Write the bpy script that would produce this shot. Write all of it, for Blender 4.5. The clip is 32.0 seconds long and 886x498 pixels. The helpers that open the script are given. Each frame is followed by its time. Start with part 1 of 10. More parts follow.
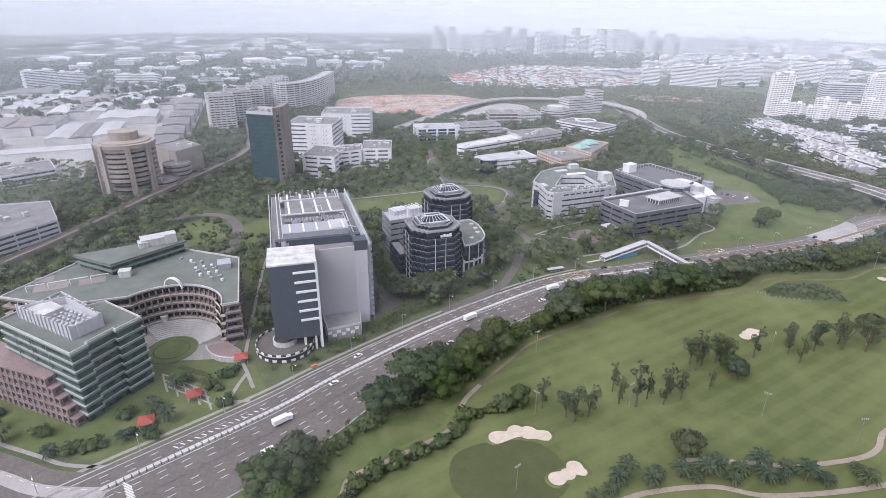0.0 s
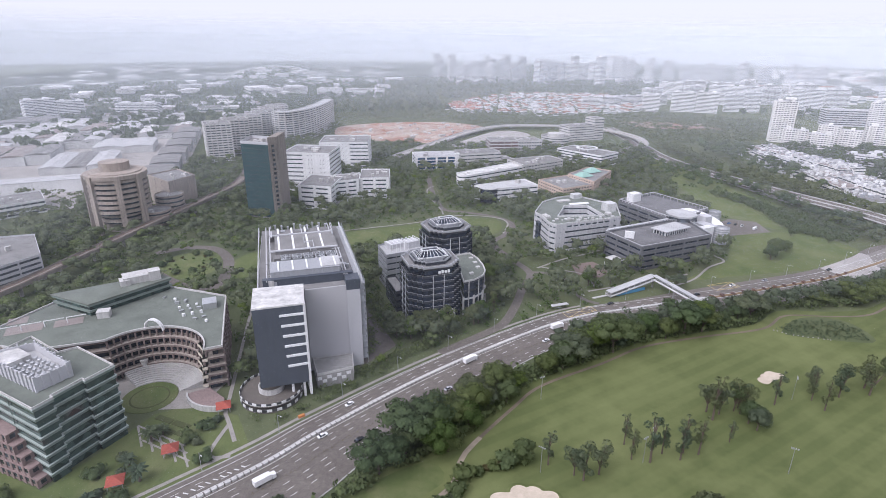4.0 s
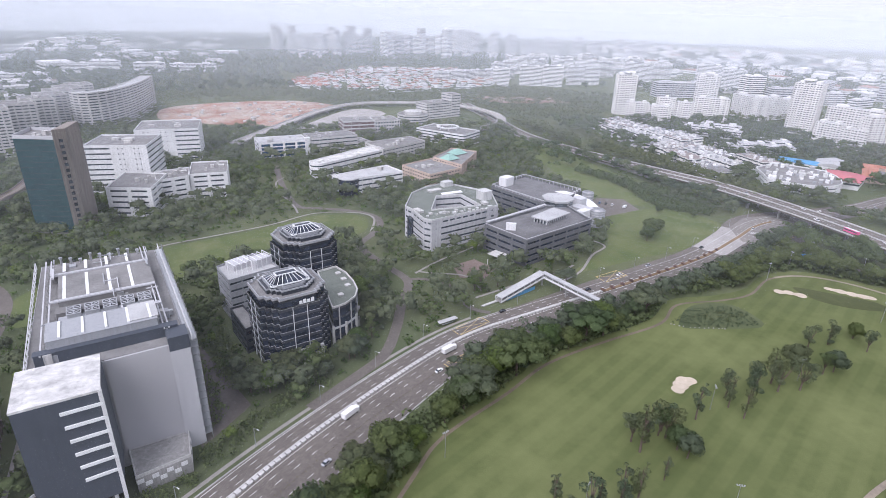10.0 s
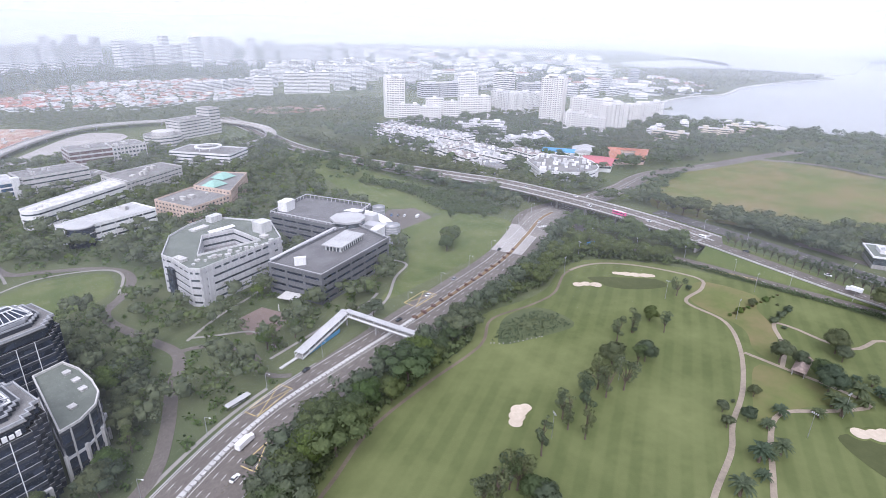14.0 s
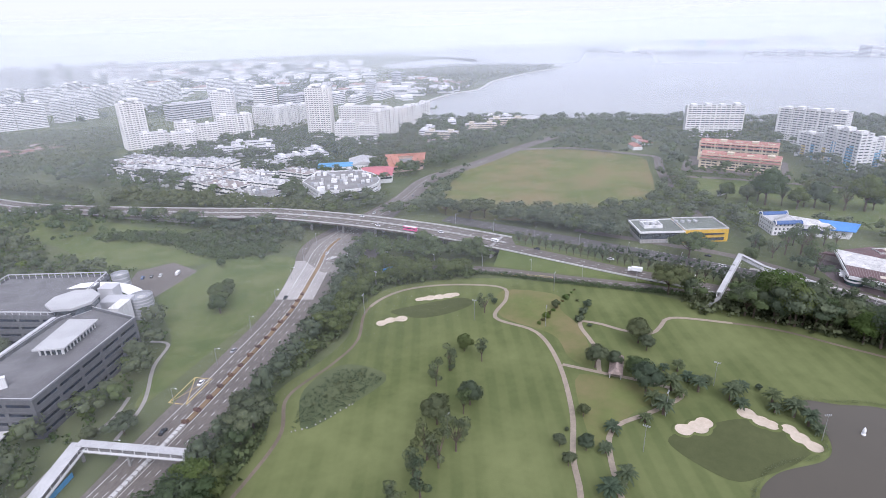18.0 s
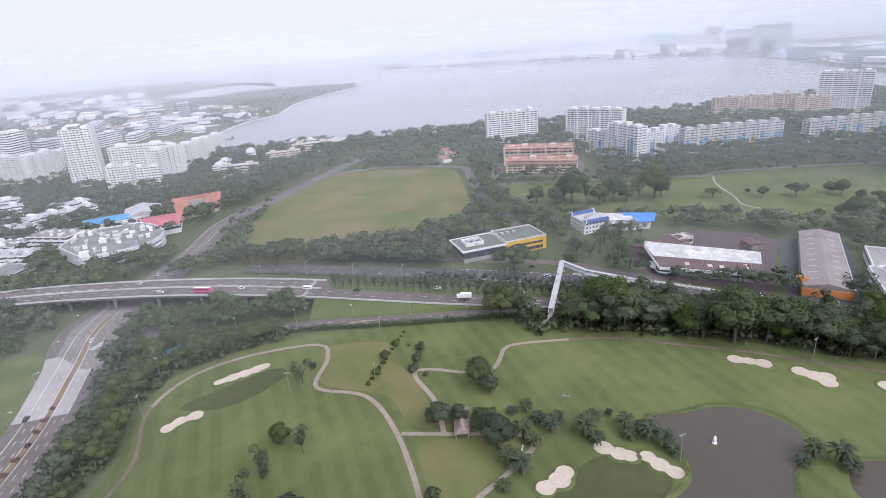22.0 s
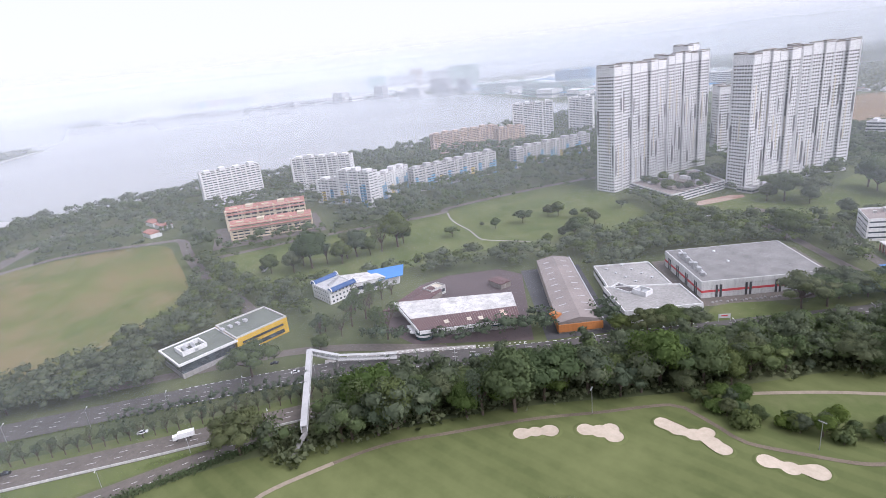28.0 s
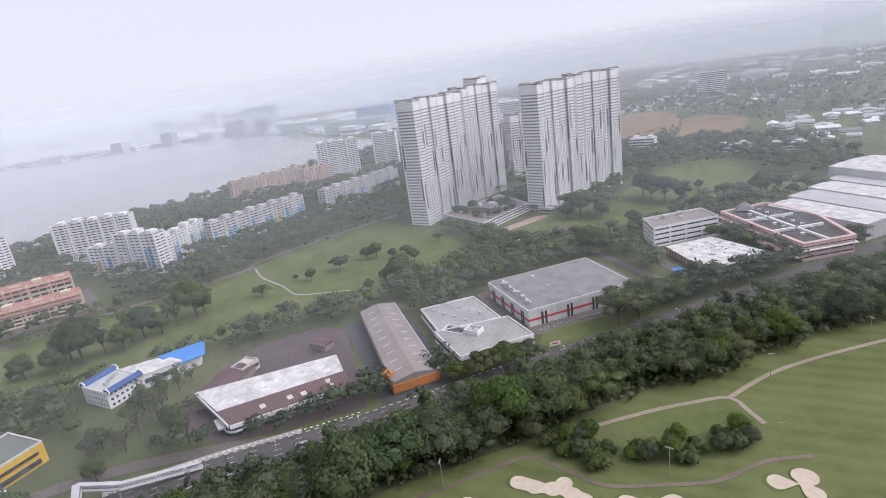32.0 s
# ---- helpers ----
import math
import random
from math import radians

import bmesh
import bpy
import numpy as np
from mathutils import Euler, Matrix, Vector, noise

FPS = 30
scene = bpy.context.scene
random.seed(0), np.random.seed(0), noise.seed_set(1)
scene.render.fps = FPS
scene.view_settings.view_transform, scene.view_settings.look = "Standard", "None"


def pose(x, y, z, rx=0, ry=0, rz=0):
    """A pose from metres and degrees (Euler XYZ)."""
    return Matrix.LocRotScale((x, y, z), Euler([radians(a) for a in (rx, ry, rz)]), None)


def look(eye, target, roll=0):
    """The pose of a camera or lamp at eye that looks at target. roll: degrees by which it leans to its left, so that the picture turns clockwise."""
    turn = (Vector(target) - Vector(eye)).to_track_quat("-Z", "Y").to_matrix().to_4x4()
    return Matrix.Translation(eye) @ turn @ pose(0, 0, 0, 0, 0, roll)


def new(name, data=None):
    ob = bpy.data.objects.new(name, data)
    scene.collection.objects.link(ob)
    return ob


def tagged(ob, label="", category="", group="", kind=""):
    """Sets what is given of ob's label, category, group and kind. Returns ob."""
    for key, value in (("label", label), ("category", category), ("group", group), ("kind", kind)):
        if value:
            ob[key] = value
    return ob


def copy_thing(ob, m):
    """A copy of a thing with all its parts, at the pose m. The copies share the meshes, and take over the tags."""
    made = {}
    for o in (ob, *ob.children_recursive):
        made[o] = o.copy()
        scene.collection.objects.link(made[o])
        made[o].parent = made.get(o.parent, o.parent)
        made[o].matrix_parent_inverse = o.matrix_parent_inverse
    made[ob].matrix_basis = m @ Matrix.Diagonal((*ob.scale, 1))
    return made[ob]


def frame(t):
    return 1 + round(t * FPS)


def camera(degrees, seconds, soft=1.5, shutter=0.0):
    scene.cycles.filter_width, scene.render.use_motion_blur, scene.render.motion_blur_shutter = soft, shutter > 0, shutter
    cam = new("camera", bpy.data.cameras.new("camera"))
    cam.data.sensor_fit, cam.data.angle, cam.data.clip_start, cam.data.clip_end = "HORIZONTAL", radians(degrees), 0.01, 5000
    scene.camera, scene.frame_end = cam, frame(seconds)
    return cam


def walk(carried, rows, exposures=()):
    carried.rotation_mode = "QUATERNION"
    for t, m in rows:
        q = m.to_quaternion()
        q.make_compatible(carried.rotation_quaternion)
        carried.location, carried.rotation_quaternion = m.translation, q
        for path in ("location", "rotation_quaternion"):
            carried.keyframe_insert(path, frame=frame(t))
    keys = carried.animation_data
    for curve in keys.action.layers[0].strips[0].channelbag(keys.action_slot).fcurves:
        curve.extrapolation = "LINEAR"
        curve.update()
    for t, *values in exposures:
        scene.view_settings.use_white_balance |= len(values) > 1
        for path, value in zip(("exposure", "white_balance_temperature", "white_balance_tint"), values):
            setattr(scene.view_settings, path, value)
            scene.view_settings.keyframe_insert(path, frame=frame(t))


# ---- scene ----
cam = camera(76.7, 32.0, 0.8)
PATH = [
    (0, (1.565, -1.898, 162.153), (1.647, -0.062, 161.364), 0.6),
    (0.5, (1.592, -0.218, 162.161), (1.675, 1.628, 161.396), 0.6),
    (1, (1.637, 1.611, 162.214), (1.721, 3.466, 161.47), 0.6),
    (1.5, (1.823, 3.515, 162.362), (1.907, 5.379, 161.641), 0.6),
    (2, (2.377, 5.504, 162.446), (2.46, 7.377, 161.748), 0.5),
    (2.5, (3.378, 7.561, 162.532), (3.456, 9.437, 161.841), 0.5),
    (3, (4.158, 9.738, 162.552), (4.232, 11.611, 161.856), 0.4),
    (3.5, (4.386, 12.776, 162.416), (4.461, 14.647, 161.714), 0.4),
    (5.5, (2.535, 28.048, 161.691), (2.629, 29.908, 160.962), 0.5),
    (6, (2.287, 32.618, 161.652), (2.386, 34.474, 160.915), 0.6),
    (6.5, (2.343, 38.038, 161.506), (2.455, 39.89, 160.759), 0.6),
    (7, (2.679, 43.836, 161.264), (2.83, 45.681, 160.508), 0.8),
    (7.5, (3.171, 49.76, 160.991), (3.387, 51.596, 160.228), 0.9),
    (8, (3.779, 56.215, 160.621), (4.068, 58.038, 159.851), 1.1),
    (8.5, (4.432, 62.924, 160.15), (4.791, 64.733, 159.375), 1.5),
    (9, (5.04, 69.369, 159.569), (5.464, 71.162, 158.791), 1.6),
    (9.5, (5.584, 75.456, 158.893), (6.076, 77.231, 158.114), 1.6),
    (10, (6.753, 81.679, 158.058), (7.319, 83.432, 157.278), 1.6),
    (10.5, (7.932, 87.553, 157.252), (8.575, 89.279, 156.473), 1.6),
    (11, (9.169, 93.239, 156.505), (9.892, 94.935, 155.729), 1.7),
    (11.5, (10.88, 99.121, 155.811), (11.686, 100.781, 155.04), 1.6),
    (12, (13.604, 105.143, 155.147), (14.485, 106.767, 154.382), 1.7),
    (12.5, (17.121, 110.992, 154.685), (18.084, 112.571, 153.924), 1.5),
    (13, (21.047, 116.618, 154.463), (22.092, 118.147, 153.707), 1.4),
    (13.5, (25.131, 121.976, 154.52), (26.257, 123.447, 153.769), 1.3),
    (14, (29.629, 127.243, 154.756), (30.833, 128.654, 154.008), 1.1),
    (14.5, (34.759, 132.11, 155.002), (36.031, 133.462, 154.259), 1.0),
    (16.5, (57.938, 149.482, 155.722), (59.452, 150.56, 154.984), -0.3),
    (17, (63.779, 152.632, 155.681), (65.343, 153.637, 154.943), -0.7),
    (17.5, (69.407, 154.944, 155.581), (71.014, 155.88, 154.846), -1.2),
    (18, (75.449, 156.757, 155.322), (77.098, 157.62, 154.589), -1.6),
    (18.5, (81.628, 158.091, 154.97), (83.314, 158.881, 154.24), -2.2),
    (19, (89.087, 159.283, 154.063), (90.805, 160.005, 153.336), -2.7),
    (19.5, (96.008, 160.223, 153.355), (97.755, 160.875, 152.631), -3.1),
    (20, (102.381, 160.749, 152.85), (104.15, 161.34, 152.128), -3.4),
    (20.5, (108.522, 161.231, 152.431), (110.313, 161.757, 151.713), -3.7),
    (21, (114.3, 161.648, 152.033), (116.113, 162.1, 151.32), -3.9),
    (21.5, (120.045, 161.691, 151.716), (121.877, 162.07, 151.009), -4.1),
    (22, (126.007, 161.572, 151.333), (127.855, 161.877, 150.631), -4.2),
    (22.5, (132.052, 161.339, 150.968), (133.913, 161.566, 150.272), -4.4),
    (23, (138.05, 161.18, 150.841), (139.92, 161.337, 150.148), -4.5),
    (23.5, (143.845, 160.633, 150.973), (145.721, 160.725, 150.285), -4.6),
    (24, (149.657, 159.582, 150.923), (151.537, 159.614, 150.241), -4.7),
    (24.5, (155.496, 158.201, 150.843), (157.378, 158.174, 150.166), -4.9),
    (26.5, (177.348, 152.24, 149.784), (179.214, 151.935, 149.134), -5.6),
    (27, (182.32, 150.562, 149.706), (184.173, 150.171, 149.061), -5.8),
    (27.5, (187.588, 148.676, 149.562), (189.422, 148.201, 148.921), -5.9),
    (28, (192.468, 146.591, 149.617), (194.279, 146.032, 148.978), -6.1),
    (28.5, (197.108, 144.509, 149.567), (198.894, 143.871, 148.932), -6.3),
    (29, (201.386, 142.5, 149.296), (203.147, 141.79, 148.666), -6.5),
    (29.5, (205.512, 140.206, 148.982), (207.246, 139.427, 148.358), -6.7),
    (30, (209.309, 137.84, 148.797), (211.012, 136.993, 148.178), -6.9),
    (30.5, (213.263, 134.993, 148.505), (214.935, 134.082, 147.894), -7.2),
    (31, (216.923, 132.144, 148.13), (218.56, 131.168, 147.524), -7.4),
    (31.5, (219.781, 129.488, 147.892), (221.372, 128.435, 147.293), -7.6),
    (32, (222.491, 126.714, 147.768), (224.029, 125.582, 147.173), -7.9),
]
EXPOSURES = [(0, 0.8, 5970, 20), (4, 0.7, 5970, 20), (9, 0.6, 5970, 20), (11, 0.95, 5890, 20), (13, 0.99, 5850, 20), (17, 0.8, 5840, 20), (19, 0.8, 5860, 20), (21.5, 0.67, 5900, 20), (24, 0.83, 5930, 20), (27.5, 0.86, 6020, 20), (30, 0.66, 6140, 20), (32, 0.6, 6140, 20)]
walk(cam, [(t, look(eye, target, roll)) for t, eye, target, roll in PATH], EXPOSURES)

# ---------- light ----------
world = bpy.data.worlds.new("overcast_sky")
world.use_nodes = True
scene.world = world
wn, wl = world.node_tree.nodes, world.node_tree.links
sky = wn.new("ShaderNodeTexSky")
sky.sky_type, sky.sun_disc = "NISHITA", False
sky.sun_elevation, sky.sun_rotation = radians(47), radians(228)
cloud = wn.new("ShaderNodeMixRGB")
cloud.inputs[0].default_value = 0.93
cloud.inputs[2].default_value = (6.3, 6.45, 6.8, 1)
wl.new(sky.outputs[0], cloud.inputs[1])
wl.new(cloud.outputs[0], wn["Background"].inputs[0])
wn["Background"].inputs[1].default_value = 0.088
lamp = bpy.data.lights.new("sun", "SUN")
lamp.energy, lamp.angle, lamp.color = 2.1, radians(50), (1, 0.97, 0.93)
sun = new("sun", lamp)
sun.matrix_world = look((0, 0, 300), (110, 100, 140))

# ---------- materials ----------


def nodes_of(name):
    m = bpy.data.materials.new(name)
    m.use_nodes = True
    return m, m.node_tree.nodes, m.node_tree.links, m.node_tree.nodes["Principled BSDF"]


def rgb(c, k=1.0):
    return (min(c[0] * k, 1), min(c[1] * k, 1), min(c[2] * k, 1), 1)


def noise_node(n, l, vec, scale, detail=4, rough=0.55):
    t = n.new("ShaderNodeTexNoise")
    t.inputs["Scale"].default_value, t.inputs["Detail"].default_value = scale, detail
    t.inputs["Roughness"].default_value = rough
    l.new(vec, t.inputs["Vector"])
    return t


def ramp_node(n, l, fac, stops):
    r = n.new("ShaderNodeValToRGB")
    e = r.color_ramp.elements
    while len(e) < len(stops):
        e.new(0.5)
    for k, (p, c) in enumerate(stops):
        e[k].position, e[k].color = p, rgb(c)
    l.new(fac, r.inputs[0])
    return r


def mul_node(n, l, a, b, fac=1.0, kind="MULTIPLY"):
    x = n.new("ShaderNodeMixRGB")
    x.blend_type = kind
    x.inputs[0].default_value = fac
    l.new(a, x.inputs[1])
    l.new(b, x.inputs[2])
    return x


def M(name, col, rough=0.75, metal=0.0, var=0.18, big=0.05, small=0.9, bump=0.0, streak=0.0, rand=0.0, spec=0.35):
    """Painted or mineral surface: two scales of stain, optional rain streaks, a tint for each object."""
    m, n, l, b = nodes_of(name)
    tc = n.new("ShaderNodeTexCoord").outputs["Object"]
    a = noise_node(n, l, tc, big, 5)
    c = noise_node(n, l, tc, small, 6, 0.65)
    ra = ramp_node(n, l, a.outputs[0], [(0.3, [x * (1 - var) for x in col]), (0.7, [min(1, x * (1 + var * 0.5)) for x in col])])
    rc = ramp_node(n, l, c.outputs[0], [(0.3, (1 - var,) * 3), (0.7, (1, 1, 1))])
    out = mul_node(n, l, ra.outputs[0], rc.outputs[0])
    if streak:
        mp = n.new("ShaderNodeMapping")
        mp.inputs["Scale"].default_value = (0.8, 0.8, 0.04)
        l.new(tc, mp.inputs[0])
        s = noise_node(n, l, mp.outputs[0], 1.0, 5, 0.7)
        rs = ramp_node(n, l, s.outputs[0], [(0.4, (1 - streak,) * 3), (0.62, (1, 1, 1))])
        out = mul_node(n, l, out.outputs[0], rs.outputs[0])
    if rand:
        oi = n.new("ShaderNodeObjectInfo")
        rr = ramp_node(n, l, oi.outputs["Random"], [(0.0, (1 - rand,) * 3), (1.0, (1, 1, 1))])
        out = mul_node(n, l, out.outputs[0], rr.outputs[0])
    l.new(out.outputs[0], b.inputs["Base Color"])
    rv = n.new("ShaderNodeMapRange")
    rv.inputs["To Min"].default_value, rv.inputs["To Max"].default_value = max(rough - 0.12, 0.03), min(rough + 0.12, 1)
    l.new(c.outputs[0], rv.inputs["Value"])
    l.new(rv.outputs[0], b.inputs["Roughness"])
    b.inputs["Metallic"].default_value = metal
    b.inputs["Specular IOR Level"].default_value = spec
    if bump:
        bp = n.new("ShaderNodeBump")
        bp.inputs["Strength"].default_value, bp.inputs["Distance"].default_value = bump, 0.3
        l.new(c.outputs[0], bp.inputs["Height"])
        l.new(bp.outputs[0], b.inputs["Normal"])
    return m


def glass(name, col, rough=0.08, var=0.35):
    """Dark reflecting panes whose blinds and rooms behind differ a little from pane to pane."""
    m, n, l, b = nodes_of(name)
    tc = n.new("ShaderNodeTexCoord").outputs["Object"]
    v = n.new("ShaderNodeTexVoronoi")
    v.inputs["Scale"].default_value = 0.35
    l.new(tc, v.inputs["Vector"])
    r = ramp_node(n, l, v.outputs["Color"], [(0.2, [x * (1 - var) for x in col]), (0.8, [x * (1 + 2 * var) for x in col])])
    l.new(r.outputs[0], b.inputs["Base Color"])
    b.inputs["Roughness"].default_value = rough
    b.inputs["Specular IOR Level"].default_value = 0.6
    return m


def foliage(name, dark, light, trans=0.52, dry=None):
    m, n, l, b = nodes_of(name)
    geo = n.new("ShaderNodeNewGeometry")
    oi = n.new("ShaderNodeObjectInfo")
    r1 = ramp_node(n, l, geo.outputs["Random Per Island"], [(0.0, [0.62 * p + 0.38 * q for p, q in zip(dark, light)]), (0.8, light), (1.0, dry or [min(1, x * 1.22) for x in light])])
    r2 = ramp_node(n, l, oi.outputs["Random"], [(0.0, (0.68, 0.76, 0.74)), (0.5, (0.95, 0.95, 0.9)), (1.0, (1.0, 0.96, 0.72))])
    tc = n.new("ShaderNodeTexCoord").outputs["Object"]
    a = noise_node(n, l, tc, 0.16, 3)
    r3 = ramp_node(n, l, a.outputs[0], [(0.3, (0.8, 0.83, 0.83)), (0.7, (1.08, 1.04, 0.95))])
    mm = mul_node(n, l, mul_node(n, l, r1.outputs[0], r2.outputs[0]).outputs[0], r3.outputs[0])
    l.new(mm.outputs[0], b.inputs["Base Color"])
    b.inputs["Roughness"].default_value = 0.75
    b.inputs["Specular IOR Level"].default_value = 0.15
    tr = n.new("ShaderNodeBsdfTranslucent")
    l.new(mm.outputs[0], tr.inputs[0])
    mx = n.new("ShaderNodeMixShader")
    mx.inputs[0].default_value = trans
    l.new(b.outputs[0], mx.inputs[1])
    l.new(tr.outputs[0], mx.inputs[2])
    l.new(mx.outputs[0], n["Material Output"].inputs[0])
    return m


def turf(name, dark, light, big=0.02, mid=0.15, stripes=None, dry=None, dry_at=0.62):
    """Grass: broad patches, fine grain, and mowing stripes (wavelength, direction in degrees, strength) where it is mown."""
    m, n, l, b = nodes_of(name)
    tc = n.new("ShaderNodeTexCoord").outputs["Object"]
    a = noise_node(n, l, tc, big, 6, 0.6)
    r = ramp_node(n, l, a.outputs[0], [(0.32, dark), (0.66, light)])
    c = noise_node(n, l, tc, mid, 6, 0.7)
    rc = ramp_node(n, l, c.outputs[0], [(0.3, (0.8, 0.82, 0.8)), (0.7, (1.08, 1.06, 1.0))])
    out = mul_node(n, l, r.outputs[0], rc.outputs[0])
    if stripes:
        wl_, deg, k = stripes
        mp = n.new("ShaderNodeMapping")
        mp.inputs["Rotation"].default_value = (0, 0, radians(deg))
        l.new(tc, mp.inputs[0])
        w = n.new("ShaderNodeTexWave")
        w.inputs["Scale"].default_value = 0.314 / wl_
        w.inputs["Distortion"].default_value, w.inputs["Detail"].default_value = 1.6, 2
        w.inputs["Detail Scale"].default_value = 0.25
        l.new(mp.outputs[0], w.inputs["Vector"])
        rw = ramp_node(n, l, w.outputs["Fac"], [(0.3, (1 - k, 1 - k * 0.8, 1 - k)), (0.7, (1 + k, 1 + k * 0.9, 1 + k))])
        out = mul_node(n, l, out.outputs[0], rw.outputs[0])
    if dry:
        d = noise_node(n, l, tc, big * 1.7, 5, 0.65)
        rd = ramp_node(n, l, d.outputs[0], [(dry_at - 0.14, (0, 0, 0)), (dry_at + 0.1, (1, 1, 1))])
        mx = n.new("ShaderNodeMixRGB")
        l.new(rd.outputs[0], mx.inputs[0])
        l.new(out.outputs[0], mx.inputs[1])
        mx.inputs[2].default_value = rgb(dry)
        out = mx
    l.new(out.outputs[0], b.inputs["Base Color"])
    b.inputs["Roughness"].default_value = 0.9
    b.inputs["Specular IOR Level"].default_value = 0.1
    bp = n.new("ShaderNodeBump")
    bp.inputs["Strength"].default_value, bp.inputs["Distance"].default_value = 0.35, 0.4
    fine = noise_node(n, l, tc, 1.2, 4, 0.7)
    l.new(fine.outputs[0], bp.inputs["Height"])
    l.new(bp.outputs[0], b.inputs["Normal"])
    return m


def asphalt(name, col, tyre=0.12):
    m, n, l, b = nodes_of(name)
    tc = n.new("ShaderNodeTexCoord").outputs["Object"]
    a = noise_node(n, l, tc, 0.03, 6, 0.7)
    c = noise_node(n, l, tc, 0.5, 6, 0.75)
    r = ramp_node(n, l, a.outputs[0], [(0.3, [x * 0.78 for x in col]), (0.7, [x * 1.15 for x in col])])
    rc = ramp_node(n, l, c.outputs[0], [(0.35, (1 - tyre,) * 3), (0.65, (1, 1, 1))])
    out = mul_node(n, l, r.outputs[0], rc.outputs[0])
    l.new(out.outputs[0], b.inputs["Base Color"])
    b.inputs["Roughness"].default_value = 0.7
    b.inputs["Specular IOR Level"].default_value = 0.35
    return m


def water(name, col, scale, rough=0.06, spec=0.5):
    m, n, l, b = nodes_of(name)
    tc = n.new("ShaderNodeTexCoord").outputs["Object"]
    a = noise_node(n, l, tc, scale * 0.02, 4)
    r = ramp_node(n, l, a.outputs[0], [(0.3, [x * 0.85 for x in col]), (0.7, [x * 1.1 for x in col])])
    l.new(r.outputs[0], b.inputs["Base Color"])
    b.inputs["Roughness"].default_value = rough
    b.inputs["Specular IOR Level"].default_value = spec
    c = noise_node(n, l, tc, scale, 3)
    bp = n.new("ShaderNodeBump")
    bp.inputs["Strength"].default_value, bp.inputs["Distance"].default_value = 0.12, 0.2
    l.new(c.outputs[0], bp.inputs["Height"])
    l.new(bp.outputs[0], b.inputs["Normal"])
    return m


GROUND = turf("rough_ground", (0.075, 0.095, 0.048), (0.13, 0.142, 0.075), 0.012, 0.12)
FAIRWAY = turf("mown_fairway", (0.101, 0.12, 0.046), (0.134, 0.152, 0.062), 0.009, 0.07, (9, 62, 0.13), (0.15, 0.168, 0.07), 0.6)
LAWN = turf("lawn", (0.09, 0.118, 0.043), (0.128, 0.15, 0.06), 0.03, 0.2, None, (0.14, 0.15, 0.07))
FIELD = turf("playing_field", (0.105, 0.13, 0.045), (0.148, 0.163, 0.062), 0.012, 0.08, None, (0.175, 0.148, 0.075), 0.52)
GREEN = turf("putting_green", (0.072, 0.082, 0.036), (0.09, 0.1, 0.045), 0.02, 0.2)
SOIL = turf("bare_soil", (0.28, 0.135, 0.1), (0.4, 0.24, 0.185), 0.012, 0.07, None, (0.4, 0.35, 0.3), 0.52)
BROWN = turf("ploughed_soil", (0.2, 0.14, 0.085), (0.27, 0.19, 0.12), 0.01, 0.06)
SAND = turf("bunker_sand", (0.47, 0.395, 0.315), (0.56, 0.48, 0.39), 0.1, 0.5)
ROAD = asphalt("road_asphalt", (0.15, 0.131, 0.115), 0.3)
DARKROAD = asphalt("new_asphalt", (0.075, 0.075, 0.08))
HIGHROAD = asphalt("expressway_asphalt", (0.1, 0.094, 0.09), 0.2)
WORNROAD = asphalt("worn_asphalt", (0.225, 0.205, 0.185), 0.25)
REDYARD = asphalt("reddish_yard_asphalt", (0.105, 0.08, 0.082))
PALEROAD = asphalt("pale_concrete_road", (0.36, 0.34, 0.32))
PATHM = asphalt("path_concrete", (0.31, 0.26, 0.2), 0.25)
PAVE = asphalt("paving", (0.3, 0.28, 0.255), 0.2)
PAVEBROWN = asphalt("brown_paving", (0.2, 0.15, 0.13), 0.25)
LINE = M("road_paint", (0.72, 0.72, 0.7), 0.7, var=0.2, small=2)
YELLOWLINE = M("yellow_road_paint", (0.62, 0.48, 0.2), 0.7, var=0.25, small=2)
KERB = M("kerb_concrete", (0.42, 0.41, 0.39), 0.85, var=0.3, small=1.5)
CONC = M("concrete", (0.4, 0.39, 0.375), 0.85, var=0.22, streak=0.25, bump=0.1)
PALECONC = M("pale_concrete", (0.58, 0.57, 0.55), 0.8, var=0.16, streak=0.22)
WHITE = M("white_paint", (0.77, 0.77, 0.765), 0.7, var=0.1, streak=0.14)
DULLWHITE = M("weathered_white_paint", (0.62, 0.62, 0.61), 0.75, var=0.14, streak=0.22)
GREY = M("grey_cladding", (0.34, 0.35, 0.365), 0.55, var=0.1, streak=0.12)
PALEGREY = M("pale_grey_cladding", (0.5, 0.5, 0.515), 0.55, var=0.08, streak=0.05)
SMOOTHGREY = M("smooth_grey_cladding", (0.43, 0.425, 0.435), 0.5, var=0.05)
LEDGEGREEN = M("grey_green_cladding", (0.19, 0.235, 0.21), 0.5, var=0.1, streak=0.08)
SILLGREEN = M("pale_green_sill", (0.37, 0.42, 0.39), 0.6, var=0.12)
PINKD = M("dark_pink_brown_granite", (0.25, 0.195, 0.18), 0.75, var=0.2, streak=0.2)
SLATE = M("slate_blue_cladding", (0.072, 0.083, 0.104), 0.5, var=0.12, streak=0.1)
DARKSTONE = M("dark_blue_granite", (0.042, 0.047, 0.06), 0.35, var=0.2, rand=0.2)
TAN = M("tan_concrete", (0.4, 0.345, 0.3), 0.85, var=0.15, streak=0.25)
BROWNC = M("brown_grey_concrete", (0.3, 0.265, 0.235), 0.85, var=0.2, streak=0.3)
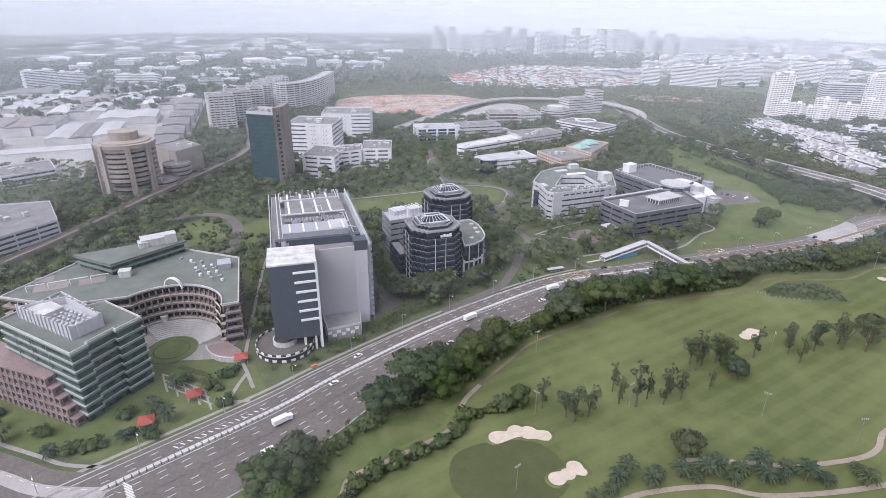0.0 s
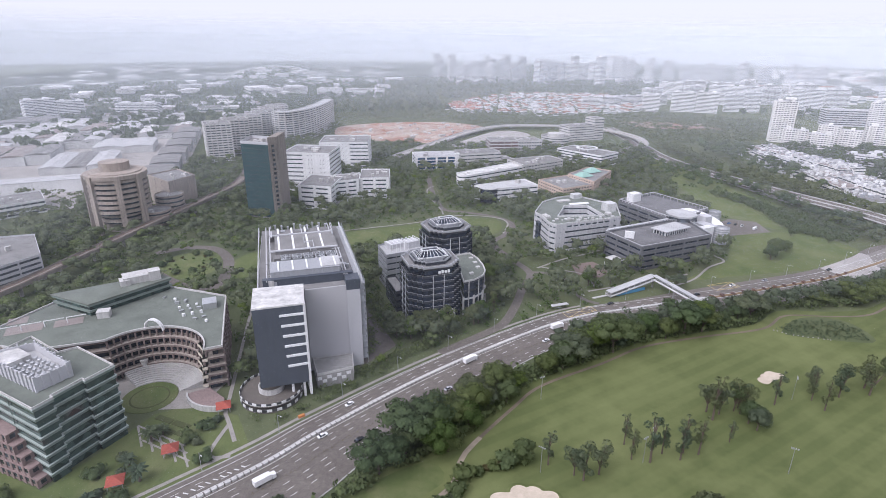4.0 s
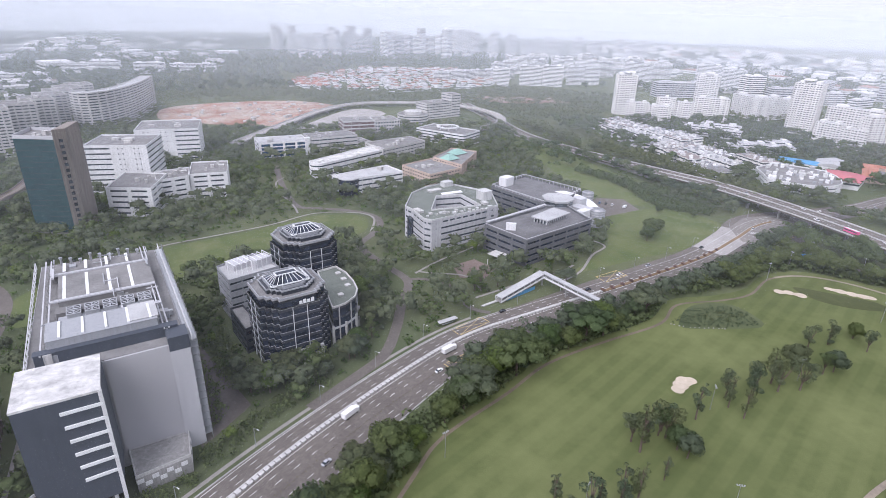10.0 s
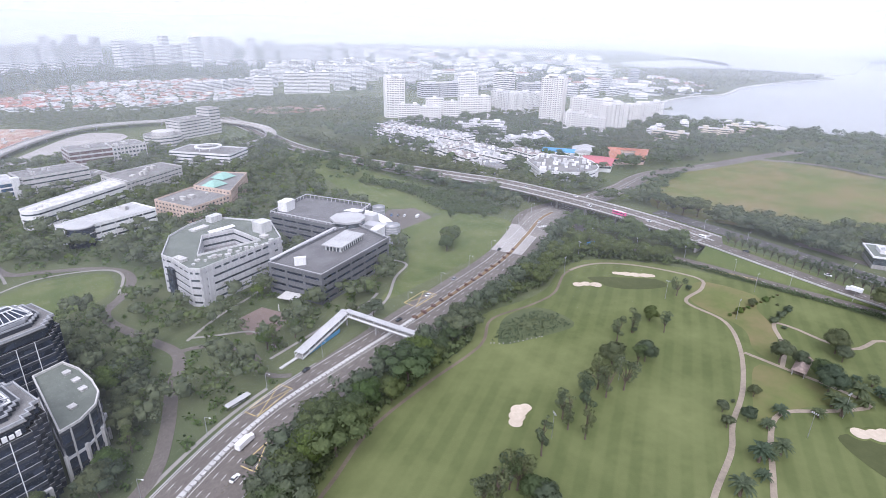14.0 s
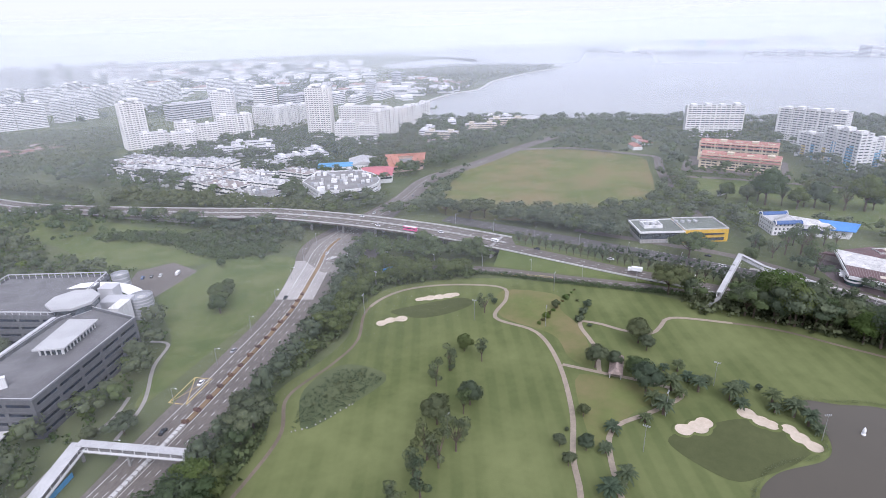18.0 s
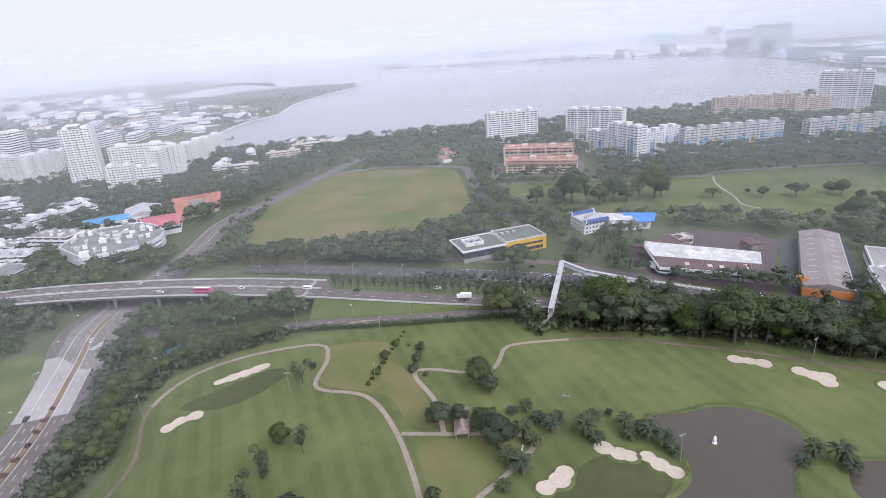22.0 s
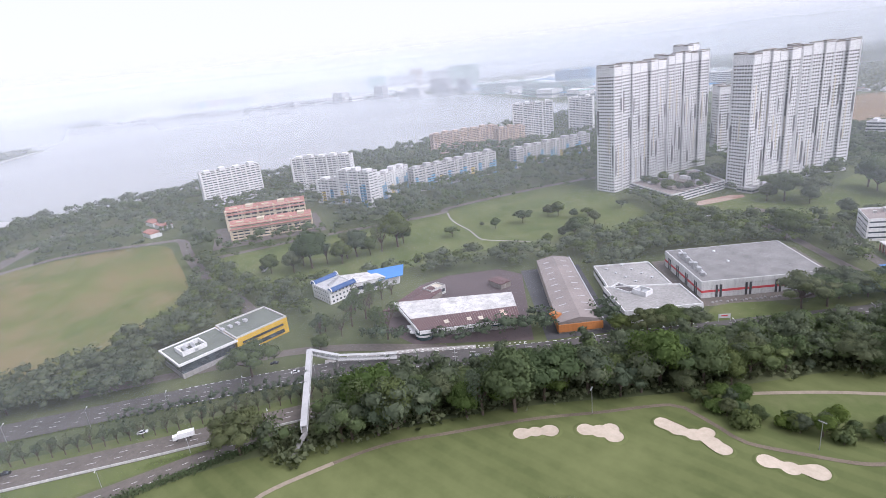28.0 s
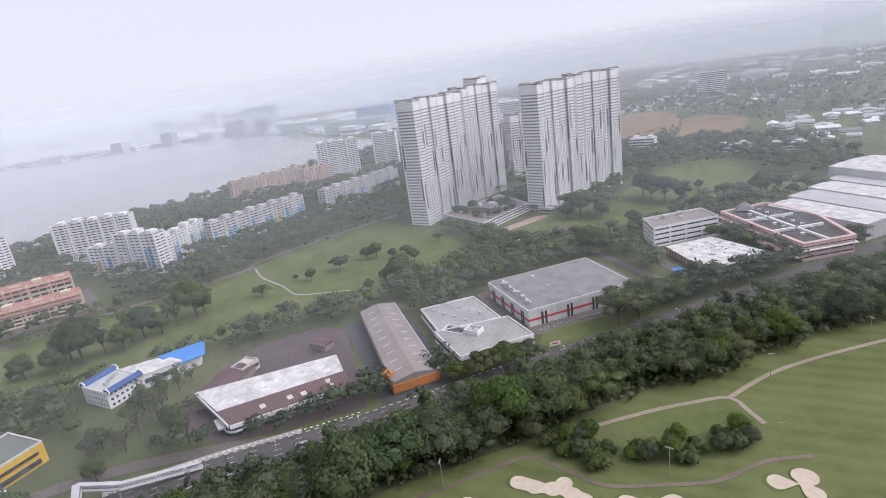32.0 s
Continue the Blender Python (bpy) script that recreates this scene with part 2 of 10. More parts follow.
PINK = M("pink_brown_granite", (0.31, 0.23, 0.215), 0.7, var=0.18, streak=0.2)
PEACH = M("peach_render", (0.6, 0.47, 0.385), 0.8, var=0.14, streak=0.2)
SALMON = M("salmon_roof_tiles", (0.41, 0.2, 0.16), 0.8, var=0.2)
REDROOF = M("red_roof_tiles", (0.42, 0.1, 0.07), 0.8, var=0.25, rand=0.3)
TERRA = M("terracotta_roofs", (0.4, 0.235, 0.185), 0.8, var=0.3)
CREAM = M("cream_paint", (0.66, 0.6, 0.49), 0.75, var=0.12, streak=0.2)
YELLOW = M("yellow_paint", (0.66, 0.42, 0.045), 0.6, var=0.1, streak=0.12)
ORANGE = M("orange_paint", (0.56, 0.22, 0.07), 0.7, var=0.15, streak=0.15)
BLUE = M("blue_roof_sheet", (0.06, 0.22, 0.55), 0.5, var=0.12)
NAVY = M("navy_roof_sheet", (0.035, 0.09, 0.24), 0.45, var=0.12)
ROSE = M("pink_render", (0.64, 0.46, 0.42), 0.8, var=0.12, streak=0.2)
DARKFELT = M("dark_roof_felt", (0.1, 0.092, 0.09), 0.9, var=0.3, big=0.1)
BLUEPAINT = M("blue_paint", (0.1, 0.32, 0.56), 0.7, var=0.12, streak=0.15)
RED = M("red_paint", (0.52, 0.05, 0.06), 0.6, var=0.1)
MAROON = M("maroon_roof_sheet", (0.15, 0.085, 0.085), 0.6, var=0.2, streak=0.2)
GREENROOF = M("green_roof_felt", (0.16, 0.178, 0.152), 0.85, var=0.22, big=0.09)
TURQ = M("verdigris_roof", (0.27, 0.44, 0.38), 0.6, var=0.12)
FLATROOF = M("grey_roof_felt", (0.24, 0.235, 0.23), 0.9, var=0.25, big=0.1)
PALEROOF = M("pale_roof_sheet", (0.46, 0.46, 0.46), 0.7, var=0.16, big=0.1)
DIRTYROOF = M("stained_white_roof", (0.66, 0.65, 0.63), 0.8, var=0.34, big=0.16, small=0.5)
BROWNROOF = M("grey_brown_roof_sheet", (0.27, 0.235, 0.22), 0.75, var=0.16)
STEEL = M("galvanised_steel", (0.55, 0.56, 0.57), 0.4, 0.7, var=0.15)
DARKMETAL = M("dark_metal", (0.06, 0.06, 0.065), 0.5, 0.3, var=0.15)
WHITEMETAL = M("white_metal", (0.76, 0.77, 0.77), 0.4, var=0.08)
BARK = M("bark", (0.16, 0.125, 0.1), 0.95, var=0.35, small=3)
RUBBER = M("tyre_rubber", (0.03, 0.03, 0.03), 0.9)
GLASS = glass("dark_window_glass", (0.05, 0.06, 0.07))
BLUEGLASS = glass("blue_window_glass", (0.02, 0.05, 0.1))
GREENGLASS = glass("green_tinted_glass", (0.035, 0.055, 0.05))
TEALGLASS = glass("teal_curtain_glass", (0.036, 0.07, 0.076), 0.12, var=0.07)
NAVYGLASS = glass("navy_window_glass", (0.02, 0.026, 0.04), 0.16)
NAVYGLASS.node_tree.nodes["Principled BSDF"].inputs["Specular IOR Level"].default_value = 0.4
PALEGLASS = glass("pale_window_glass", (0.16, 0.18, 0.19), 0.15)
LAKE = water("lake_water", (0.265, 0.275, 0.275), 0.12, 0.25, 0.4)
POND = water("muddy_pond_water", (0.075, 0.066, 0.05), 0.5, 0.1, 0.3)
LEAF = foliage("broad_leaves", (0.132, 0.172, 0.09), (0.18, 0.225, 0.112))
LEAFB = foliage("dull_leaves", (0.142, 0.172, 0.122), (0.194, 0.224, 0.15))
LEAFY = foliage("fresh_leaves", (0.095, 0.145, 0.045), (0.175, 0.24, 0.08))
LEAFD = foliage("brown_leaves", (0.09, 0.082, 0.045), (0.17, 0.15, 0.08))
PALM = foliage("palm_fronds", (0.075, 0.1, 0.065), (0.15, 0.185, 0.125))
PURPLE = foliage("purple_shrub_leaves", (0.19, 0.115, 0.12), (0.32, 0.21, 0.205))

# ---------- geometry helpers ----------


class MB:
    """A mesh in the making: vertices, faces and the slot of each face."""

    def __init__(self):
        self.v, self.f, self.m = [], [], []

    def add(self, vs, fs, mi=0):
        o = len(self.v)
        self.v += vs
        self.f += [tuple(i + o for i in q) for q in fs]
        self.m += [mi] * len(fs)
        return self

    def prism(self, pts, z0, z1, mi=0, top=None):
        k = len(pts)
        vs = [(x, y, z0) for x, y in pts] + [(x, y, z1) for x, y in pts]
        self.add(vs, [(i, (i + 1) % k, k + (i + 1) % k, k + i) for i in range(k)], mi)
        o = len(self.v) - 2 * k
        self.f += [tuple(o + k + i for i in range(k)), tuple(o + i for i in reversed(range(k)))]
        self.m += [mi if top is None else top, mi]
        return self

    def box(self, c, s, rz=0.0, mi=0, bev=0.0):
        x, y, z = c
        a, b = math.cos(rz), math.sin(rz)
        hx, hy = s[0] / 2, s[1] / 2
        e = min(bev, hx * 0.9, hy * 0.9)
        p = [(-hx, -hy), (hx, -hy), (hx, hy), (-hx, hy)]
        if e:
            p = [(-hx + e, -hy), (hx - e, -hy), (hx, -hy + e), (hx, hy - e), (hx - e, hy), (-hx + e, hy), (-hx, hy - e), (-hx, -hy + e)]
        return self.prism([(x + u * a - v * b, y + u * b + v * a) for u, v in p], z, z + s[2], mi)

    def beam(self, p, q, w, h=None, mi=0):
        """A square bar from p to q."""
        p, q = Vector(p), Vector(q)
        d = (q - p)
        up = Vector((0, 0, 1)) if abs(d.normalized().z) < 0.95 else Vector((1, 0, 0))
        r = d.cross(up).normalized() * (w / 2)
        u = r.cross(d).normalized() * ((h or w) / 2)
        vs = [tuple(e + s * r + t * u) for e in (p, q) for s, t in ((-1, -1), (1, -1), (1, 1), (-1, 1))]
        return self.add(vs, [(0, 1, 5, 4), (1, 2, 6, 5), (2, 3, 7, 6), (3, 0, 4, 7), (3, 2, 1, 0), (4, 5, 6, 7)], mi)

    def lathe(self, c, prof, k=12, mi=0, a0=0.0, caps=True):
        vs = [(c[0] + r * math.cos(a0 + 6.28318 * i / k), c[1] + r * math.sin(a0 + 6.28318 * i / k), c[2] + z) for r, z in prof for i in range(k)]
        fs = [(j * k + i, j * k + (i + 1) % k, (j + 1) * k + (i + 1) % k, (j + 1) * k + i) for j in range(len(prof) - 1) for i in range(k)]
        if caps:
            fs += [tuple(reversed(range(k))), tuple((len(prof) - 1) * k + i for i in range(k))]
        return self.add(vs, fs, mi)

    def mesh(self, name, mats):
        me = bpy.data.meshes.new(name)
        me.from_pydata(self.v, [], self.f)
        for m in mats:
            me.materials.append(m)
        if len(mats) > 1:
            me.polygons.foreach_set("material_index", self.m)
        me.update()
        return me


def as_list(x):
    return list(x) if isinstance(x, (list, tuple)) else [x]


def thing(name, x, y, label, category, group="", z=0.0):
    e = new(name)
    e.location = (x, y, z)
    e.empty_display_size = 1
    return tagged(e, label, category, group)


def part(name, mb, material, parent, label=""):
    """One mesh under a thing or a part; its vertices are given in the world."""
    ob = new(name, mb.mesh(name, as_list(material)) if isinstance(mb, MB) else mb)
    ob.parent = parent
    at = parent.location if parent.type == "EMPTY" else Vector((0, 0, 0))
    if parent.type == "EMPTY":
        ob.matrix_parent_inverse = Matrix.Translation(-at)
    return tagged(ob, label)


def solid(name, mb, material, label, category, kind="", group=""):
    return tagged(new(name, mb.mesh(name, as_list(material))), label, category, group, kind)


def np_mesh(name, v, q, material, normals=None):
    """A mesh from arrays of vertices and quads, with its own vertex normals if given."""
    me = bpy.data.meshes.new(name)
    v, q = np.asarray(v, np.float32), np.asarray(q, np.int32)
    me.vertices.add(len(v))
    me.vertices.foreach_set("co", v.ravel())
    me.loops.add(q.size)
    me.loops.foreach_set("vertex_index", q.ravel())
    me.polygons.add(len(q))
    me.polygons.foreach_set("loop_start", np.arange(0, q.size, q.shape[1], dtype=np.int32))
    me.polygons.foreach_set("loop_total", np.full(len(q), q.shape[1], np.int32))
    me.materials.append(material)
    me.update(calc_edges=True)
    if normals is not None:
        at = me.attributes.new("custom_normal", "FLOAT_VECTOR", "POINT")
        at.data.foreach_set("vector", np.asarray(normals, np.float32).ravel())
        me.polygons.foreach_set("use_smooth", np.ones(len(q), bool))
    return me


def spline(pts, step=4.0, closed=False):
    """A smooth line through control points of any dimension, sampled every few metres."""
    p = [np.array(a, float) for a in pts]
    k = len(p)
    out = []
    for i in range(k if closed else k - 1):
        a, b, c, d = (p[(i + j) % k] if closed else p[min(max(i + j, 0), k - 1)] for j in (-1, 0, 1, 2))
        n = max(2, int(np.linalg.norm((c - b)[:2]) / step))
        for s in range(n):
            t = s / n
            out.append(0.5 * (2 * b + (c - a) * t + (2 * a - 5 * b + 4 * c - d) * t * t + (3 * b - a - 3 * c + d) * t ** 3))
    if not closed:
        out.append(p[-1])
    return np.array(out)


def normals2(line):
    d = np.gradient(line[:, :2], axis=0)
    d /= np.linalg.norm(d, axis=1, keepdims=True) + 1e-9
    return np.stack([-d[:, 1], d[:, 0]], 1)


def ribbon(mb, line, left, right, z=0.1, thick=0.0, mi=0):
    """A strip along a line, from left metres to its left to right metres to its right; z and widths may be arrays."""
    n = normals2(line)
    k = len(line)
    le, ri, zz = (np.broadcast_to(np.asarray(a, float), (k,)) for a in (left, right, z))
    a, b = line[:, :2] + n * le[:, None], line[:, :2] - n * ri[:, None]
    vs = [(*a[i], zz[i]) for i in range(k)] + [(*b[i], zz[i]) for i in range(k)]
    fs = [(i + k, i + k + 1, i + 1, i) for i in range(k - 1)]
    if thick:
        vs += [(x, y, h - thick) for x, y, h in vs]
        fs += [(i, i + 1, i + 1 + 2 * k, i + 2 * k) for i in range(k - 1)] + [(i + k + 2 * k, i + k + 1 + 2 * k, i + k + 1, i + k) for i in range(k - 1)]
        fs += [(i + 2 * k, i + 1 + 2 * k, i + k + 1 + 2 * k, i + k + 2 * k) for i in range(k - 1)]
        fs += [(0, 2 * k, 3 * k, k), (k - 1, 2 * k - 1, 4 * k - 1, 3 * k - 1)]
    return mb.add(vs, fs, mi)


def offset_line(line, d):
    return np.concatenate([line[:, :2] + normals2(line) * np.broadcast_to(np.asarray(d, float), (len(line),))[:, None], line[:, 2:]], 1)


def dashes(mb, line, d, length, gap, w, z, mi=0, a=0.0, b=1.0):
    """Painted dashes along a line, d metres to its left."""
    ln = offset_line(line, d)[:, :2]
    s = np.r_[0, np.cumsum(np.linalg.norm(np.diff(ln, axis=0), axis=1))]
    t, end = s[-1] * a, s[-1] * b
    while t + length < end:
        p = [np.array([np.interp(u, s, ln[:, 0]), np.interp(u, s, ln[:, 1])]) for u in (t, t + length)]
        r = (p[1] - p[0]) / length
        n = np.array([-r[1], r[0]]) * w / 2
        mb.add([(*(p[0] + n), z), (*(p[0] - n), z), (*(p[1] - n), z), (*(p[1] + n), z)], [(0, 1, 2, 3)], mi)
        t += length + gap
    return mb


def along(line, step, a=0.0, b=1.0, d=0.0):
    """Places and headings every step metres along a line."""
    ln = offset_line(line, d)[:, :2]
    s = np.r_[0, np.cumsum(np.linalg.norm(np.diff(ln, axis=0), axis=1))]
    out, t = [], s[-1] * a
    while t <= s[-1] * b:
        p, q = ([np.interp(u, s, ln[:, 0]), np.interp(u, s, ln[:, 1])] for u in (max(t - 1, 0), min(t + 1, s[-1])))
        out.append(((p[0] + q[0]) / 2, (p[1] + q[1]) / 2, math.atan2(q[1] - p[1], q[0] - p[0])))
        t += step
    return out


def inside(x, y, poly):
    poly = np.asarray(poly, float)[:, :2]
    x, y = np.asarray(x, float), np.asarray(y, float)
    c = np.zeros(x.shape, bool)
    for (x0, y0), (x1, y1) in zip(poly, np.roll(poly, -1, 0)):
        hit = ((y0 > y) != (y1 > y)) & (x < (x1 - x0) * (y - y0) / ((y1 - y0) or 1e-9) + x0)
        c ^= hit
    return c


def near_line(x, y, line, d):
    """Whether places lie within d metres of a line."""
    p = np.stack([x, y], 1)
    out = np.zeros(len(p), bool)
    ln = np.asarray(line)[:, :2]
    for i in range(0, len(ln), 64):
        out |= (np.linalg.norm(p[:, None] - ln[None, i:i + 64], axis=2) < d).any(1)
    return out


LAYER = [0]


OPEN = []
OPEN_KINDS = ("lawn", "playing_field", "yard", "bare_soil", "water", "road_junction")


def sheet(name, pts, z, material, label, category, closed_step=4.0, kind="structure", smooth=True):
    """A thin flat area on the ground with a smooth outline, each a few millimetres above the last."""
    LAYER[0] += 1
    if name in OPEN_KINDS:
        OPEN.append([tuple(q) for q in (spline(pts, max(closed_step, 8), True) if smooth else pts)])
    z = z * 0.6 + 0.004 * (LAYER[0] % 20) if z < 0.12 else z + 0.0013 * (LAYER[0] % 9)
    p = spline(pts, closed_step, True) if smooth else np.array(pts, float)
    area = sum(a[0] * b[1] - b[0] * a[1] for a, b in zip(p, np.roll(p, -1, 0)))
    p = p if area > 0 else p[::-1]
    me = bpy.data.meshes.new(name)
    b = bmesh.new()
    f = b.faces.new([b.verts.new((q[0], q[1], z)) for q in p])
    bmesh.ops.triangulate(b, faces=[f])
    b.to_mesh(me)
    b.free()
    me.materials.append(material)
    return tagged(new(name, me), label, category, kind=kind)


def offset_poly(pts, d):
    """A counter-clockwise outline moved inwards by d metres."""
    k, out = len(pts), []
    for i in range(k):
        a, b, c = (np.array(pts[(i + j) % k], float) for j in (-1, 0, 1))
        u, w = (b - a) / (np.linalg.norm(b - a) + 1e-9), (c - b) / (np.linalg.norm(c - b) + 1e-9)
        n = np.array([-u[1], u[0]]) + np.array([-w[1], w[0]])
        out.append(tuple(b + n * d / max(0.35, 1 + u @ w)))
    return out


def ccw(pts):
    return list(pts) if sum(a[0] * b[1] - b[0] * a[1] for a, b in zip(pts, [*pts[1:], pts[0]])) > 0 else list(pts)[::-1]


def rect(cx, cy, w, d, deg=0.0):
    a, b = math.cos(radians(deg)), math.sin(radians(deg))
    return [(cx + u * a - v * b, cy + u * b + v * a) for u, v in ((-w / 2, -d / 2), (w / 2, -d / 2), (w / 2, d / 2), (-w / 2, d / 2))]


def quad_to(p, q, depth):
    """A rectangle with the side p to q, reaching depth metres to the left of it."""
    d = np.array(q, float) - p
    n = np.array([-d[1], d[0]]) / np.linalg.norm(d) * depth
    return ccw([tuple(p), tuple(q), tuple(q + n), tuple(p + n)])


def ngon(cx, cy, r, k, deg=0.0):
    return [(cx + r * math.cos(radians(deg) + 6.28318 * i / k), cy + r * math.sin(radians(deg) + 6.28318 * i / k)) for i in range(k)]


def arc(cx, cy, r, a0, a1, k):
    return [(cx + r * math.cos(radians(a0 + (a1 - a0) * i / (k - 1))), cy + r * math.sin(radians(a0 + (a1 - a0) * i / (k - 1)))) for i in range(k)]

# ---------- ground, roads, water ----------
mb = MB()
mb.add([(-5000, -5000, 0), (5200, -5000, 0), (5200, 5200, 0), (-5000, 5200, 0)], [(0, 1, 2, 3)])
solid("ground", mb, GROUND, "flat green ground with scrub and grass", "ground", "structure")

# main dual road: centre strip with its width to either kerb
MAIN = spline([(-230, 60, 12, 34), (-160, 118, 12, 34), (-98, 168.6, 12, 33), (-61, 199, 12, 31), (-38, 222, 11, 28), (8, 262, 10, 24), (60, 299, 10, 20),
               (99, 321, 10, 18), (143, 334, 11, 18), (188, 345.5, 14, 18), (241, 360, 15, 19), (300, 378, 15, 18), (352, 402, 17, 18), (400, 424, 22, 22),
               (465, 430, 16, 16), (529, 436, 12, 12), (610, 449, 11, 11), (700, 430, 10, 10), (828, 410, 9, 9), (960, 380, 8, 8)], 6)
SIDE = spline([(-330, 205), (-230, 190), (-160, 166), (-137, 157.5), (-112, 155), (-95, 150)], 5)
SLIP = spline([(14, 283), (36, 300), (53, 315), (65, 340), (73, 363), (84, 391), (76, 417), (66, 446), (66, 462), (78, 478), (88, 500), (85, 520), (68, 536), (45, 547), (26, 560), (17, 628), (14, 700)], 4)
SLIP_B = spline([(85, 394), (95, 392.4), (105.5, 383.4), (112, 372), (113, 362), (109.6, 354), (114, 345), (120, 341)], 3)
AYE_N = spline([(300, -400, 0.3), (330, -310, 0.3), (352, -230, 0.3), (372, -166, 0.3), (395, -91, 0.3), (410, -40, 0.3), (424, 12, 0.3), (437, 52, 0.3), (452, 90, 0.3), (462, 125, 0.5), (472, 185, 0.6), (478, 240, 0.6), (484, 300, 0.6), (490, 370, 0.6)], 6)
AYE_S = spline([(275, -392, 0.3), (308, -300, 0.3), (332, -225, 0.3), (352, -160, 0.3), (375, -90, 0.3), (398, -25, 0.3), (415, 30, 0.3), (426, 75, 0.3), (434, 125, 0.4), (437, 165, 0.9), (437, 210, 2.6), (436, 255, 5.6), (435, 300, 8.6), (435, 360, 10), (431, 430, 10), (420, 500, 9.8), (407, 556, 7.4), (393, 626, 3.8), (377, 700, 1), (360, 770, 0.3), (354, 830, 0.3), (358, 900, 0.3), (364, 980, 0.3), (365, 1100, 0.3)], 6)
RAMP = spline([(372, 404), (384, 345), (396, 315), (404, 285), (410, 240), (416, 203), (422, 170), (428, 130)], 5)
CROSS = spline([(738, 428), (790, 412), (824, 355), (824, 314), (814, 262), (806, 238), (754, 227), (710, 217), (642, 198), (607, 183), (560, 168)], 6)
PARKROAD = spline([(716, 214), (721, 170), (726, 123), (725, 40), (726, -20), (740, -34), (752, -113), (757, -188), (752, -240)], 6)
WEST_LANE = spline([(556, -250), (522, -253), (488, -257), (438, -221), (412, -206), (394, -178)], 6)
YARD_LANE = spline([(520, -222), (494, -215), (432, -193), (398, -182)], 6)
PARKPATH = spline([(722, -26), (690, -20), (650, -22), (621, -21), (605, -35), (590, -52)], 4)
LANE_E = spline([(505, 260), (500, 200), (495, 150), (480, 112), (455, 70)], 6)
LOOP = spline([(-206, 439), (-185, 452), (-162, 448), (-145, 425), (-138, 398), (-137, 375), (-155, 372), (-190, 400)], 4)
VIADUCT = spline([(-30, 800, 5), (21, 888, 6), (90, 1010, 6), (165, 1085, 6), (279, 1078, 6), (345, 1025, 6), (368, 940, 6), (347, 872, 5), (300, 845, 3)], 8)
RAILWAY = spline([(-330, 150, 9), (-290, 260, 9), (-268, 335, 9), (-256, 377, 9), (-244, 433, 9), (-230, 494, 9), (-212, 566, 9), (-200, 641, 9), (-215, 730, 9), (-260, 860, 9)], 8)

mb = MB()
ribbon(mb, MAIN, MAIN[:, 2], MAIN[:, 3], 0.19)
solid("road", mb, ROAD, "wide grey asphalt dual carriageway with worn lanes", "road", "structure")
mb = MB()
ribbon(mb, SIDE, 8, 8, 0.205)
solid("road", mb, ROAD, "grey asphalt side road joining the dual carriageway", "road", "structure")
mb = MB()
ribbon(mb, offset_line(SIDE, -1.5)[:-3], 2.6, 2.6, 0.235)
solid("traffic_island", mb, PALEROAD, "long pale concrete island in the side road", "traffic island", "structure")
mb = MB()
ribbon(mb, SLIP, 2.9, 2.9, 0.21)
ribbon(mb, SLIP_B, 1.7, 1.7, 0.2)
ribbon(mb, LOOP, 4, 4, 0.2)
solid("road", mb, ROAD, "grey asphalt estate road among trees", "road", "structure")
mb = MB()
ribbon(mb, AYE_N, 9, 8, AYE_N[:, 2] - 0.1)
solid("road", mb, HIGHROAD, "dark grey asphalt expressway carriageway beside trees", "road", "structure")
sec = AYE_N[(AYE_N[:, 1] > 52) & (AYE_N[:, 1] < 140)]
solid("verge", ribbon(MB(), offset_line(sec, -9.8), 1.6, 1.6, 0.5, 0.4), PALEROAD, "pale concrete hatched verge beside the expressway", "verge", "structure")
mb = MB()
ribbon(mb, RAMP, 4.5, 4.5, 0.22)
ribbon(mb, LANE_E, 4, 4, 0.21)
ribbon(mb, CROSS, 5, 5, 0.2)
ribbon(mb, PARKROAD, 4, 4, 0.215)
ribbon(mb, WEST_LANE, 4, 4, 0.2)
ribbon(mb, YARD_LANE, 3.5, 3.5, 0.21)
solid("road", mb, ROAD, "grey asphalt slip roads and side roads", "road", "structure")
sheet("road_junction", [(352, 398), (352, 376), (372, 372), (400, 380), (424, 392), (428, 440), (395, 440), (365, 424)], 0.215, WORNROAD, "pale worn asphalt road junction under the flyover", "road", smooth=False)

sec = MAIN[(MAIN[:, 0] > 312) & (MAIN[:, 0] < 372)]
solid("road", ribbon(MB(), sec, sec[:, 2] - 0.3, sec[:, 3] - 9.0, 0.213), PALEROAD, "pale worn concrete road before the junction", "road", "structure")
# lane paint
mb = MB()
for d in (3.6, 6.9):
    dashes(mb, MAIN, d, 3, 6, 0.22, 0.235, 0, 0.08, 0.66)
for d in (-4.6, -8.0, -15.5, -19, -22.5):
    b = 0.66 if d > -12 else 0.31
    dashes(mb, MAIN, d, 3, 6, 0.22, 0.235, 0, 0.08, b)
for d in (9.4, -1.8, 1.7):
    ribbon(mb, offset_line(MAIN, d)[18:-40], 0.12, 0.12, 0.235)
for line, d in ((RAMP, 0), (SIDE, 0), (CROSS, 0)):
    dashes(mb, line, d, 2.5, 4, 0.2, 0.25)
dashes(mb, RAMP, -4, 1.5, 1.5, 0.3, 0.25)
for d in (4.2, 0.2, -3.8):
    dashes(mb, AYE_N, d, 3, 7, 0.2, 0.6, 0, 0.3, 1)
dashes(mb, AYE_N, 8.3, 2, 2, 0.5, 0.62, 0, 0.44, 0.8)
dashes(mb, AYE_N, -9.6, 1.2, 1.6, 0.9, 0.62, 0, 0.565, 0.68)
dashes(mb, AYE_N, -7.4, 2, 2, 0.5, 0.62, 0, 0.44, 0.8)
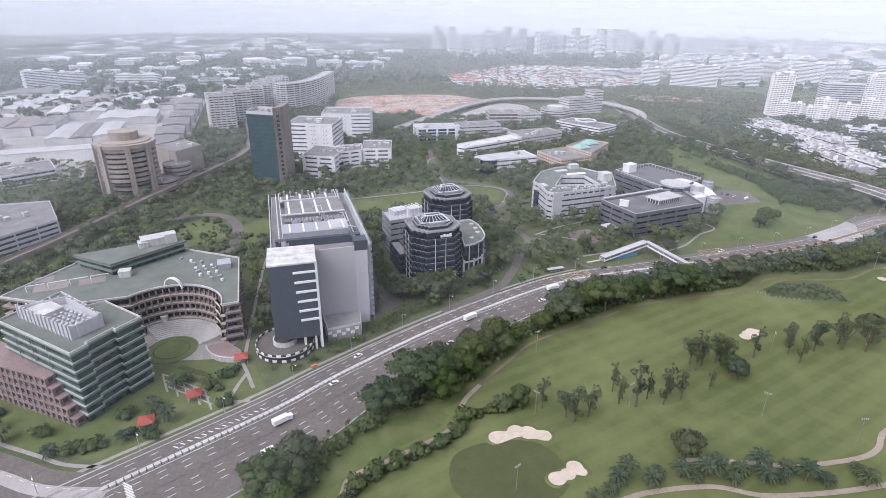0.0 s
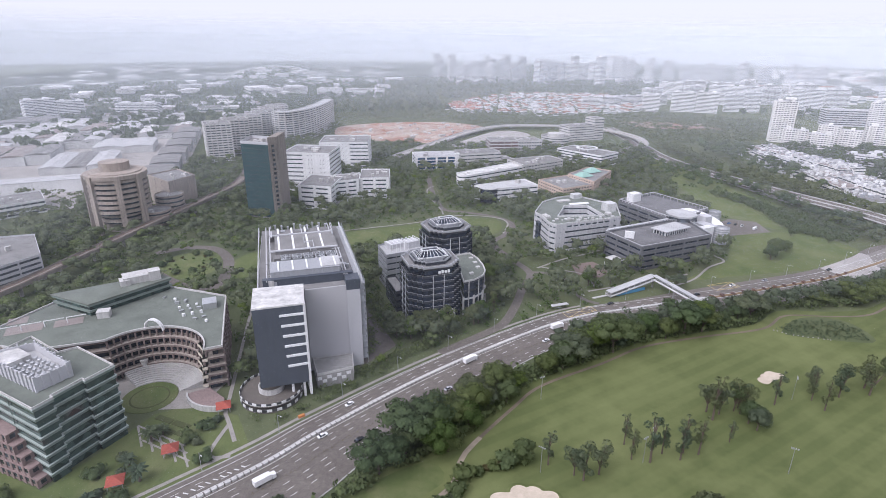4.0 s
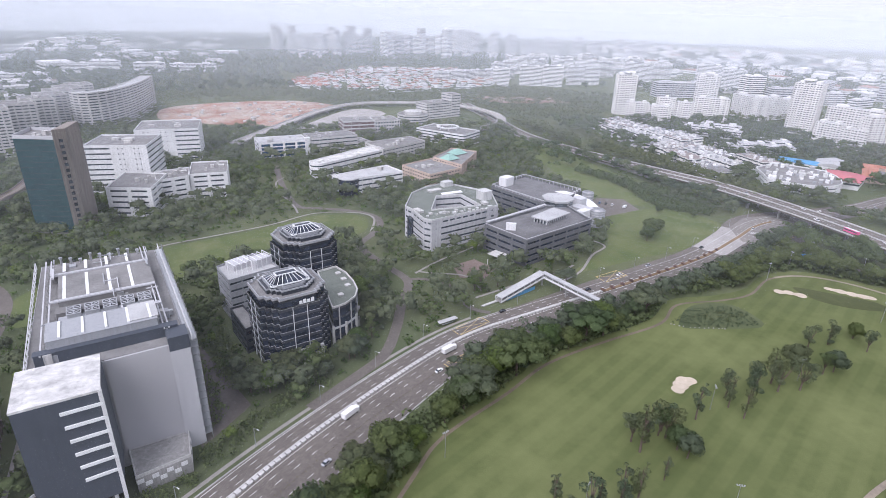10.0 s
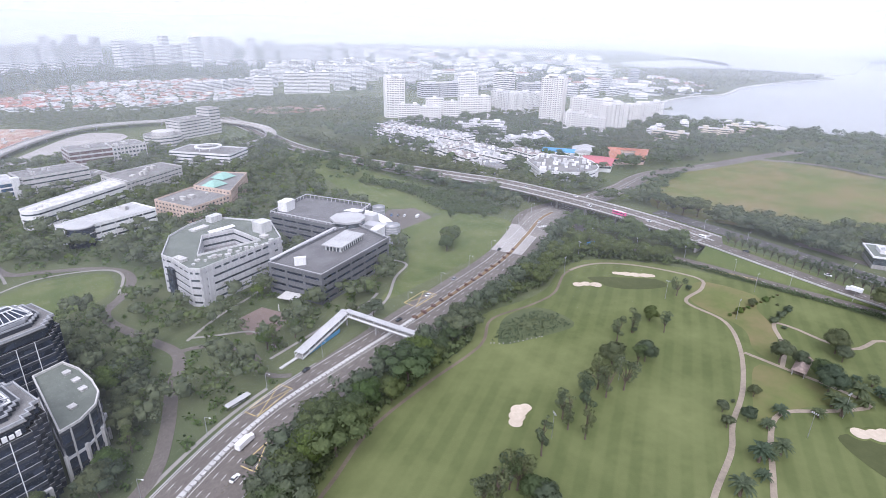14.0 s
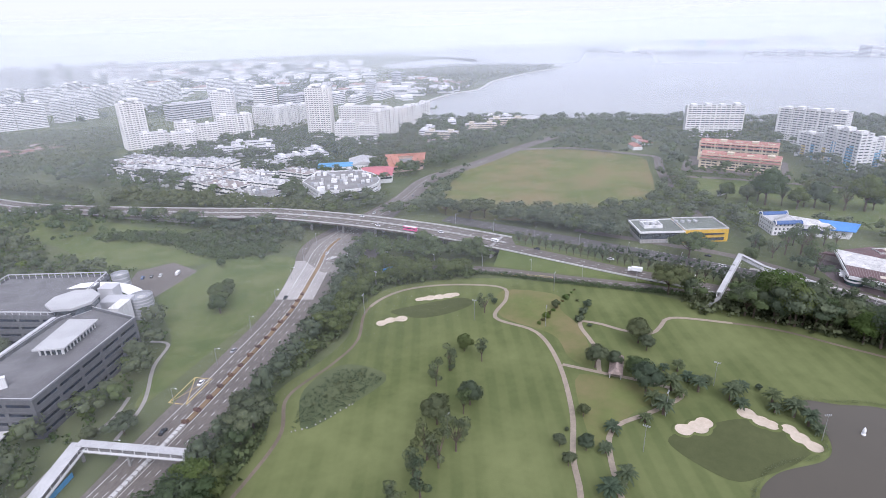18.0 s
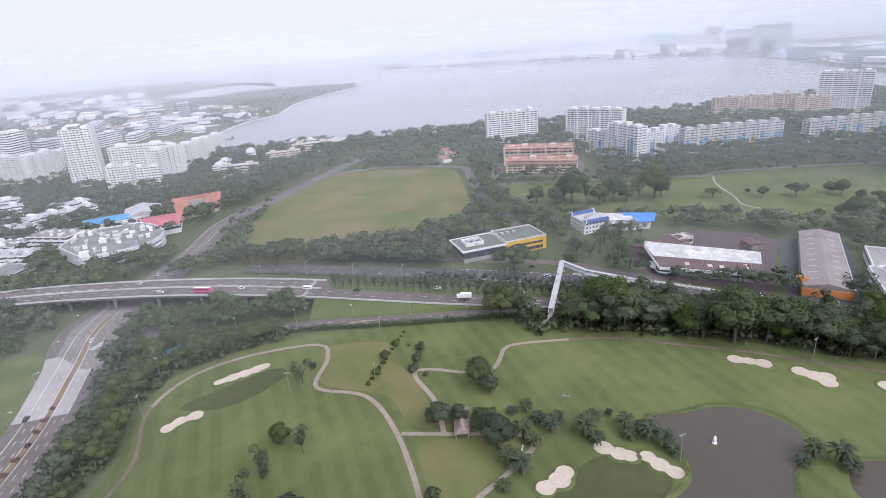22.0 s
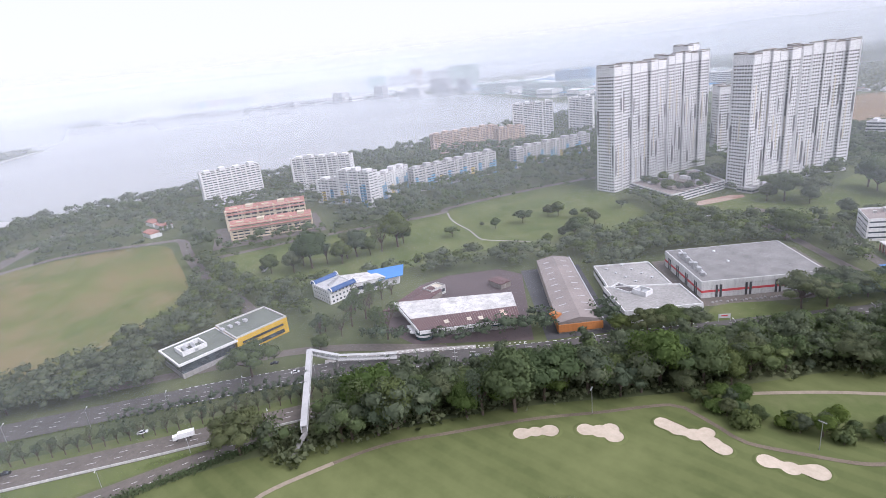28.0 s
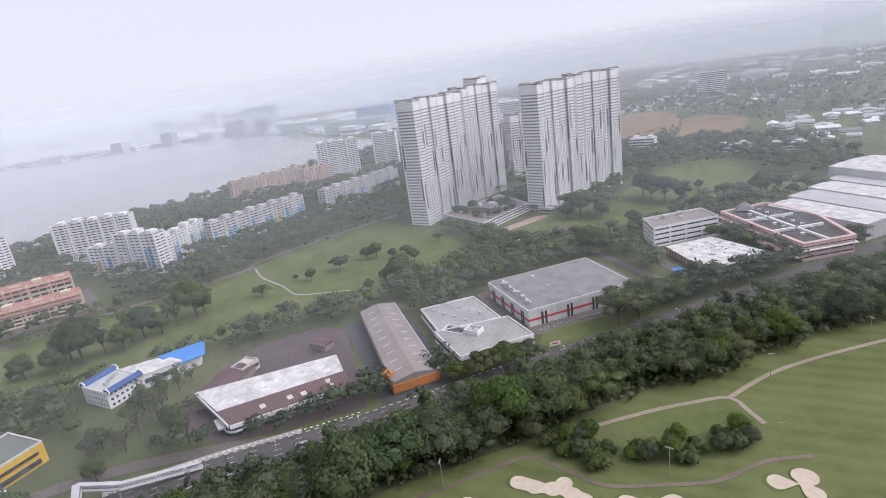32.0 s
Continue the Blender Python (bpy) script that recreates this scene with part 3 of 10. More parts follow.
for k in range(7):
    mb.box((-106.5 + k * 0.9, 157.5 - k * 1.35, 0.23), (0.55, 5, 0.02), radians(62))
for k in range(14):
    mb.box((-96.5 + 2.2 * k, 176.5 + 1.72 * k, 0.23), (0.5, 2.2, 0.01), radians(75))
for k in range(6):
    mb.box((372 + k * 1.5, 408 - k * 0.4, 0.24), (0.7, 4, 0.01), radians(-15))
solid("road_marking", mb, LINE, "white painted lane dashes, chevrons and crossing bars", "road marking", "structure")
mb = MB()


def hatch(cx, cy, w, h, deg):
    """A yellow hatched box painted on the road."""
    p = rect(cx, cy, w, h, deg)
    for i in range(4):
        mb.beam((*p[i], 0.25), (*p[(i + 1) % 4], 0.17), 0.45, 0.02)
    mb.beam((*p[0], 0.25), (*p[2], 0.17), 0.3, 0.02)
    mb.beam((*p[1], 0.25), (*p[3], 0.17), 0.3, 0.02)


hatch(104, 330, 22, 7, 24)
hatch(87, 299, 14, 7, 24)
hatch(216, 366, 20, 9, 15)
hatch(398, 398, 14, 12, 10)
hatch(403.5, 266, 34, 2.6, -76)
solid("road_marking", mb, YELLOWLINE, "yellow hatched boxes painted on asphalt", "road marking", "structure")

# kerbs and footpaths along the main road
mb = MB()
ribbon(mb, offset_line(MAIN[:74], MAIN[:74, 2] + 0.35), 0.3, 0.3, 0.28, 0.3)
ribbon(mb, offset_line(MAIN[12:74], -MAIN[12:74, 3] - 0.35), 0.3, 0.3, 0.28, 0.3)
solid("kerb", mb, KERB, "concrete kerbs along both sides of the road", "kerb", "structure")
mb = MB()
ribbon(mb, offset_line(MAIN[10:70], MAIN[10:70, 2] + 3.4), 0.9, 0.9, 0.17)
ribbon(mb, offset_line(SIDE, 11), 0.9, 0.9, 0.17)
FOOTPATHS = [spline(p, 3) for p in (
    [(-86, 233), (-89, 252), (-97, 300), (-104, 345), (-108, 385)],
    [(-76, 214), (-82, 226), (-86, 233)],
    [(-75, 205), (-84, 206), (-82, 226)],
    [(91.5, 402), (114, 418.5), (136, 430), (150, 438)],
    [(118, 360), (147, 369.5), (169, 377.5), (186, 380), (200, 388)],
    [(94, 404), (104, 399), (120, 392), (126, 382), (124, 368)],
    [(178, 366), (200, 378), (222, 400), (240, 412), (238, 424)],
    [(-73, 486), (-67, 491), (0, 514), (40, 535), (75, 528), (85, 511), (77, 482)],
    [(26, 539), (24, 558), (14, 603), (12, 635), (21, 651)])]
FOOTPATHS.append(PARKPATH)
for k in range(5):
    ribbon(mb, np.array([(-122 + 6 * k, 226 - 3.2 * k), (-114 + 6 * k, 212 - 3.2 * k)], float), 0.45, 0.45, 0.15)
for k in range(3):
    ribbon(mb, np.array([(-122 + 2.6 * k, 226 - 4.6 * k), (-96 + 2.6 * k, 212 - 4.6 * k)], float), 0.45, 0.45, 0.156)
for k, p in enumerate(FOOTPATHS):
    ribbon(mb, p, 0.9, 0.9, 0.226 + 0.006 * k)
solid("footpath", mb, PAVE, "narrow pale concrete footpaths through grass", "footpath", "structure")

# golf course turf, greens, bunkers, cart paths
sheet("golf_course", [(-75, 120), (-45, 165), (-22, 190), (8, 206), (36, 236), (62, 256), (100, 276), (130, 292), (165, 301), (206, 311), (232, 328), (262, 326), (288, 328), (318, 341), (352, 338), (388, 292), (402, 235), (408, 190),
                      (404, 150), (398, 110), (388, 58), (372, 10), (362, -20), (352, -60), (345, -95), (332, -135), (305, -190), (250, -280), (100, -260), (-60, -60)], 0.05, FAIRWAY, "mown golf fairway turf with pale stripes", "golf course", 6)
ROUGHS = (([(-40, 158), (-18, 186), (6, 199), (12, 188), (-10, 172), (-24, 160)], LAWN),
          ([(318, 214), (336, 228), (345, 262), (376, 272), (384, 240), (366, 232), (352, 218), (334, 208), (314, 202)], FIELD),
          ([(262, 190), (300, 206), (308, 196), (306, 165), (290, 176), (262, 186)], FIELD),
          ([(222, 306), (240, 318), (263, 315), (268, 298), (262, 287), (236, 292), (218, 298)], GROUND),
          ([(351, -30), (341, -57), (330, -75), (321, -84), (306, -76), (323, -47), (337, -26)], LAWN))
for p, m in ROUGHS:
    sheet("golf_rough", p, 0.08, m, "longer grass patch on the golf course", "grass", 4)
for p in ([(14, 150), (14, 168), (30, 176), (50, 174), (58, 158), (50, 146), (30, 142)],
          [(322, 322), (336, 312), (356, 292), (352, 282), (334, 290), (322, 304)],
          [(262, 140), (274, 162), (290, 150), (303, 132), (296, 112), (284, 116), (270, 128)]):
    sheet("putting_green", p, 0.11, GREEN, "dull green close-mown putting green", "putting green", 3)


def bunker(lobes):
    """Sand in a hollow of overlapping rounds, inside a low turf lip."""
    lobes = [(x, y, r * 0.86) for x, y, r in lobes]
    lx, ly = np.mean([a[0] for a in lobes]), np.mean([a[1] for a in lobes])
    out = []
    for k in range(84):
        a = 6.28318 * k / 84
        dx, dy = math.cos(a), math.sin(a)
        far = 0.5
        for x, y, r in lobes:
            u, w = x - lx, y - ly
            b = u * dx + w * dy
            q = b * b - (u * u + w * w - r * r)
            if q > 0:
                far = max(far, b + math.sqrt(q))
        out.append((lx + dx * far, ly + dy * far))
    p = np.array(out)
    p = (np.roll(p, 1, 0) + 4 * p + np.roll(p, -1, 0)) / 6
    c = np.array([lx, ly])
    m2 = MB()
    rings = ((1.0, 0.34), (0.96, 0.22), (0.8, 0.14), (0.45, 0.12), (0.05, 0.115))
    vs = [(*(c + (q - c) * s), z) for s, z in rings for q in p]
    k = len(p)
    m2.add(vs, [(j * k + i, j * k + (i + 1) % k, (j + 1) * k + (i + 1) % k, (j + 1) * k + i) for j in range(len(rings) - 1) for i in range(k)])
    m2.f.append(tuple((len(rings) - 1) * k + i for i in range(k)))
    m2.m.append(0)
    ob = solid("sand_bunker", m2, SAND, "pale sand bunker with a scalloped edge in turf", "sand bunker", group="bunkers on the golf course")
    lip = MB()
    vs = [(*(c + (q - c) * (s + e / max(1, np.linalg.norm(q - c)))), z) for s, e, z in ((1, 0, 0.34), (1, 0.5, 0.42), (1, 1.6, 0.06)) for q in p]
    lip.add(vs, [(j * k + i, (j + 1) * k + i, (j + 1) * k + (i + 1) % k, j * k + (i + 1) % k) for j in range(2) for i in range(k)])
    part("turf_lip", lip, FAIRWAY, ob)


for lobes in ([(33, 178, 4.6), (41, 181.5, 4.2), (46, 180.5, 4.5), (52, 178.6, 4)],
              [(52.5, 155.5, 4), (57, 157.5, 3.4), (60.5, 161, 3.8), (62.5, 158.5, 2.6)],
              [(177.5, 251.5, 3.6), (181, 254, 4.2), (184.5, 256, 4.4), (188, 255.5, 3.2)],
              [(308, 319, 3.8), (313, 316.5, 3.6), (317, 311.5, 4.2)],
              [(343, 314, 3.2), (347.5, 309, 4), (351, 304.5, 4), (355, 300, 4), (358, 297, 3.4)],
              [(284, 157, 4.2), (288, 152, 4.6), (292, 150, 4)],
              [(306, 134.5, 4.4), (303, 129, 4), (302, 125.5, 3.6)],
              [(302, 119, 3.6), (298, 115.5, 4), (294.5, 111, 3.8)],
              [(371, 66, 4.2), (369.5, 60.5, 3.6), (367.5, 55, 4.4)],
              [(361.5, 41.5, 4.4), (358, 37, 4.6), (357.5, 32.5, 4), (353, 34, 4.4)],
              [(351, 11.5, 4.6), (345, 9.5, 4.2), (340, 6, 4.2), (339, 1, 3.6), (333.5, 3.5, 4), (329, 3, 4.2)],
              [(317, -6, 4.4), (311, -10, 4), (306, -16, 5)],
              [(286, -48, 4.4), (281, -56, 5), (276, -50, 4)]):
    bunker(lobes)
EARTH = M("damp_earth", (0.19, 0.155, 0.115), 0.95, var=0.35, small=1.5)
CART = [spline(p, 4) for p in (
    [(-30, 138), (-27, 152), (-25, 159), (-14, 165), (0, 174), (10, 180), (17, 189), (22, 204), (47, 234), (64, 251), (100, 270), (128, 286), (165, 296), (208, 305), (232, 321), (262, 319), (287, 321), (318, 336), (347, 332), (368, 310), (380, 276), (366, 266), (341, 263), (335, 237), (312, 218), (277, 201.5), (249, 193.5), (231, 186), (199, 178), (186, 167), (173, 162), (146, 159), (129, 161.5), (105, 163.5)],
    [(310, 215), (311, 193), (312, 174), (309, 160), (291, 170), (277, 181), (267, 183.5), (252, 179.5), (225, 168), (180, 150), (131, 145), (109, 150), (80, 147), (62, 138)],
    [(310, 197), (332, 204), (350, 216), (357, 217), (358, 206), (356, 195), (358, 181), (368, 177), (381, 173), (387, 150), (390, 120), (385, 92), (378, 58), (369, 30), (360, 1), (351, -3.5), (339, -5.6), (328, -7.6), (314, -20.7), (301, -35.4), (294, -55), (283, -69)],
    [(353, -30), (340, -57), (330, -74), (321, -86), (312, -82), (303, -77)],
    [(321, -86), (314, -122), (290, -174), (255, -235)])]
for k, p in enumerate(CART):
    if k == 0:
        i, j = (int(np.argmin(np.hypot(p[:, 0] - x, p[:, 1] - y))) for x, y in ((30, 214), (322, 337)))
        mb = MB()
        ribbon(mb, p[i:j + 1], 0.85, 0.85, 0.15)
        solid("earth_path", mb, EARTH, "narrow damp brown earth track below the tree belt", "path", "structure")
        mb = MB()
        ribbon(mb, p[:i + 1], 1.15, 1.15, 0.16)
        p = p[j:]
    elif k == 2:
        i = int(np.argmin(np.hypot(p[:, 0] - 388, p[:, 1] - 140)))
        solid("earth_path", ribbon(MB(), p[i:], 1.0, 1.0, 0.15), EARTH, "narrow damp brown earth track below the wood", "path", "structure")
        mb = MB()
        p = p[:i + 1]
    else:
        mb = MB()
    ribbon(mb, p, 1.15, 1.15, 0.16 + 0.006 * k)
    solid("cart_path", mb, PATHM, "narrow pale buff concrete cart path", "path", "structure")

# ponds, lake, playing fields, bare soil
sheet("water", [(326, 113), (329, 100), (334, 84), (331, 70), (321, 60), (309, 62), (294, 72), (276, 78), (258, 96), (250, 122), (258, 130), (273, 124), (288, 108), (300, 105), (313, 109)], 0.12, POND, "still brown pond water", "pond", 3)
sheet("water", [(304, 46), (303, 26), (296, 8), (282, 10), (278, 30), (284, 52), (294, 54)], 0.12, POND, "still brown pond water", "pond", 3)
sheet("water", [(990, 660), (1030, 560), (1052, 470), (1078, 380), (1098, 300), (1132, 150), (1176, 20), (1216, -120), (1256, -250), (1330, -420), (1350, -520), (1330, -600), (1460, -680), (1700, -690), (2170, -720), (2480, -720), (2900, -620), (3230, 0), (3400, 560), (3560, 900), (3490, 1100), (3200, 1500), (2700, 1700), (2330, 1620), (2240, 1300), (2391, 1068), (2430, 880), (2328, 785),
                (2063, 829), (1745, 831), (1600, 800), (1490, 778), (1402, 798), (1290, 796), (1160, 770)], 0.2, LAKE, "wide pale grey reservoir water under haze", "lake", 40)
sheet("water", [(3000, 1500), (2600, 1250), (3000, 1150), (3800, 1050), (4300, 1500), (4800, 3000), (3600, 2300)], 0.2, LAKE, "pale water beyond the far shore", "lake", 60)
sheet("playing_field", [(503, 382), (575, 413), (640, 428), (702, 436), (770, 428), (806, 395), (816, 320), (800, 256), (740, 236), (640, 217), (600, 226), (566, 242), (530, 280), (506, 320)], 0.1, FIELD, "broad oval playing field of yellowing grass", "field", 8)
sheet("lawn", [(625, 165), (700, 196), (713, 196), (719, 140), (720, 20), (721, -20), (735, -45), (746, -113), (748, -180), (660, -186), (576, -158), (580, -60), (592, 0), (590, 46), (600, 119)], 0.1, LAWN, "open park lawn with scattered trees", "lawn", 8)
sheet("lawn", [(552, -340), (586, -412), (600, -530), (560, -575), (508, -520), (428, -486), (408, -430), (470, -412), (484, -360), (492, -321), (520, -310)], 0.1, LAWN, "open grass field beyond the towers", "lawn", 8)
sheet("lawn", [(-60, 431), (-35, 446), (0, 458), (54, 473), (74, 487), (79, 508), (74, 522), (40, 529), (-1, 509), (-66, 486), (-71, 477)], 0.1, LAWN, "smooth lawn behind the dark glass offices", "lawn", 5)
sheet("lawn", [(196, 378), (250, 386), (308, 396), (352, 416), (364, 440), (345, 475), (318, 480), (280, 470), (262, 445), (240, 410)], 0.1, LAWN, "grass slope beside the dual carriageway", "lawn", 5)
sheet("lawn", [(292, 548), (345, 468), (374, 478), (388, 530), (368, 600), (362, 690), (345, 790), (322, 812), (310, 700), (305, 620)], 0.1, LAWN, "grass verge beside the expressway", "lawn", 6)
sheet("lawn", [(-130, 390), (-112, 395), (-112, 420), (-128, 440), (-140, 420)], 0.1, LAWN, "small lawn by the looped road", "lawn", 4)
sheet("lawn", [(-196, 418), (-176, 442), (-156, 436), (-148, 404), (-168, 388)], 0.1, LAWN, "lawn ringed by the looped road", "lawn", 4)
sheet("lawn", [(-225, 190), (-165, 178), (-112, 168), (-92, 178), (-66, 206), (-80, 232), (-105, 240), (-118, 234), (-132, 205), (-140, 188), (-190, 212)], 0.06, LAWN, "lawn with shrubs before the offices", "lawn", smooth=False)
sheet("lawn", [(415, 300), (422, 240), (428, 190), (420, 190), (412, 230), (408, 290)], 0.12, LAWN, "grass strip between ramp and expressway", "lawn", 5)
sheet("lawn", [(424, -84), (406, -66), (398, -100), (386, -150), (394, -180), (410, -162), (402, -120), (413, -114)], 0.13, LAWN, "lawn before the warehouse", "lawn", 5)
sheet("bare_soil", [(-130, 985), (-40, 950), (41, 932), (70, 1010), (128, 1100), (60, 1170), (-60, 1165), (-150, 1110)], 0.12, SOIL, "reddish bare building site", "soil", 20)
sheet("bare_soil", [(30, 900), (60, 930), (130, 1040), (170, 1065), (200, 1010), (120, 920)], 0.1, PALEROAD, "pale cleared ground by the viaduct", "soil", 20)
sheet("bare_soil", [(420, 1180), (560, 1170), (580, 1080), (440, 1100)], 0.12, SOIL, "reddish bare ground", "soil", 20)
sheet("bare_soil", [(800, -690), (776, -850), (905, -1040), (1015, -1015), (925, -800)], 0.12, BROWN, "brown ploughed field", "soil", 20)
sheet("bare_soil", [(690, -690), (632, -770), (650, -870), (745, -975), (815, -950), (745, -800)], 0.12, BROWN, "brown ploughed field", "soil", 20)
sheet("lawn", [(480, -850), (600, -760), (680, -930), (540, -980)], 0.12, LAWN, "grass among low houses", "lawn", 20)
# paved yards
sheet("yard", [(744, 96), (744, 204), (828, 204), (828, 96)], 0.1, ROAD, "asphalt car parks round the red-roofed flats", "yard", smooth=False)
sheet("yard", [(-310, 570), (-520, 540), (-800, 880), (-760, 1080), (-400, 1100), (-310, 780)], 0.1, PALEROAD, "pale concrete yards between factory sheds", "yard", smooth=False)
sheet("yard", [(496, 96), (522, 86), (550, 56), (557, 33), (548, -4), (530, -14), (440, 24), (468, 84)], 0.1, REDYARD, "dark reddish wet asphalt yard round the workshop", "yard", smooth=False)
sheet("yard", [(536, -16), (524, -56), (426, -20), (436, 18)], 0.11, DARKROAD, "dark asphalt yard beside the shed", "yard", smooth=False)
sheet("yard", [(500, -100), (430, -70), (395, -165), (470, -196)], 0.1, ROAD, "grey asphalt apron round the warehouse", "yard", smooth=False)
sheet("yard", [(318, 480), (272, 470), (262, 490), (300, 520), (322, 510)], 0.14, ROAD, "asphalt car park behind the grey offices", "car park", smooth=False)
sheet("yard", [(119, 408), (137, 414), (146, 396), (133, 383), (118, 389)], 0.1, PAVEBROWN, "paved forecourt of the grey offices", "forecourt", smooth=False)
sheet("yard", [(-28, 270), (-10, 292), (-46, 372), (-56, 372)], 0.1, ROAD, "service lane beside the grey tall building", "lane", smooth=False)
sheet("yard", [(-150, 236), (-100, 238), (-92, 262), (-104, 290), (-160, 296)], 0.1, PAVE, "paved court of the curved offices", "court", smooth=False)

# ---------- builders for houses, trees and other repeats ----------
FOOT = []


def ring(mb, pts, d, z0, z1, mi=0):
    """A wall of thickness d along an outline."""
    q = offset_poly(pts, d)
    k = len(pts)
    vs = [(*p, z) for z in (z0, z1) for p in pts] + [(*p, z) for z in (z1, z0) for p in q]
    return mb.add(vs, [(j * k + i, j * k + (i + 1) % k, (j + 1) * k + (i + 1) % k, (j + 1) * k + i) for j in range(3) for i in range(k)], mi)


def centre(pts):
    return sum(p[0] for p in pts) / len(pts), sum(p[1] for p in pts) / len(pts)


def edges_of(pts):
    for i in range(len(pts)):
        a, b = np.array(pts[i], float), np.array(pts[(i + 1) % len(pts)], float)
        n = np.linalg.norm(b - a)
        if n > 0.01:
            yield a, b, n, (b - a) / n


def ribbons(th, pts, z0, h, n, wall, win, sill=0.34, head=0.8, inset=0.4, pier=6.0, pw=0.5):
    """Storeys of alternating spandrel and recessed window band, with piers."""
    sh = h / n
    for i in range(n + 1):
        a = z0 if i == 0 else z0 + i * sh - (1 - head) * sh
        b = z0 + h if i == n else z0 + i * sh + sill * sh
        m2 = MB().prism(pts, a, b)
        if pier and i < n:
            for p, q, L, d in edges_of(pts):
                k = max(1, round(L / pier))
                for j in range(k + 1):
                    c = p + d * (min(max(j * L / k, pw * 0.6), L - pw * 0.6)) + np.array([-d[1], d[0]]) * 0.28
                    m2.box((c[0], c[1], b), (pw, 0.5, head * sh - sill * sh + 0.01), math.atan2(d[1], d[0]))
        part("spandrel", m2, wall, th)
        if i < n:
            part("window_band", MB().prism(offset_poly(pts, inset), z0 + i * sh + sill * sh - 0.05, z0 + i * sh + head * sh + 0.05), win, th)


def punched(th, pts, z0, h, n, wall, win, pitch=3.2, ww=1.8, sill=0.32, head=0.78, depth=0.35, blank=(), alt=None, bands=None):
    """Storeys of wall with single windows set back in real openings. alt: a second wall colour for the bays picked by bands(edge, bay, storey)."""
    sh = h / n
    for i in range(n):
        z = z0 + i * sh
        za, zb, zc = z + sill * sh, z + head * sh, z + sh
        w, g = MB(), MB()
        for e, (p, q, L, d) in enumerate(edges_of(pts)):
            nn = np.array([-d[1], d[0]])
            k = 0 if e in blank else int(L // pitch)
            P = lambda s, zz, dep=0.0: (*(p + d * s + nn * dep), zz)  # noqa: E731
            if not k:
                w.add([P(0, z), P(L, z), P(L, zc), P(0, zc)], [(0, 1, 2, 3)], 1 if alt and bands(e, 0, i) else 0)
                continue
            m0 = (L - k * pitch) / 2
            w.add([P(0, z), P(L, z), P(L, za), P(0, za), P(0, zb), P(L, zb), P(L, zc), P(0, zc)], [(0, 1, 2, 3), (4, 5, 6, 7)])
            s0 = 0.0
            for j in range(k + 1):
                a = m0 + (j + 0.5) * pitch - ww / 2 if j < k else L
                mi = 1 if alt and bands(e, j, i) else 0
                w.add([P(s0, za), P(a, za), P(a, zb), P(s0, zb)], [(0, 1, 2, 3)], mi)
                if j < k:
                    b = a + ww
                    w.add([P(a, za), P(b, za), P(b, zb), P(a, zb), P(a, za, depth), P(b, za, depth), P(b, zb, depth), P(a, zb, depth)],
                          [(0, 1, 5, 4), (1, 2, 6, 5), (2, 3, 7, 6), (3, 0, 4, 7)], mi)
                    g.add([P(a, za, depth), P(b, za, depth), P(b, zb, depth), P(a, zb, depth)], [(0, 1, 2, 3)])
                    s0 = b
        st = part("storey_wall", w, [wall, alt] if alt else wall, th)
        if g.v:
            part("window_row", g, win, st)


def roof(th, pts, z, mat, wall, ph=1.0, t=0.35):
    part("roof", MB().prism(offset_poly(pts, t * 0.9), z - 0.3, z + 0.06), mat, th)
    if ph:
        part("parapet", ring(MB(), pts, t, z, z + ph), wall, th)


def plant_box(th, x, y, z, w, d, h, deg, mat, name="roof_plant"):
    m2 = MB().box((x, y, z), (w, d, h), radians(deg), 0, 0.15)
    m2.box((x, y, z + h), (w + 0.3, d + 0.3, 0.18), radians(deg))
    return part(name, m2, mat, th)


def clutter(th, pts, z, seed, n=5, mat=None, big=5.0):
    """Tanks, lift heads and ducts standing about on a flat roof."""
    r = random.Random(seed)
    cx, cy = centre(pts)
    a, b = np.array(pts[0]), np.array(pts[1])
    deg = math.degrees(math.atan2(*(b - a)[::-1]))
    for k in range(n):
        for _ in range(20):
            i = r.randrange(len(pts))
            u, w = r.random() * 0.7, r.random()
            x = cx + (pts[i][0] * (1 - w) + pts[(i + 1) % len(pts)][0] * w - cx) * u
            y = cy + (pts[i][1] * (1 - w) + pts[(i + 1) % len(pts)][1] * w - cy) * u
            if inside([x], [y], pts)[0]:
                break
        s = big * r.uniform(0.35, 1)
        plant_box(th, x, y, z, s, s * r.uniform(0.5, 1.1), r.uniform(1.2, 3.2) * min(1, big / 4), deg, mat or PALECONC)


def office(name, label, pts, h, n, wall=PALECONC, win=GLASS, style="ribbon", roofm=FLATROOF, ph=1.2, seed=0, tanks=4, group="", z0=0.0, big=5.0, category="office building", **kw):
    pts = ccw(pts)
    FOOT.append(pts)
    th = thing(name, *centre(pts), label, category, group)
    (ribbons if style == "ribbon" else punched)(th, pts, z0, h, n, wall, win, **kw)
    roof(th, pts, z0 + h, roofm, wall, ph)
    clutter(th, pts, z0 + h, seed, tanks, PALECONC, big)
    return th


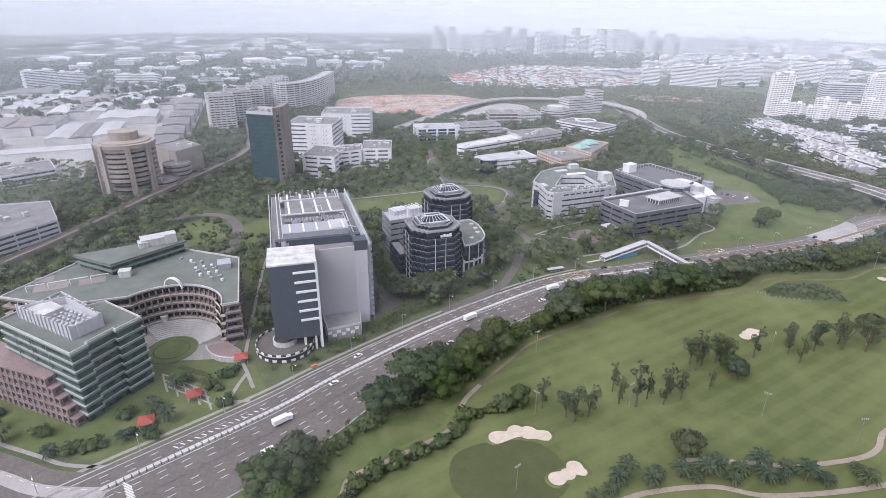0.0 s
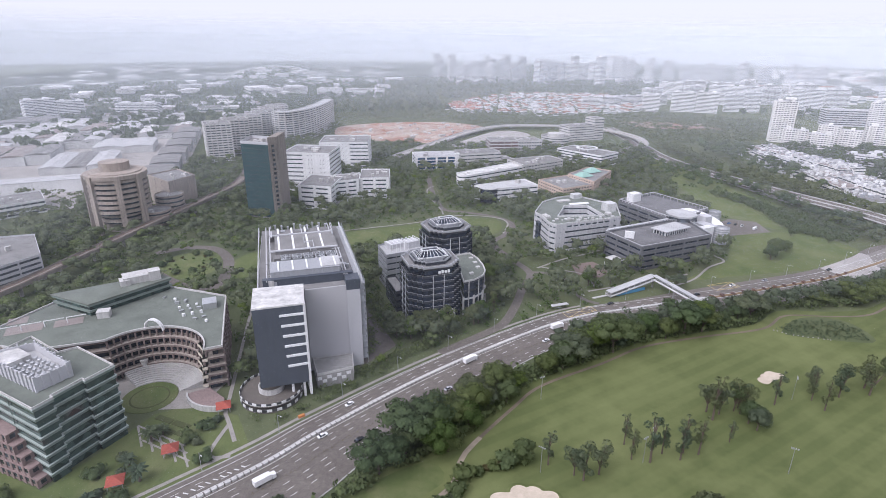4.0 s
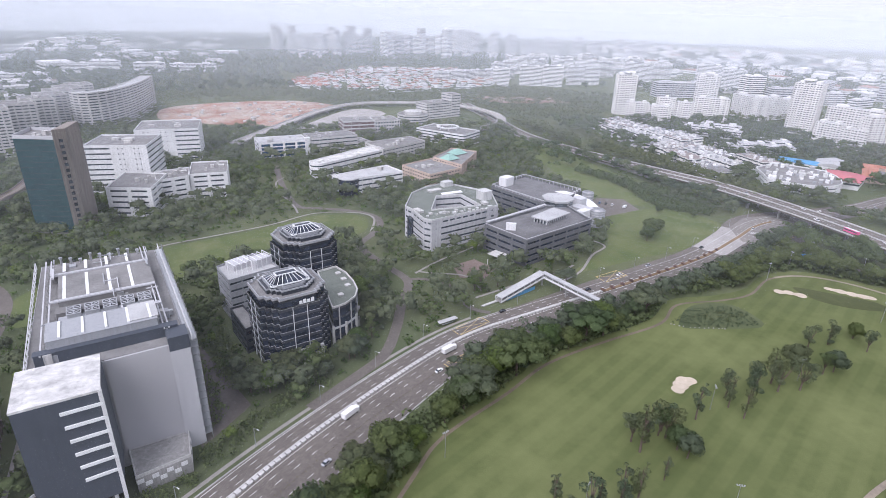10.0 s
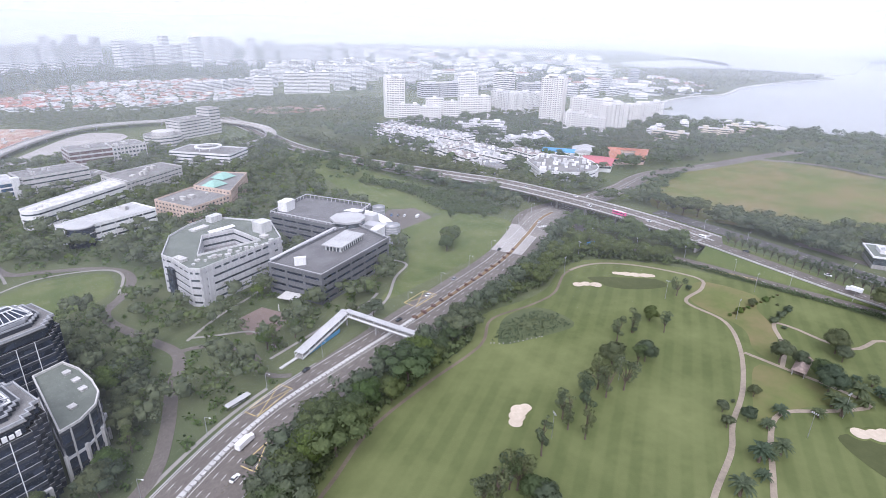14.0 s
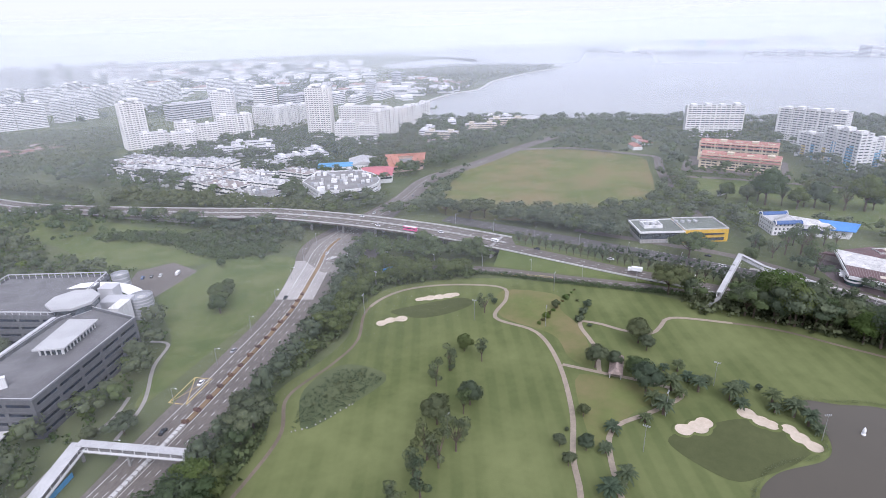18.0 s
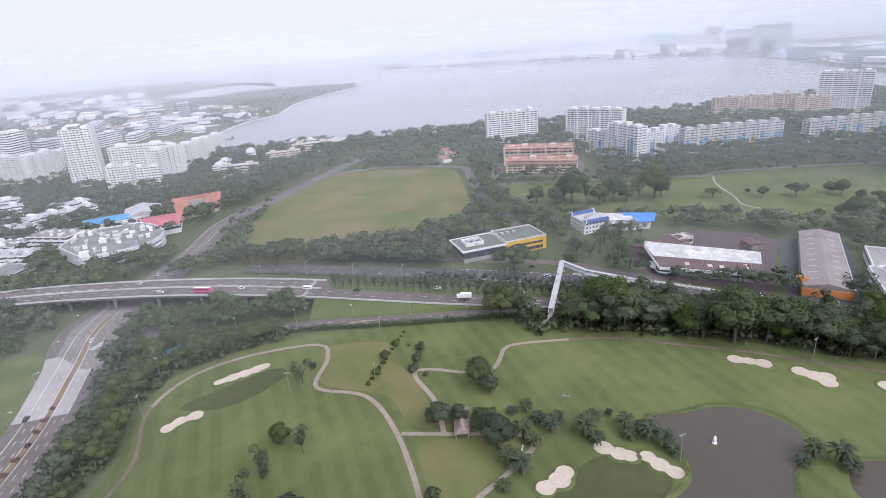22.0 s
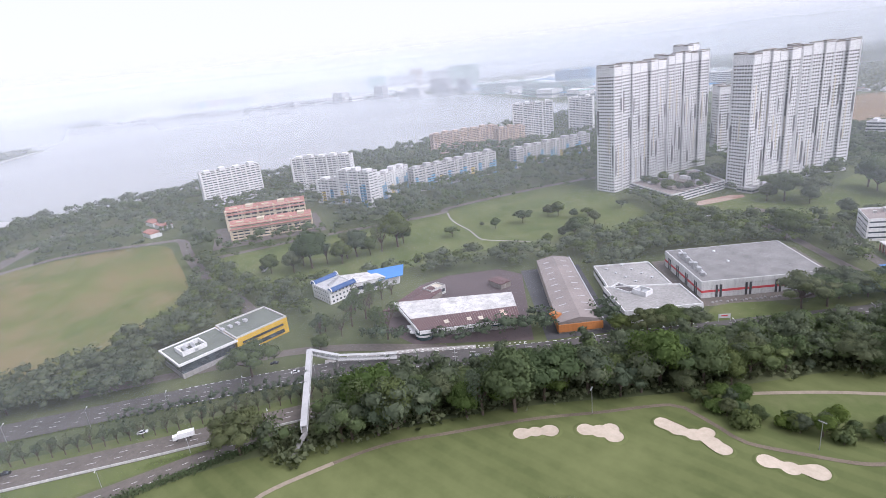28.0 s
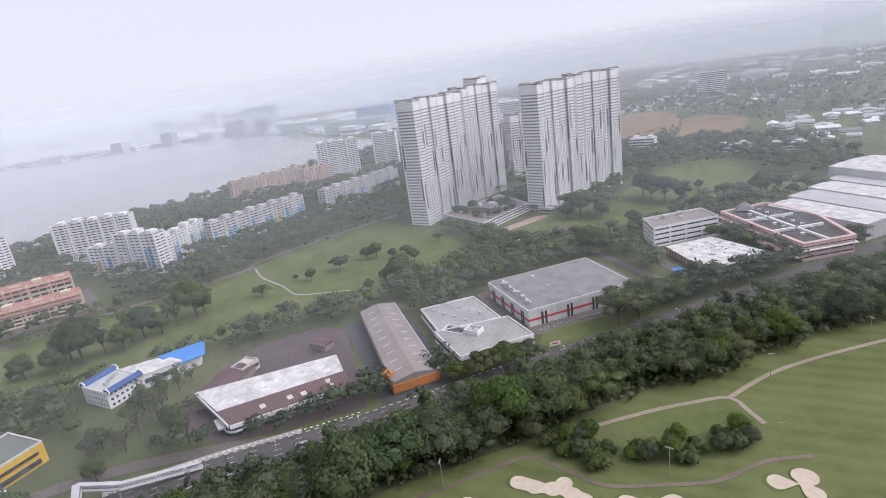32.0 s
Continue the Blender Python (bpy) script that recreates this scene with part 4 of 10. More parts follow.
def crown(seed, lobes, n, size, up=0.25, core=2):
    """Leaf sprays over the outside of several rounded boughs, each facing about outwards."""
    r = np.random.RandomState(seed)
    L = np.array(lobes, float)
    w = L[:, 3] ** 2
    pick = r.choice(len(L), n, p=w / w.sum())
    d = r.normal(size=(n, 3))
    d[:, 2] += up
    d /= np.linalg.norm(d, axis=1, keepdims=True)
    sq = L[pick, 4] if L.shape[1] > 4 else np.ones(n)
    rad = L[pick, 3] * r.uniform(0.76, 1.1, n)
    c = L[pick, :3] + d * rad[:, None] * np.stack([np.ones(n), np.ones(n), sq], 1)
    nor = d + r.normal(size=(n, 3)) * 0.45
    nor /= np.linalg.norm(nor, axis=1, keepdims=True)
    t = np.cross(nor, r.normal(size=(n, 3)))
    t /= np.linalg.norm(t, axis=1, keepdims=True)
    b = np.cross(nor, t)
    s = size * r.uniform(0.55, 1.25, n)[:, None]
    bend = nor * s * 0.25
    v = np.stack([c - t * s * 0.5 - bend, c - b * s * 0.35, c + t * s * 0.5 - bend, c + b * s * 0.35], 1).reshape(-1, 3)
    mid = np.array((L[:, 0].mean(), L[:, 1].mean(), L[:, 2].mean() - 1.5))
    out = c - mid
    out /= np.linalg.norm(out, axis=1, keepdims=True)
    soft = 0.45 * out + 0.4 * d + 0.3 * nor
    soft /= np.linalg.norm(soft, axis=1, keepdims=True)
    q = np.arange(4 * n).reshape(n, 4)
    if not core:
        return v, q, np.repeat(soft, 4, 0)
    cv, cq, cn = lump(L if core > 1 else L[np.argsort(-L[:, 3])][:4] * (1, 1, 1, 1.15, 1), mid, core)
    return np.concatenate([v, cv]), np.concatenate([q, cq + len(v)]), np.concatenate([np.repeat(soft, 4, 0), cn])


def lump(L, mid, n):
    """The closed inside of a crown: one uneven rounded mass for each bough."""
    g = np.linspace(-1, 1, n + 1)
    a, b = np.meshgrid(g, g, indexing="ij")
    V, Q, N, o = [], [], [], 0
    idx = np.arange((n + 1) ** 2).reshape(n + 1, n + 1)
    quad = np.stack([idx[:-1, :-1], idx[1:, :-1], idx[1:, 1:], idx[:-1, 1:]], -1).reshape(-1, 4)
    for k, lobe in enumerate(L):
        x, y, z, r = lobe[:4]
        sq = lobe[4] if len(lobe) > 4 else 1.0
        for ax in range(3):
            for sg in (-1, 1):
                c = np.stack([np.full(a.size, sg, float), a.ravel() * sg, b.ravel()], 1)
                c = np.roll(c, ax, 1)
                c /= np.linalg.norm(c, axis=1, keepdims=True)
                w = 0.68 + 0.08 * np.sin(5 * c[:, 0] + 2 * k) * np.cos(4 * c[:, 1] + k)
                p = np.array((x, y, z)) + c * (r * w)[:, None] * (1, 1, sq)
                d = p - mid
                d /= np.linalg.norm(d, axis=1, keepdims=True)
                m = 0.55 * c + 0.5 * d
                V.append(p)
                N.append(m / np.linalg.norm(m, axis=1, keepdims=True))
                Q.append(quad + o)
                o += len(p)
    return np.concatenate(V), np.concatenate(Q), np.concatenate(N)


def limb(mb, p, q, r0, r1, k=6):
    p, q = Vector(p), Vector(q)
    d = (q - p).normalized()
    u = d.cross(Vector((0.3, 0.7, 0.2))).normalized()
    w = d.cross(u)
    vs = [tuple(c + (u * math.cos(6.28318 * i / k) + w * math.sin(6.28318 * i / k)) * r) for c, r in ((p, r0), (q, r1)) for i in range(k)]
    mb.add(vs, [(i, (i + 1) % k, k + (i + 1) % k, k + i) for i in range(k)] + [tuple(range(k, 2 * k))])


def lobes_for(kind, seed):
    r = random.Random(seed)
    if kind == "broad":
        return [(0, 0, 8.2, 2.9, 0.85)] + [(math.cos(a) * R, math.sin(a) * R, r.uniform(5.2, 8.2), r.uniform(1.8, 2.7), 0.85) for a, R in ((i * 6.283 / 7 + r.uniform(-0.3, 0.3), r.uniform(2, 3.4)) for i in range(7))]
    if kind == "umbrella":
        return [(math.cos(a) * R, math.sin(a) * R, r.uniform(6.5, 8.6) - R * 0.12, r.uniform(1.8, 2.7), 0.5) for a, R in ((i * 2.4, 0.9 + 0.45 * i * r.uniform(0.8, 1.1)) for i in range(13))]
    if kind == "slender":
        return [(r.uniform(-1.5, 1.5), r.uniform(-1.5, 1.5), 4.4 + i * 1.3 + r.uniform(-0.5, 0.5), (1.75 - abs(i - 3) * 0.18) * r.uniform(0.65, 1.2), 0.75) for i in range(9)]
    if kind == "open":
        return [(math.cos(a) * R, math.sin(a) * R, z, r.uniform(1.1, 1.9), 0.7) for a, R, z in ((r.uniform(0, 6.28), r.uniform(0.4, 3.6), r.uniform(5, 11)) for _ in range(11))]
    return [(math.cos(a) * R, math.sin(a) * R, r.uniform(0.7, 1.5), r.uniform(0.8, 1.3), 0.85) for a, R in ((i * 2.4, 0.28 * i) for i in range(6))]


TREES = {}
TREE_WORDS = {"broad": ("tree", "round-headed leafy green tree", 2100, 0.66), "umbrella": ("tree", "wide flat-crowned spreading tree", 2000, 0.7),
              "slender": ("tree", "tall slender tree with a narrow crown", 900, 0.5), "open": ("tree", "tall open tree with sparse boughs", 1150, 0.5), "shrub": ("shrub", "low rounded leafy shrub", 300, 0.55)}


def tree(kind, x, y, s, variant=0, leaf=None, group="", label="", rot=None, z=0.0):
    """A tree of trunk and crown at x, y; alike trees share their meshes."""
    leaf = leaf or LEAF
    key = (kind, variant, leaf.name)
    cat, words, n, size = TREE_WORDS[kind]
    m = pose(x, y, z, 0, 0, rot if rot is not None else (x * 37 + y * 91) % 360) @ Matrix.Scale(s, 4)
    if key in TREES:
        ob = copy_thing(TREES[key], m)
    else:
        ob = thing(cat, 0, 0, words, cat)
        L = lobes_for(kind, variant * 7 + len(kind))
        t = MB()
        if kind == "shrub":
            for a in L[:4]:
                limb(t, (0, 0, 0), (a[0] * 0.6, a[1] * 0.6, a[2] * 0.7), 0.08, 0.04, 4)
        else:
            fork = 3.2 if kind != "slender" else 5
            limb(t, (0, 0, -0.3), (0.15, 0.1, fork), 0.34, 0.24)
            if kind == "slender":
                limb(t, (0.15, 0.1, fork), (0, 0, 14), 0.24, 0.07)
            for a in L:
                limb(t, (0.15, 0.1, fork + (a[2] - fork) * (0.4 if kind == "slender" else 0)), (a[0] * 0.85, a[1] * 0.85, a[2] - 0.3), 0.17, 0.05, 5)
        part("trunk", t, BARK, ob)
        v, q, nr = crown(variant * 31 + 5, L, n, size, core=0 if kind in ("slender", "open") else 2)
        part("crown", np_mesh("crown", v, q, leaf, nr), leaf, ob)
        ob.matrix_basis = m
        TREES[key] = ob
    return tagged(ob, label or words, cat, group)


def palm(x, y, s, variant=0, group="palms on the golf course", label="short feather palm with drooping grey-green fronds"):
    key = ("palm", variant)
    m = pose(x, y, 0, 0, 0, (x * 37 + y * 91) % 360) @ Matrix.Scale(s, 4)
    if key in TREES:
        ob = copy_thing(TREES[key], m)
    else:
        r = random.Random(variant)
        ob = thing("palm", 0, 0, label, "palm")
        t = MB()
        limb(t, (0, 0, -0.2), (0, 0, 2.2 + variant), 0.35, 0.26, 7)
        part("trunk", t, BARK, ob)
        f = MB()
        for i in range(36):
            a, rise, ln = i * 2.399, r.uniform(0.0, 1.35), r.uniform(2.2, 2.9)
            prev = None
            for j in range(6):
                u = j / 5
                R, z = ln * u * math.cos(rise * 0.6), 2.2 + variant + ln * (math.sin(rise) * u - 0.62 * u * u)
                wd = 0.42 * (1 - abs(u - 0.45) * 1.5) + 0.05
                c, sn = math.cos(a), math.sin(a)
                row = [(R * c - wd * sn, R * sn + wd * c, z - wd * 0.5), (R * c, R * sn, z), (R * c + wd * sn, R * sn - wd * c, z - wd * 0.5)]
                if prev:
                    f.add(prev + row, [(0, 1, 4, 3), (1, 2, 5, 4)])
                prev = row
        part("fronds", f, PALM, ob)
        ob.matrix_basis = m
        TREES[key] = ob
    return tagged(ob, label, "palm", group)


def scatter(poly, gap, seed, lines=(), clear=(), keep=1.0, feet=True, room=2.5):
    """Jittered places in an outline, off the given (line, distance) and outlines."""
    r = np.random.RandomState(seed)
    p = np.array(poly, float)[:, :2]
    gx, gy = np.meshgrid(np.arange(p[:, 0].min(), p[:, 0].max(), gap), np.arange(p[:, 1].min(), p[:, 1].max(), gap))
    x, y = gx.ravel() + r.uniform(-0.45, 0.45, gx.size) * gap, gy.ravel() + r.uniform(-0.45, 0.45, gx.size) * gap
    ok = inside(x, y, p) & (r.uniform(size=x.size) < keep)
    x, y = x[ok], y[ok]
    for ln, d in lines:
        ok = ~near_line(x, y, ln, d)
        x, y = x[ok], y[ok]
    for c in [*clear, *(FOOT if feet else ())]:
        ok = ~inside(x, y, offset_poly(ccw([tuple(a[:2]) for a in c]), -room))
        x, y = x[ok], y[ok]
    return x, y


def woods(name, x, y, s, label, leaf, quads=110, size=1.7, seed=0, kinds=("broad",), category="trees"):
    """Many trees nobody could count, as one object."""
    r = np.random.RandomState(seed)
    temps = []
    for k in range(6):
        kd = kinds[k % len(kinds)]
        temps.append(crown(seed * 10 + k, lobes_for(kd, seed + k), int(quads * (0.7 if 60 <= quads < 200 else 1)), size * (1 if kd != "shrub" else 0.8), 0.5, 1 if quads >= 60 else 0))
    s = np.broadcast_to(np.asarray(s, float), x.shape)
    V, Q, N, o = [], [], [], 0
    for k in range(6):
        ids = np.arange(k, len(x), 6)
        if not len(ids):
            continue
        v, q, nr = temps[k]
        a = r.uniform(0, 6.28, len(ids))
        c, sn = np.cos(a)[:, None], np.sin(a)[:, None]
        ss = s[ids][:, None] * r.uniform(0.75, 1.2, (len(ids), 1))
        vv = np.stack([(v[:, 0] * c - v[:, 1] * sn) * ss + x[ids][:, None], (v[:, 0] * sn + v[:, 1] * c) * ss + y[ids][:, None], v[:, 2] * ss * r.uniform(0.85, 1.1, (len(ids), 1))], 2)
        qq = q[None] + (np.arange(len(ids)) * len(v))[:, None, None] + o
        o += vv.shape[0] * vv.shape[1]
        V.append(vv.reshape(-1, 3))
        N.append(np.stack([nr[:, 0] * c - nr[:, 1] * sn, nr[:, 0] * sn + nr[:, 1] * c, np.broadcast_to(nr[:, 2], (len(ids), len(nr)))], 2).reshape(-1, 3))
        Q.append(qq.reshape(-1, 4))
    if not V:
        return None
    return tagged(new(name, np_mesh(name, np.concatenate(V), np.concatenate(Q), leaf, np.concatenate(N))), label, category, kind="stuff")

# ---------- flyover, viaducts ----------
th = thing("flyover", 434, 400, "long concrete road flyover with pale parapets", "flyover")
mb = MB()
FARSIDE = AYE_S[:, 1] > 292
ribbon(mb, AYE_S, 13.0, np.where(FARSIDE, 12.5, 0.6), AYE_S[:, 2], 1.2)
part("deck", mb, ROAD, th)
for d in (13.0, 0.3, -12.2):
    ln = offset_line(AYE_S, d)[FARSIDE if d < 5 else slice(40, None)]
    part("parapet" if abs(d) > 5 else "median_barrier", ribbon(MB(), ln, 0.2, 0.2, ln[:, 2] + 0.95, 1.0), PALECONC, th)
mb = MB()
for d in (3.6, 7.4, -3.6, -7.4):
    ln = offset_line(AYE_S, d)
    s = np.r_[0, np.cumsum(np.linalg.norm(np.diff(ln[:, :2], axis=0), axis=1))]
    for t in np.arange(0, s[-1] - 4, 10):
        p, q = ([np.interp(u, s, ln[:, k]) for k in range(3)] for u in (t, t + 3.2))
        if d < 0 and p[1] < 294:
            continue
        mb.beam((p[0], p[1], p[2] + 0.02), (q[0], q[1], q[2] + 0.02), 0.22, 0.02)
tagged(part("lane_paint", mb, LINE, th), kind="stuff")
for y in range(312, 560, 30):
    for dx in (-6, 6):
        part("pier", MB().box((float(np.interp(y, AYE_S[:, 1], AYE_S[:, 0])) + dx, y, 0), (2.2, 1.6, float(np.interp(y, AYE_S[:, 1], AYE_S[:, 2])) - 1.1), 0, 0, 0.5), CONC, th)
part("crosshead", MB().box((434, 300, 7.0), (25, 2, 2)), CONC, th)
mb = MB()
sec = AYE_S[(AYE_S[:, 1] > 150) & (AYE_S[:, 1] < 300)]
for sg in (1, -1):
    top, toe = offset_line(sec, sg * (12.9 if sg > 0 else 8.0)), offset_line(sec, sg * (16.5 if sg > 0 else 11.6))
    vs = [(a[0], a[1], max(0.05, a[2] - 0.35)) for a in top] + [(a[0] + (b[0] - a[0]) / 3.6 * max(0.5, 1.5 * b[2]), a[1] + (b[1] - a[1]) / 3.6 * max(0.5, 1.5 * b[2]), 0.04) for a, b in zip(top, toe)]
    k = len(top)
    mb.add(vs, [(i, i + 1, k + i + 1, k + i) if sg < 0 else (i, k + i, k + i + 1, i + 1) for i in range(k - 1)])
part("embankment", mb, LAWN, th, "grassed embankment slope")
part("planted_verge", ribbon(MB(), sec, -0.7, 8.1, np.maximum(0.06, sec[:, 2] - 0.33)), LAWN, th, "grassed strip under the median trees")
part("abutment", MB().box((435, 300, 0), (25, 1.5, 7.4)), CONC, th)
mb = MB()
sec = AYE_S[(AYE_S[:, 1] > 565) & (AYE_S[:, 1] < 760)]
ribbon(mb, sec, 12.3, -12.1, sec[:, 2] - 0.6, 9)
ribbon(mb, sec, -12.1, 12.3, sec[:, 2] - 0.6, 9)
part("retaining_wall", mb, CONC, th)

th = thing("railway_viaduct", -240, 450, "elevated railway track on brown concrete viaduct", "viaduct")
part("deck", ribbon(MB(), RAILWAY, 4.5, 4.5, RAILWAY[:, 2], 1.6), BROWNC, th)
for d in (4.5, -4.3):
    ln = offset_line(RAILWAY, d)
    part("parapet", ribbon(MB(), ln, 0.15, 0.15, ln[:, 2] + 1.1, 1.1), BROWNC, th)
RUST = M("rusty_rail", (0.2, 0.12, 0.085), 0.7, 0.2, var=0.3)
for d in (2.9, 1.4, -1.4, -2.9):
    ln = offset_line(RAILWAY, d)
    part("rail", ribbon(MB(), ln, 0.12, 0.12, ln[:, 2] + 0.3, 0.3), RUST, th)
for x, y, a in along(RAILWAY, 32):
    part("pier", MB().box((x, y, 0), (1.8, 2.6, 7.6), a, 0, 0.5), CONC, th)
th = thing("road_viaduct", 250, 1050, "curving pale concrete road viaduct", "viaduct")
part("deck", ribbon(MB(), VIADUCT, 7, 7, VIADUCT[:, 2], 1.4), PALEROAD, th)
for d in (7, -6.7):
    ln = offset_line(VIADUCT, d)
    part("parapet", ribbon(MB(), ln, 0.3, 0.3, ln[:, 2] + 1.2, 1.2), PALECONC, th)
for x, y, a in along(VIADUCT, 45):
    part("pier", MB().box((x, y, 0), (2, 3, 4), a, 0, 0.5), CONC, th)

# ---------- offices along the main road ----------


def turned(pts, cx, cy, deg):
    a, b = math.cos(radians(deg)), math.sin(radians(deg))
    return [(cx + x * a - y * b, cy + x * b + y * a) for x, y in pts]


def bands(th, pts, z0, h, n, wall, win, frac=0.5, proud=0.3, name="storey_band", pane="glazing"):
    """Glass storeys between proud floor bands."""
    sh = h / n
    for i in range(n):
        part(pane, MB().prism(offset_poly(pts, proud), z0 + i * sh, z0 + (i + 1) * sh), win, th)
        part(name, MB().prism(pts, z0 + i * sh, z0 + i * sh + sh * frac), wall, th)


# green glass office with stepped pink podium
pts = ccw([(-138, 192), (-123, 221), (-146, 236), (-152, 232), (-172, 246), (-184, 219)])
FOOT.append(pts)
th = thing("office_building", -152, 218, "green glass office block with pale ledges and steel roof plant", "office building")
notch = ccw([(-138, 192), (-134.5, 199), (-136, 200), (-130.5, 211), (-129, 210), (-123, 221), (-146, 236), (-152, 232), (-172, 246), (-184, 219)])
for i in range(8):
    z = i * 4.25
    part("glazing", MB().prism(offset_poly(notch, 0.5), z, z + 4.25), GREENGLASS, th)
    part("ledge", MB().prism(notch, z + 3.0, z + 4.25), LEDGEGREEN, th)
    part("sill", MB().prism(offset_poly(notch, -0.25), z + 4.1, z + 4.3), SILLGREEN, th)
roof(th, notch, 34, GREENROOF, PALECONC, 1.0)
for e, (p, q, L, d) in enumerate(edges_of(notch)):
    for j in range(1, int(L // 12)):
        c = p + d * j * 12
        part("mullion", MB().box((c[0], c[1], 0), (0.14, 0.3, 34), math.atan2(d[1], d[0])), LEDGEGREEN, th)
pen = ccw([(-143, 203), (-136, 214), (-160, 231), (-176, 222)])
part("roof_screen", ring(MB(), pen, 0.5, 34, 40), PALEGREY, th, "pale grey louvred roof screen")
part("roof_deck", MB().prism(offset_poly(pen, 0.6), 34, 36.5), PALEROOF, th)
for e, (p, q, L, d) in enumerate(edges_of(pen)):
    for j in range(int(L // 3) + 1):
        c = p + d * j * 3
        part("screen_rib", MB().box((c[0], c[1], 34), (0.7, 0.9, 6.4 if j % 2 else 7), math.atan2(d[1], d[0])), PALEGREY, th)
for k in range(24):
    x, y = -146 - (k % 6) * 2.6 + (k // 6) * 1.3, 209 + (k % 6) * 1.4 + (k // 6) * 2.2
    part("cooling_fan", MB().lathe((x, y, 36.5), [(0.9, 0), (0.9, 1.3), (0.7, 1.5)], 8), STEEL, th)
plant_box(th, -164, 222, 36.5, 12, 9, 2.5, -32, DIRTYROOF)
for k in range(5):
    st = ccw([(-142 - k * 3.2, 190 + k * 1.9), (-139 - k * 3.2, 196 + k * 1.9), (-196, 229), (-202, 216)])
    part("terrace_storey", MB().prism(st, k * 3.8, k * 3.8 + 3.5), PINK, th, "pink granite podium storey")
    part("terrace_glazing", MB().prism(offset_poly(st, -0.12), k * 3.8 + 1.2, k * 3.8 + 2.9), GLASS, th)
    for e, (p, q, L, d) in enumerate(edges_of(st)):
        for j in range(int(L // 3.4) + 1):
            c = p + d * j * 3.4
            part("pier", MB().box((c[0], c[1], k * 3.8), (1.3, 0.7, 3.6), math.atan2(d[1], d[0])), PINK, th)
    part("terrace_coping", MB().prism(offset_poly(st, -0.3), k * 3.8 + 3.4, k * 3.8 + 3.8), PINK, th)
FOOT.append(ccw([(-142, 190), (-139, 196), (-196, 229), (-202, 216)]))

# curved offices round an amphitheatre
cx, cy = -126, 247
th = thing("office_building", cx - 30, cy + 45, "pink granite offices curving round an open-air amphitheatre, green roofs", "office building")
inner = arc(cx, cy, 27, 8, 150, 22)
FOOT.append(ccw([(-88, 236), (-106, 311), (-150, 327), (-200, 304), (-218, 262), (-160, 240)]))
outline = ccw([(x, y) for x, y in inner] + [(-180, 252), (-215, 262), (-199, 304), (-150, 326), (-107, 310), (-91, 254)])
for i in range(5):
    z = i * 4.6
    r = 27 + (0 if i < 4 else 1.2)
    inn = arc(cx, cy, r - (3.6 - i * 0.8) * 0.6, 8, 150, 22)
    o2 = ccw(inn + [(-180, 252), (-215, 262), (-199, 304), (-150, 326), (-107, 310), (-91, 254)])
    part("storey_glazing", MB().prism(offset_poly(o2, 2.6), z, z + 4.6), NAVYGLASS, th)
    part("balcony_band", MB().prism(o2, z + 3.45, z + 4.6), PINKD, th, "curved brown balcony band")
    part("balcony_coping", MB().prism(offset_poly(o2, -0.15), z + 4.42, z + 4.66), TAN, th)
    sc = 27 - (3.6 - i * 0.8) * 0.6 - 0.25
    if i < 4:
        part("scalloped_balcony", MB().prism(ccw(arc(cx, cy, sc, 8, 46, 10) + arc(cx, cy, sc + 2.5, 46, 8, 10)), z + 3.0, z + 4.66), CREAM, th, "pale curved balcony front")
    for p, q, L, d in edges_of(ccw([(-91, 254), (-107, 310), (-150, 326), (-199, 304), (-215, 262)])):
        for j in range(int(L // 5) if L < 80 else 0):
            c = p + d * (2.5 + j * 5)
            part("outer_pier", MB().box((*c, z), (1.6, 1.0, 3.2), math.atan2(d[1], d[0])), PINKD, th)
    for k in range(0, 21):
        a = radians(12 + k * 6.8)
        part("column", MB().box((cx + (r - 0.5) * math.cos(a), cy + (r - 0.5) * math.sin(a), z), (0.9, 0.75, 3.5), a), PINKD, th)
part("roof", MB().prism(offset_poly(outline, 0.5), 22.9, 23.1), GREENROOF, th)
part("parapet", ring(MB(), outline, 0.6, 23.0, 24.0), PALECONC, th)
up = ccw([(-196, 300), (-170, 287), (-142, 321), (-150, 326)])
for z, m in ((23.1, GREENGLASS), (26.4, GREENGLASS)):
    part("upper_glazing", MB().prism(offset_poly(up, 0.6), z, z + 3.2), m, th)
    part("upper_ledge", MB().prism(offset_poly(up, -0.4), z + 2.2, z + 3.3), LEDGEGREEN, th)
part("upper_roof", MB().prism(offset_poly(up, -0.6), 29.7, 30.3), GREENROOF, th)
for x, y, w, d, h in ((-158, 318, 16, 9, 4), (-150, 320, 6, 6, 5.5), (-163, 312, 5, 6, 3)):
    plant_box(th, x, y, 30.3, w, d, h, 32, PALECONC)
plant_box(th, -163, 287, 23.1, 6, 5, 3.5, 15, PALECONC)
plant_box(th, -112, 298, 23.1, 8, 7, 3.2, -70, STEEL)
m2 = MB()
for k in range(17):
    a, b = 3.14159 * k / 16, 3.14159 * (k + 1) / 16
    m2.beam((-131.5 + 5 * math.cos(a), 273.5 - 1.2 * math.cos(a), 22.5 + 5.5 * math.sin(a)), (-131.5 + 5 * math.cos(b), 273.5 - 1.2 * math.cos(b), 22.5 + 5.5 * math.sin(b)), 1.6, 0.6)
part("arch", m2, WHITE, th, "white arch over the roof edge")
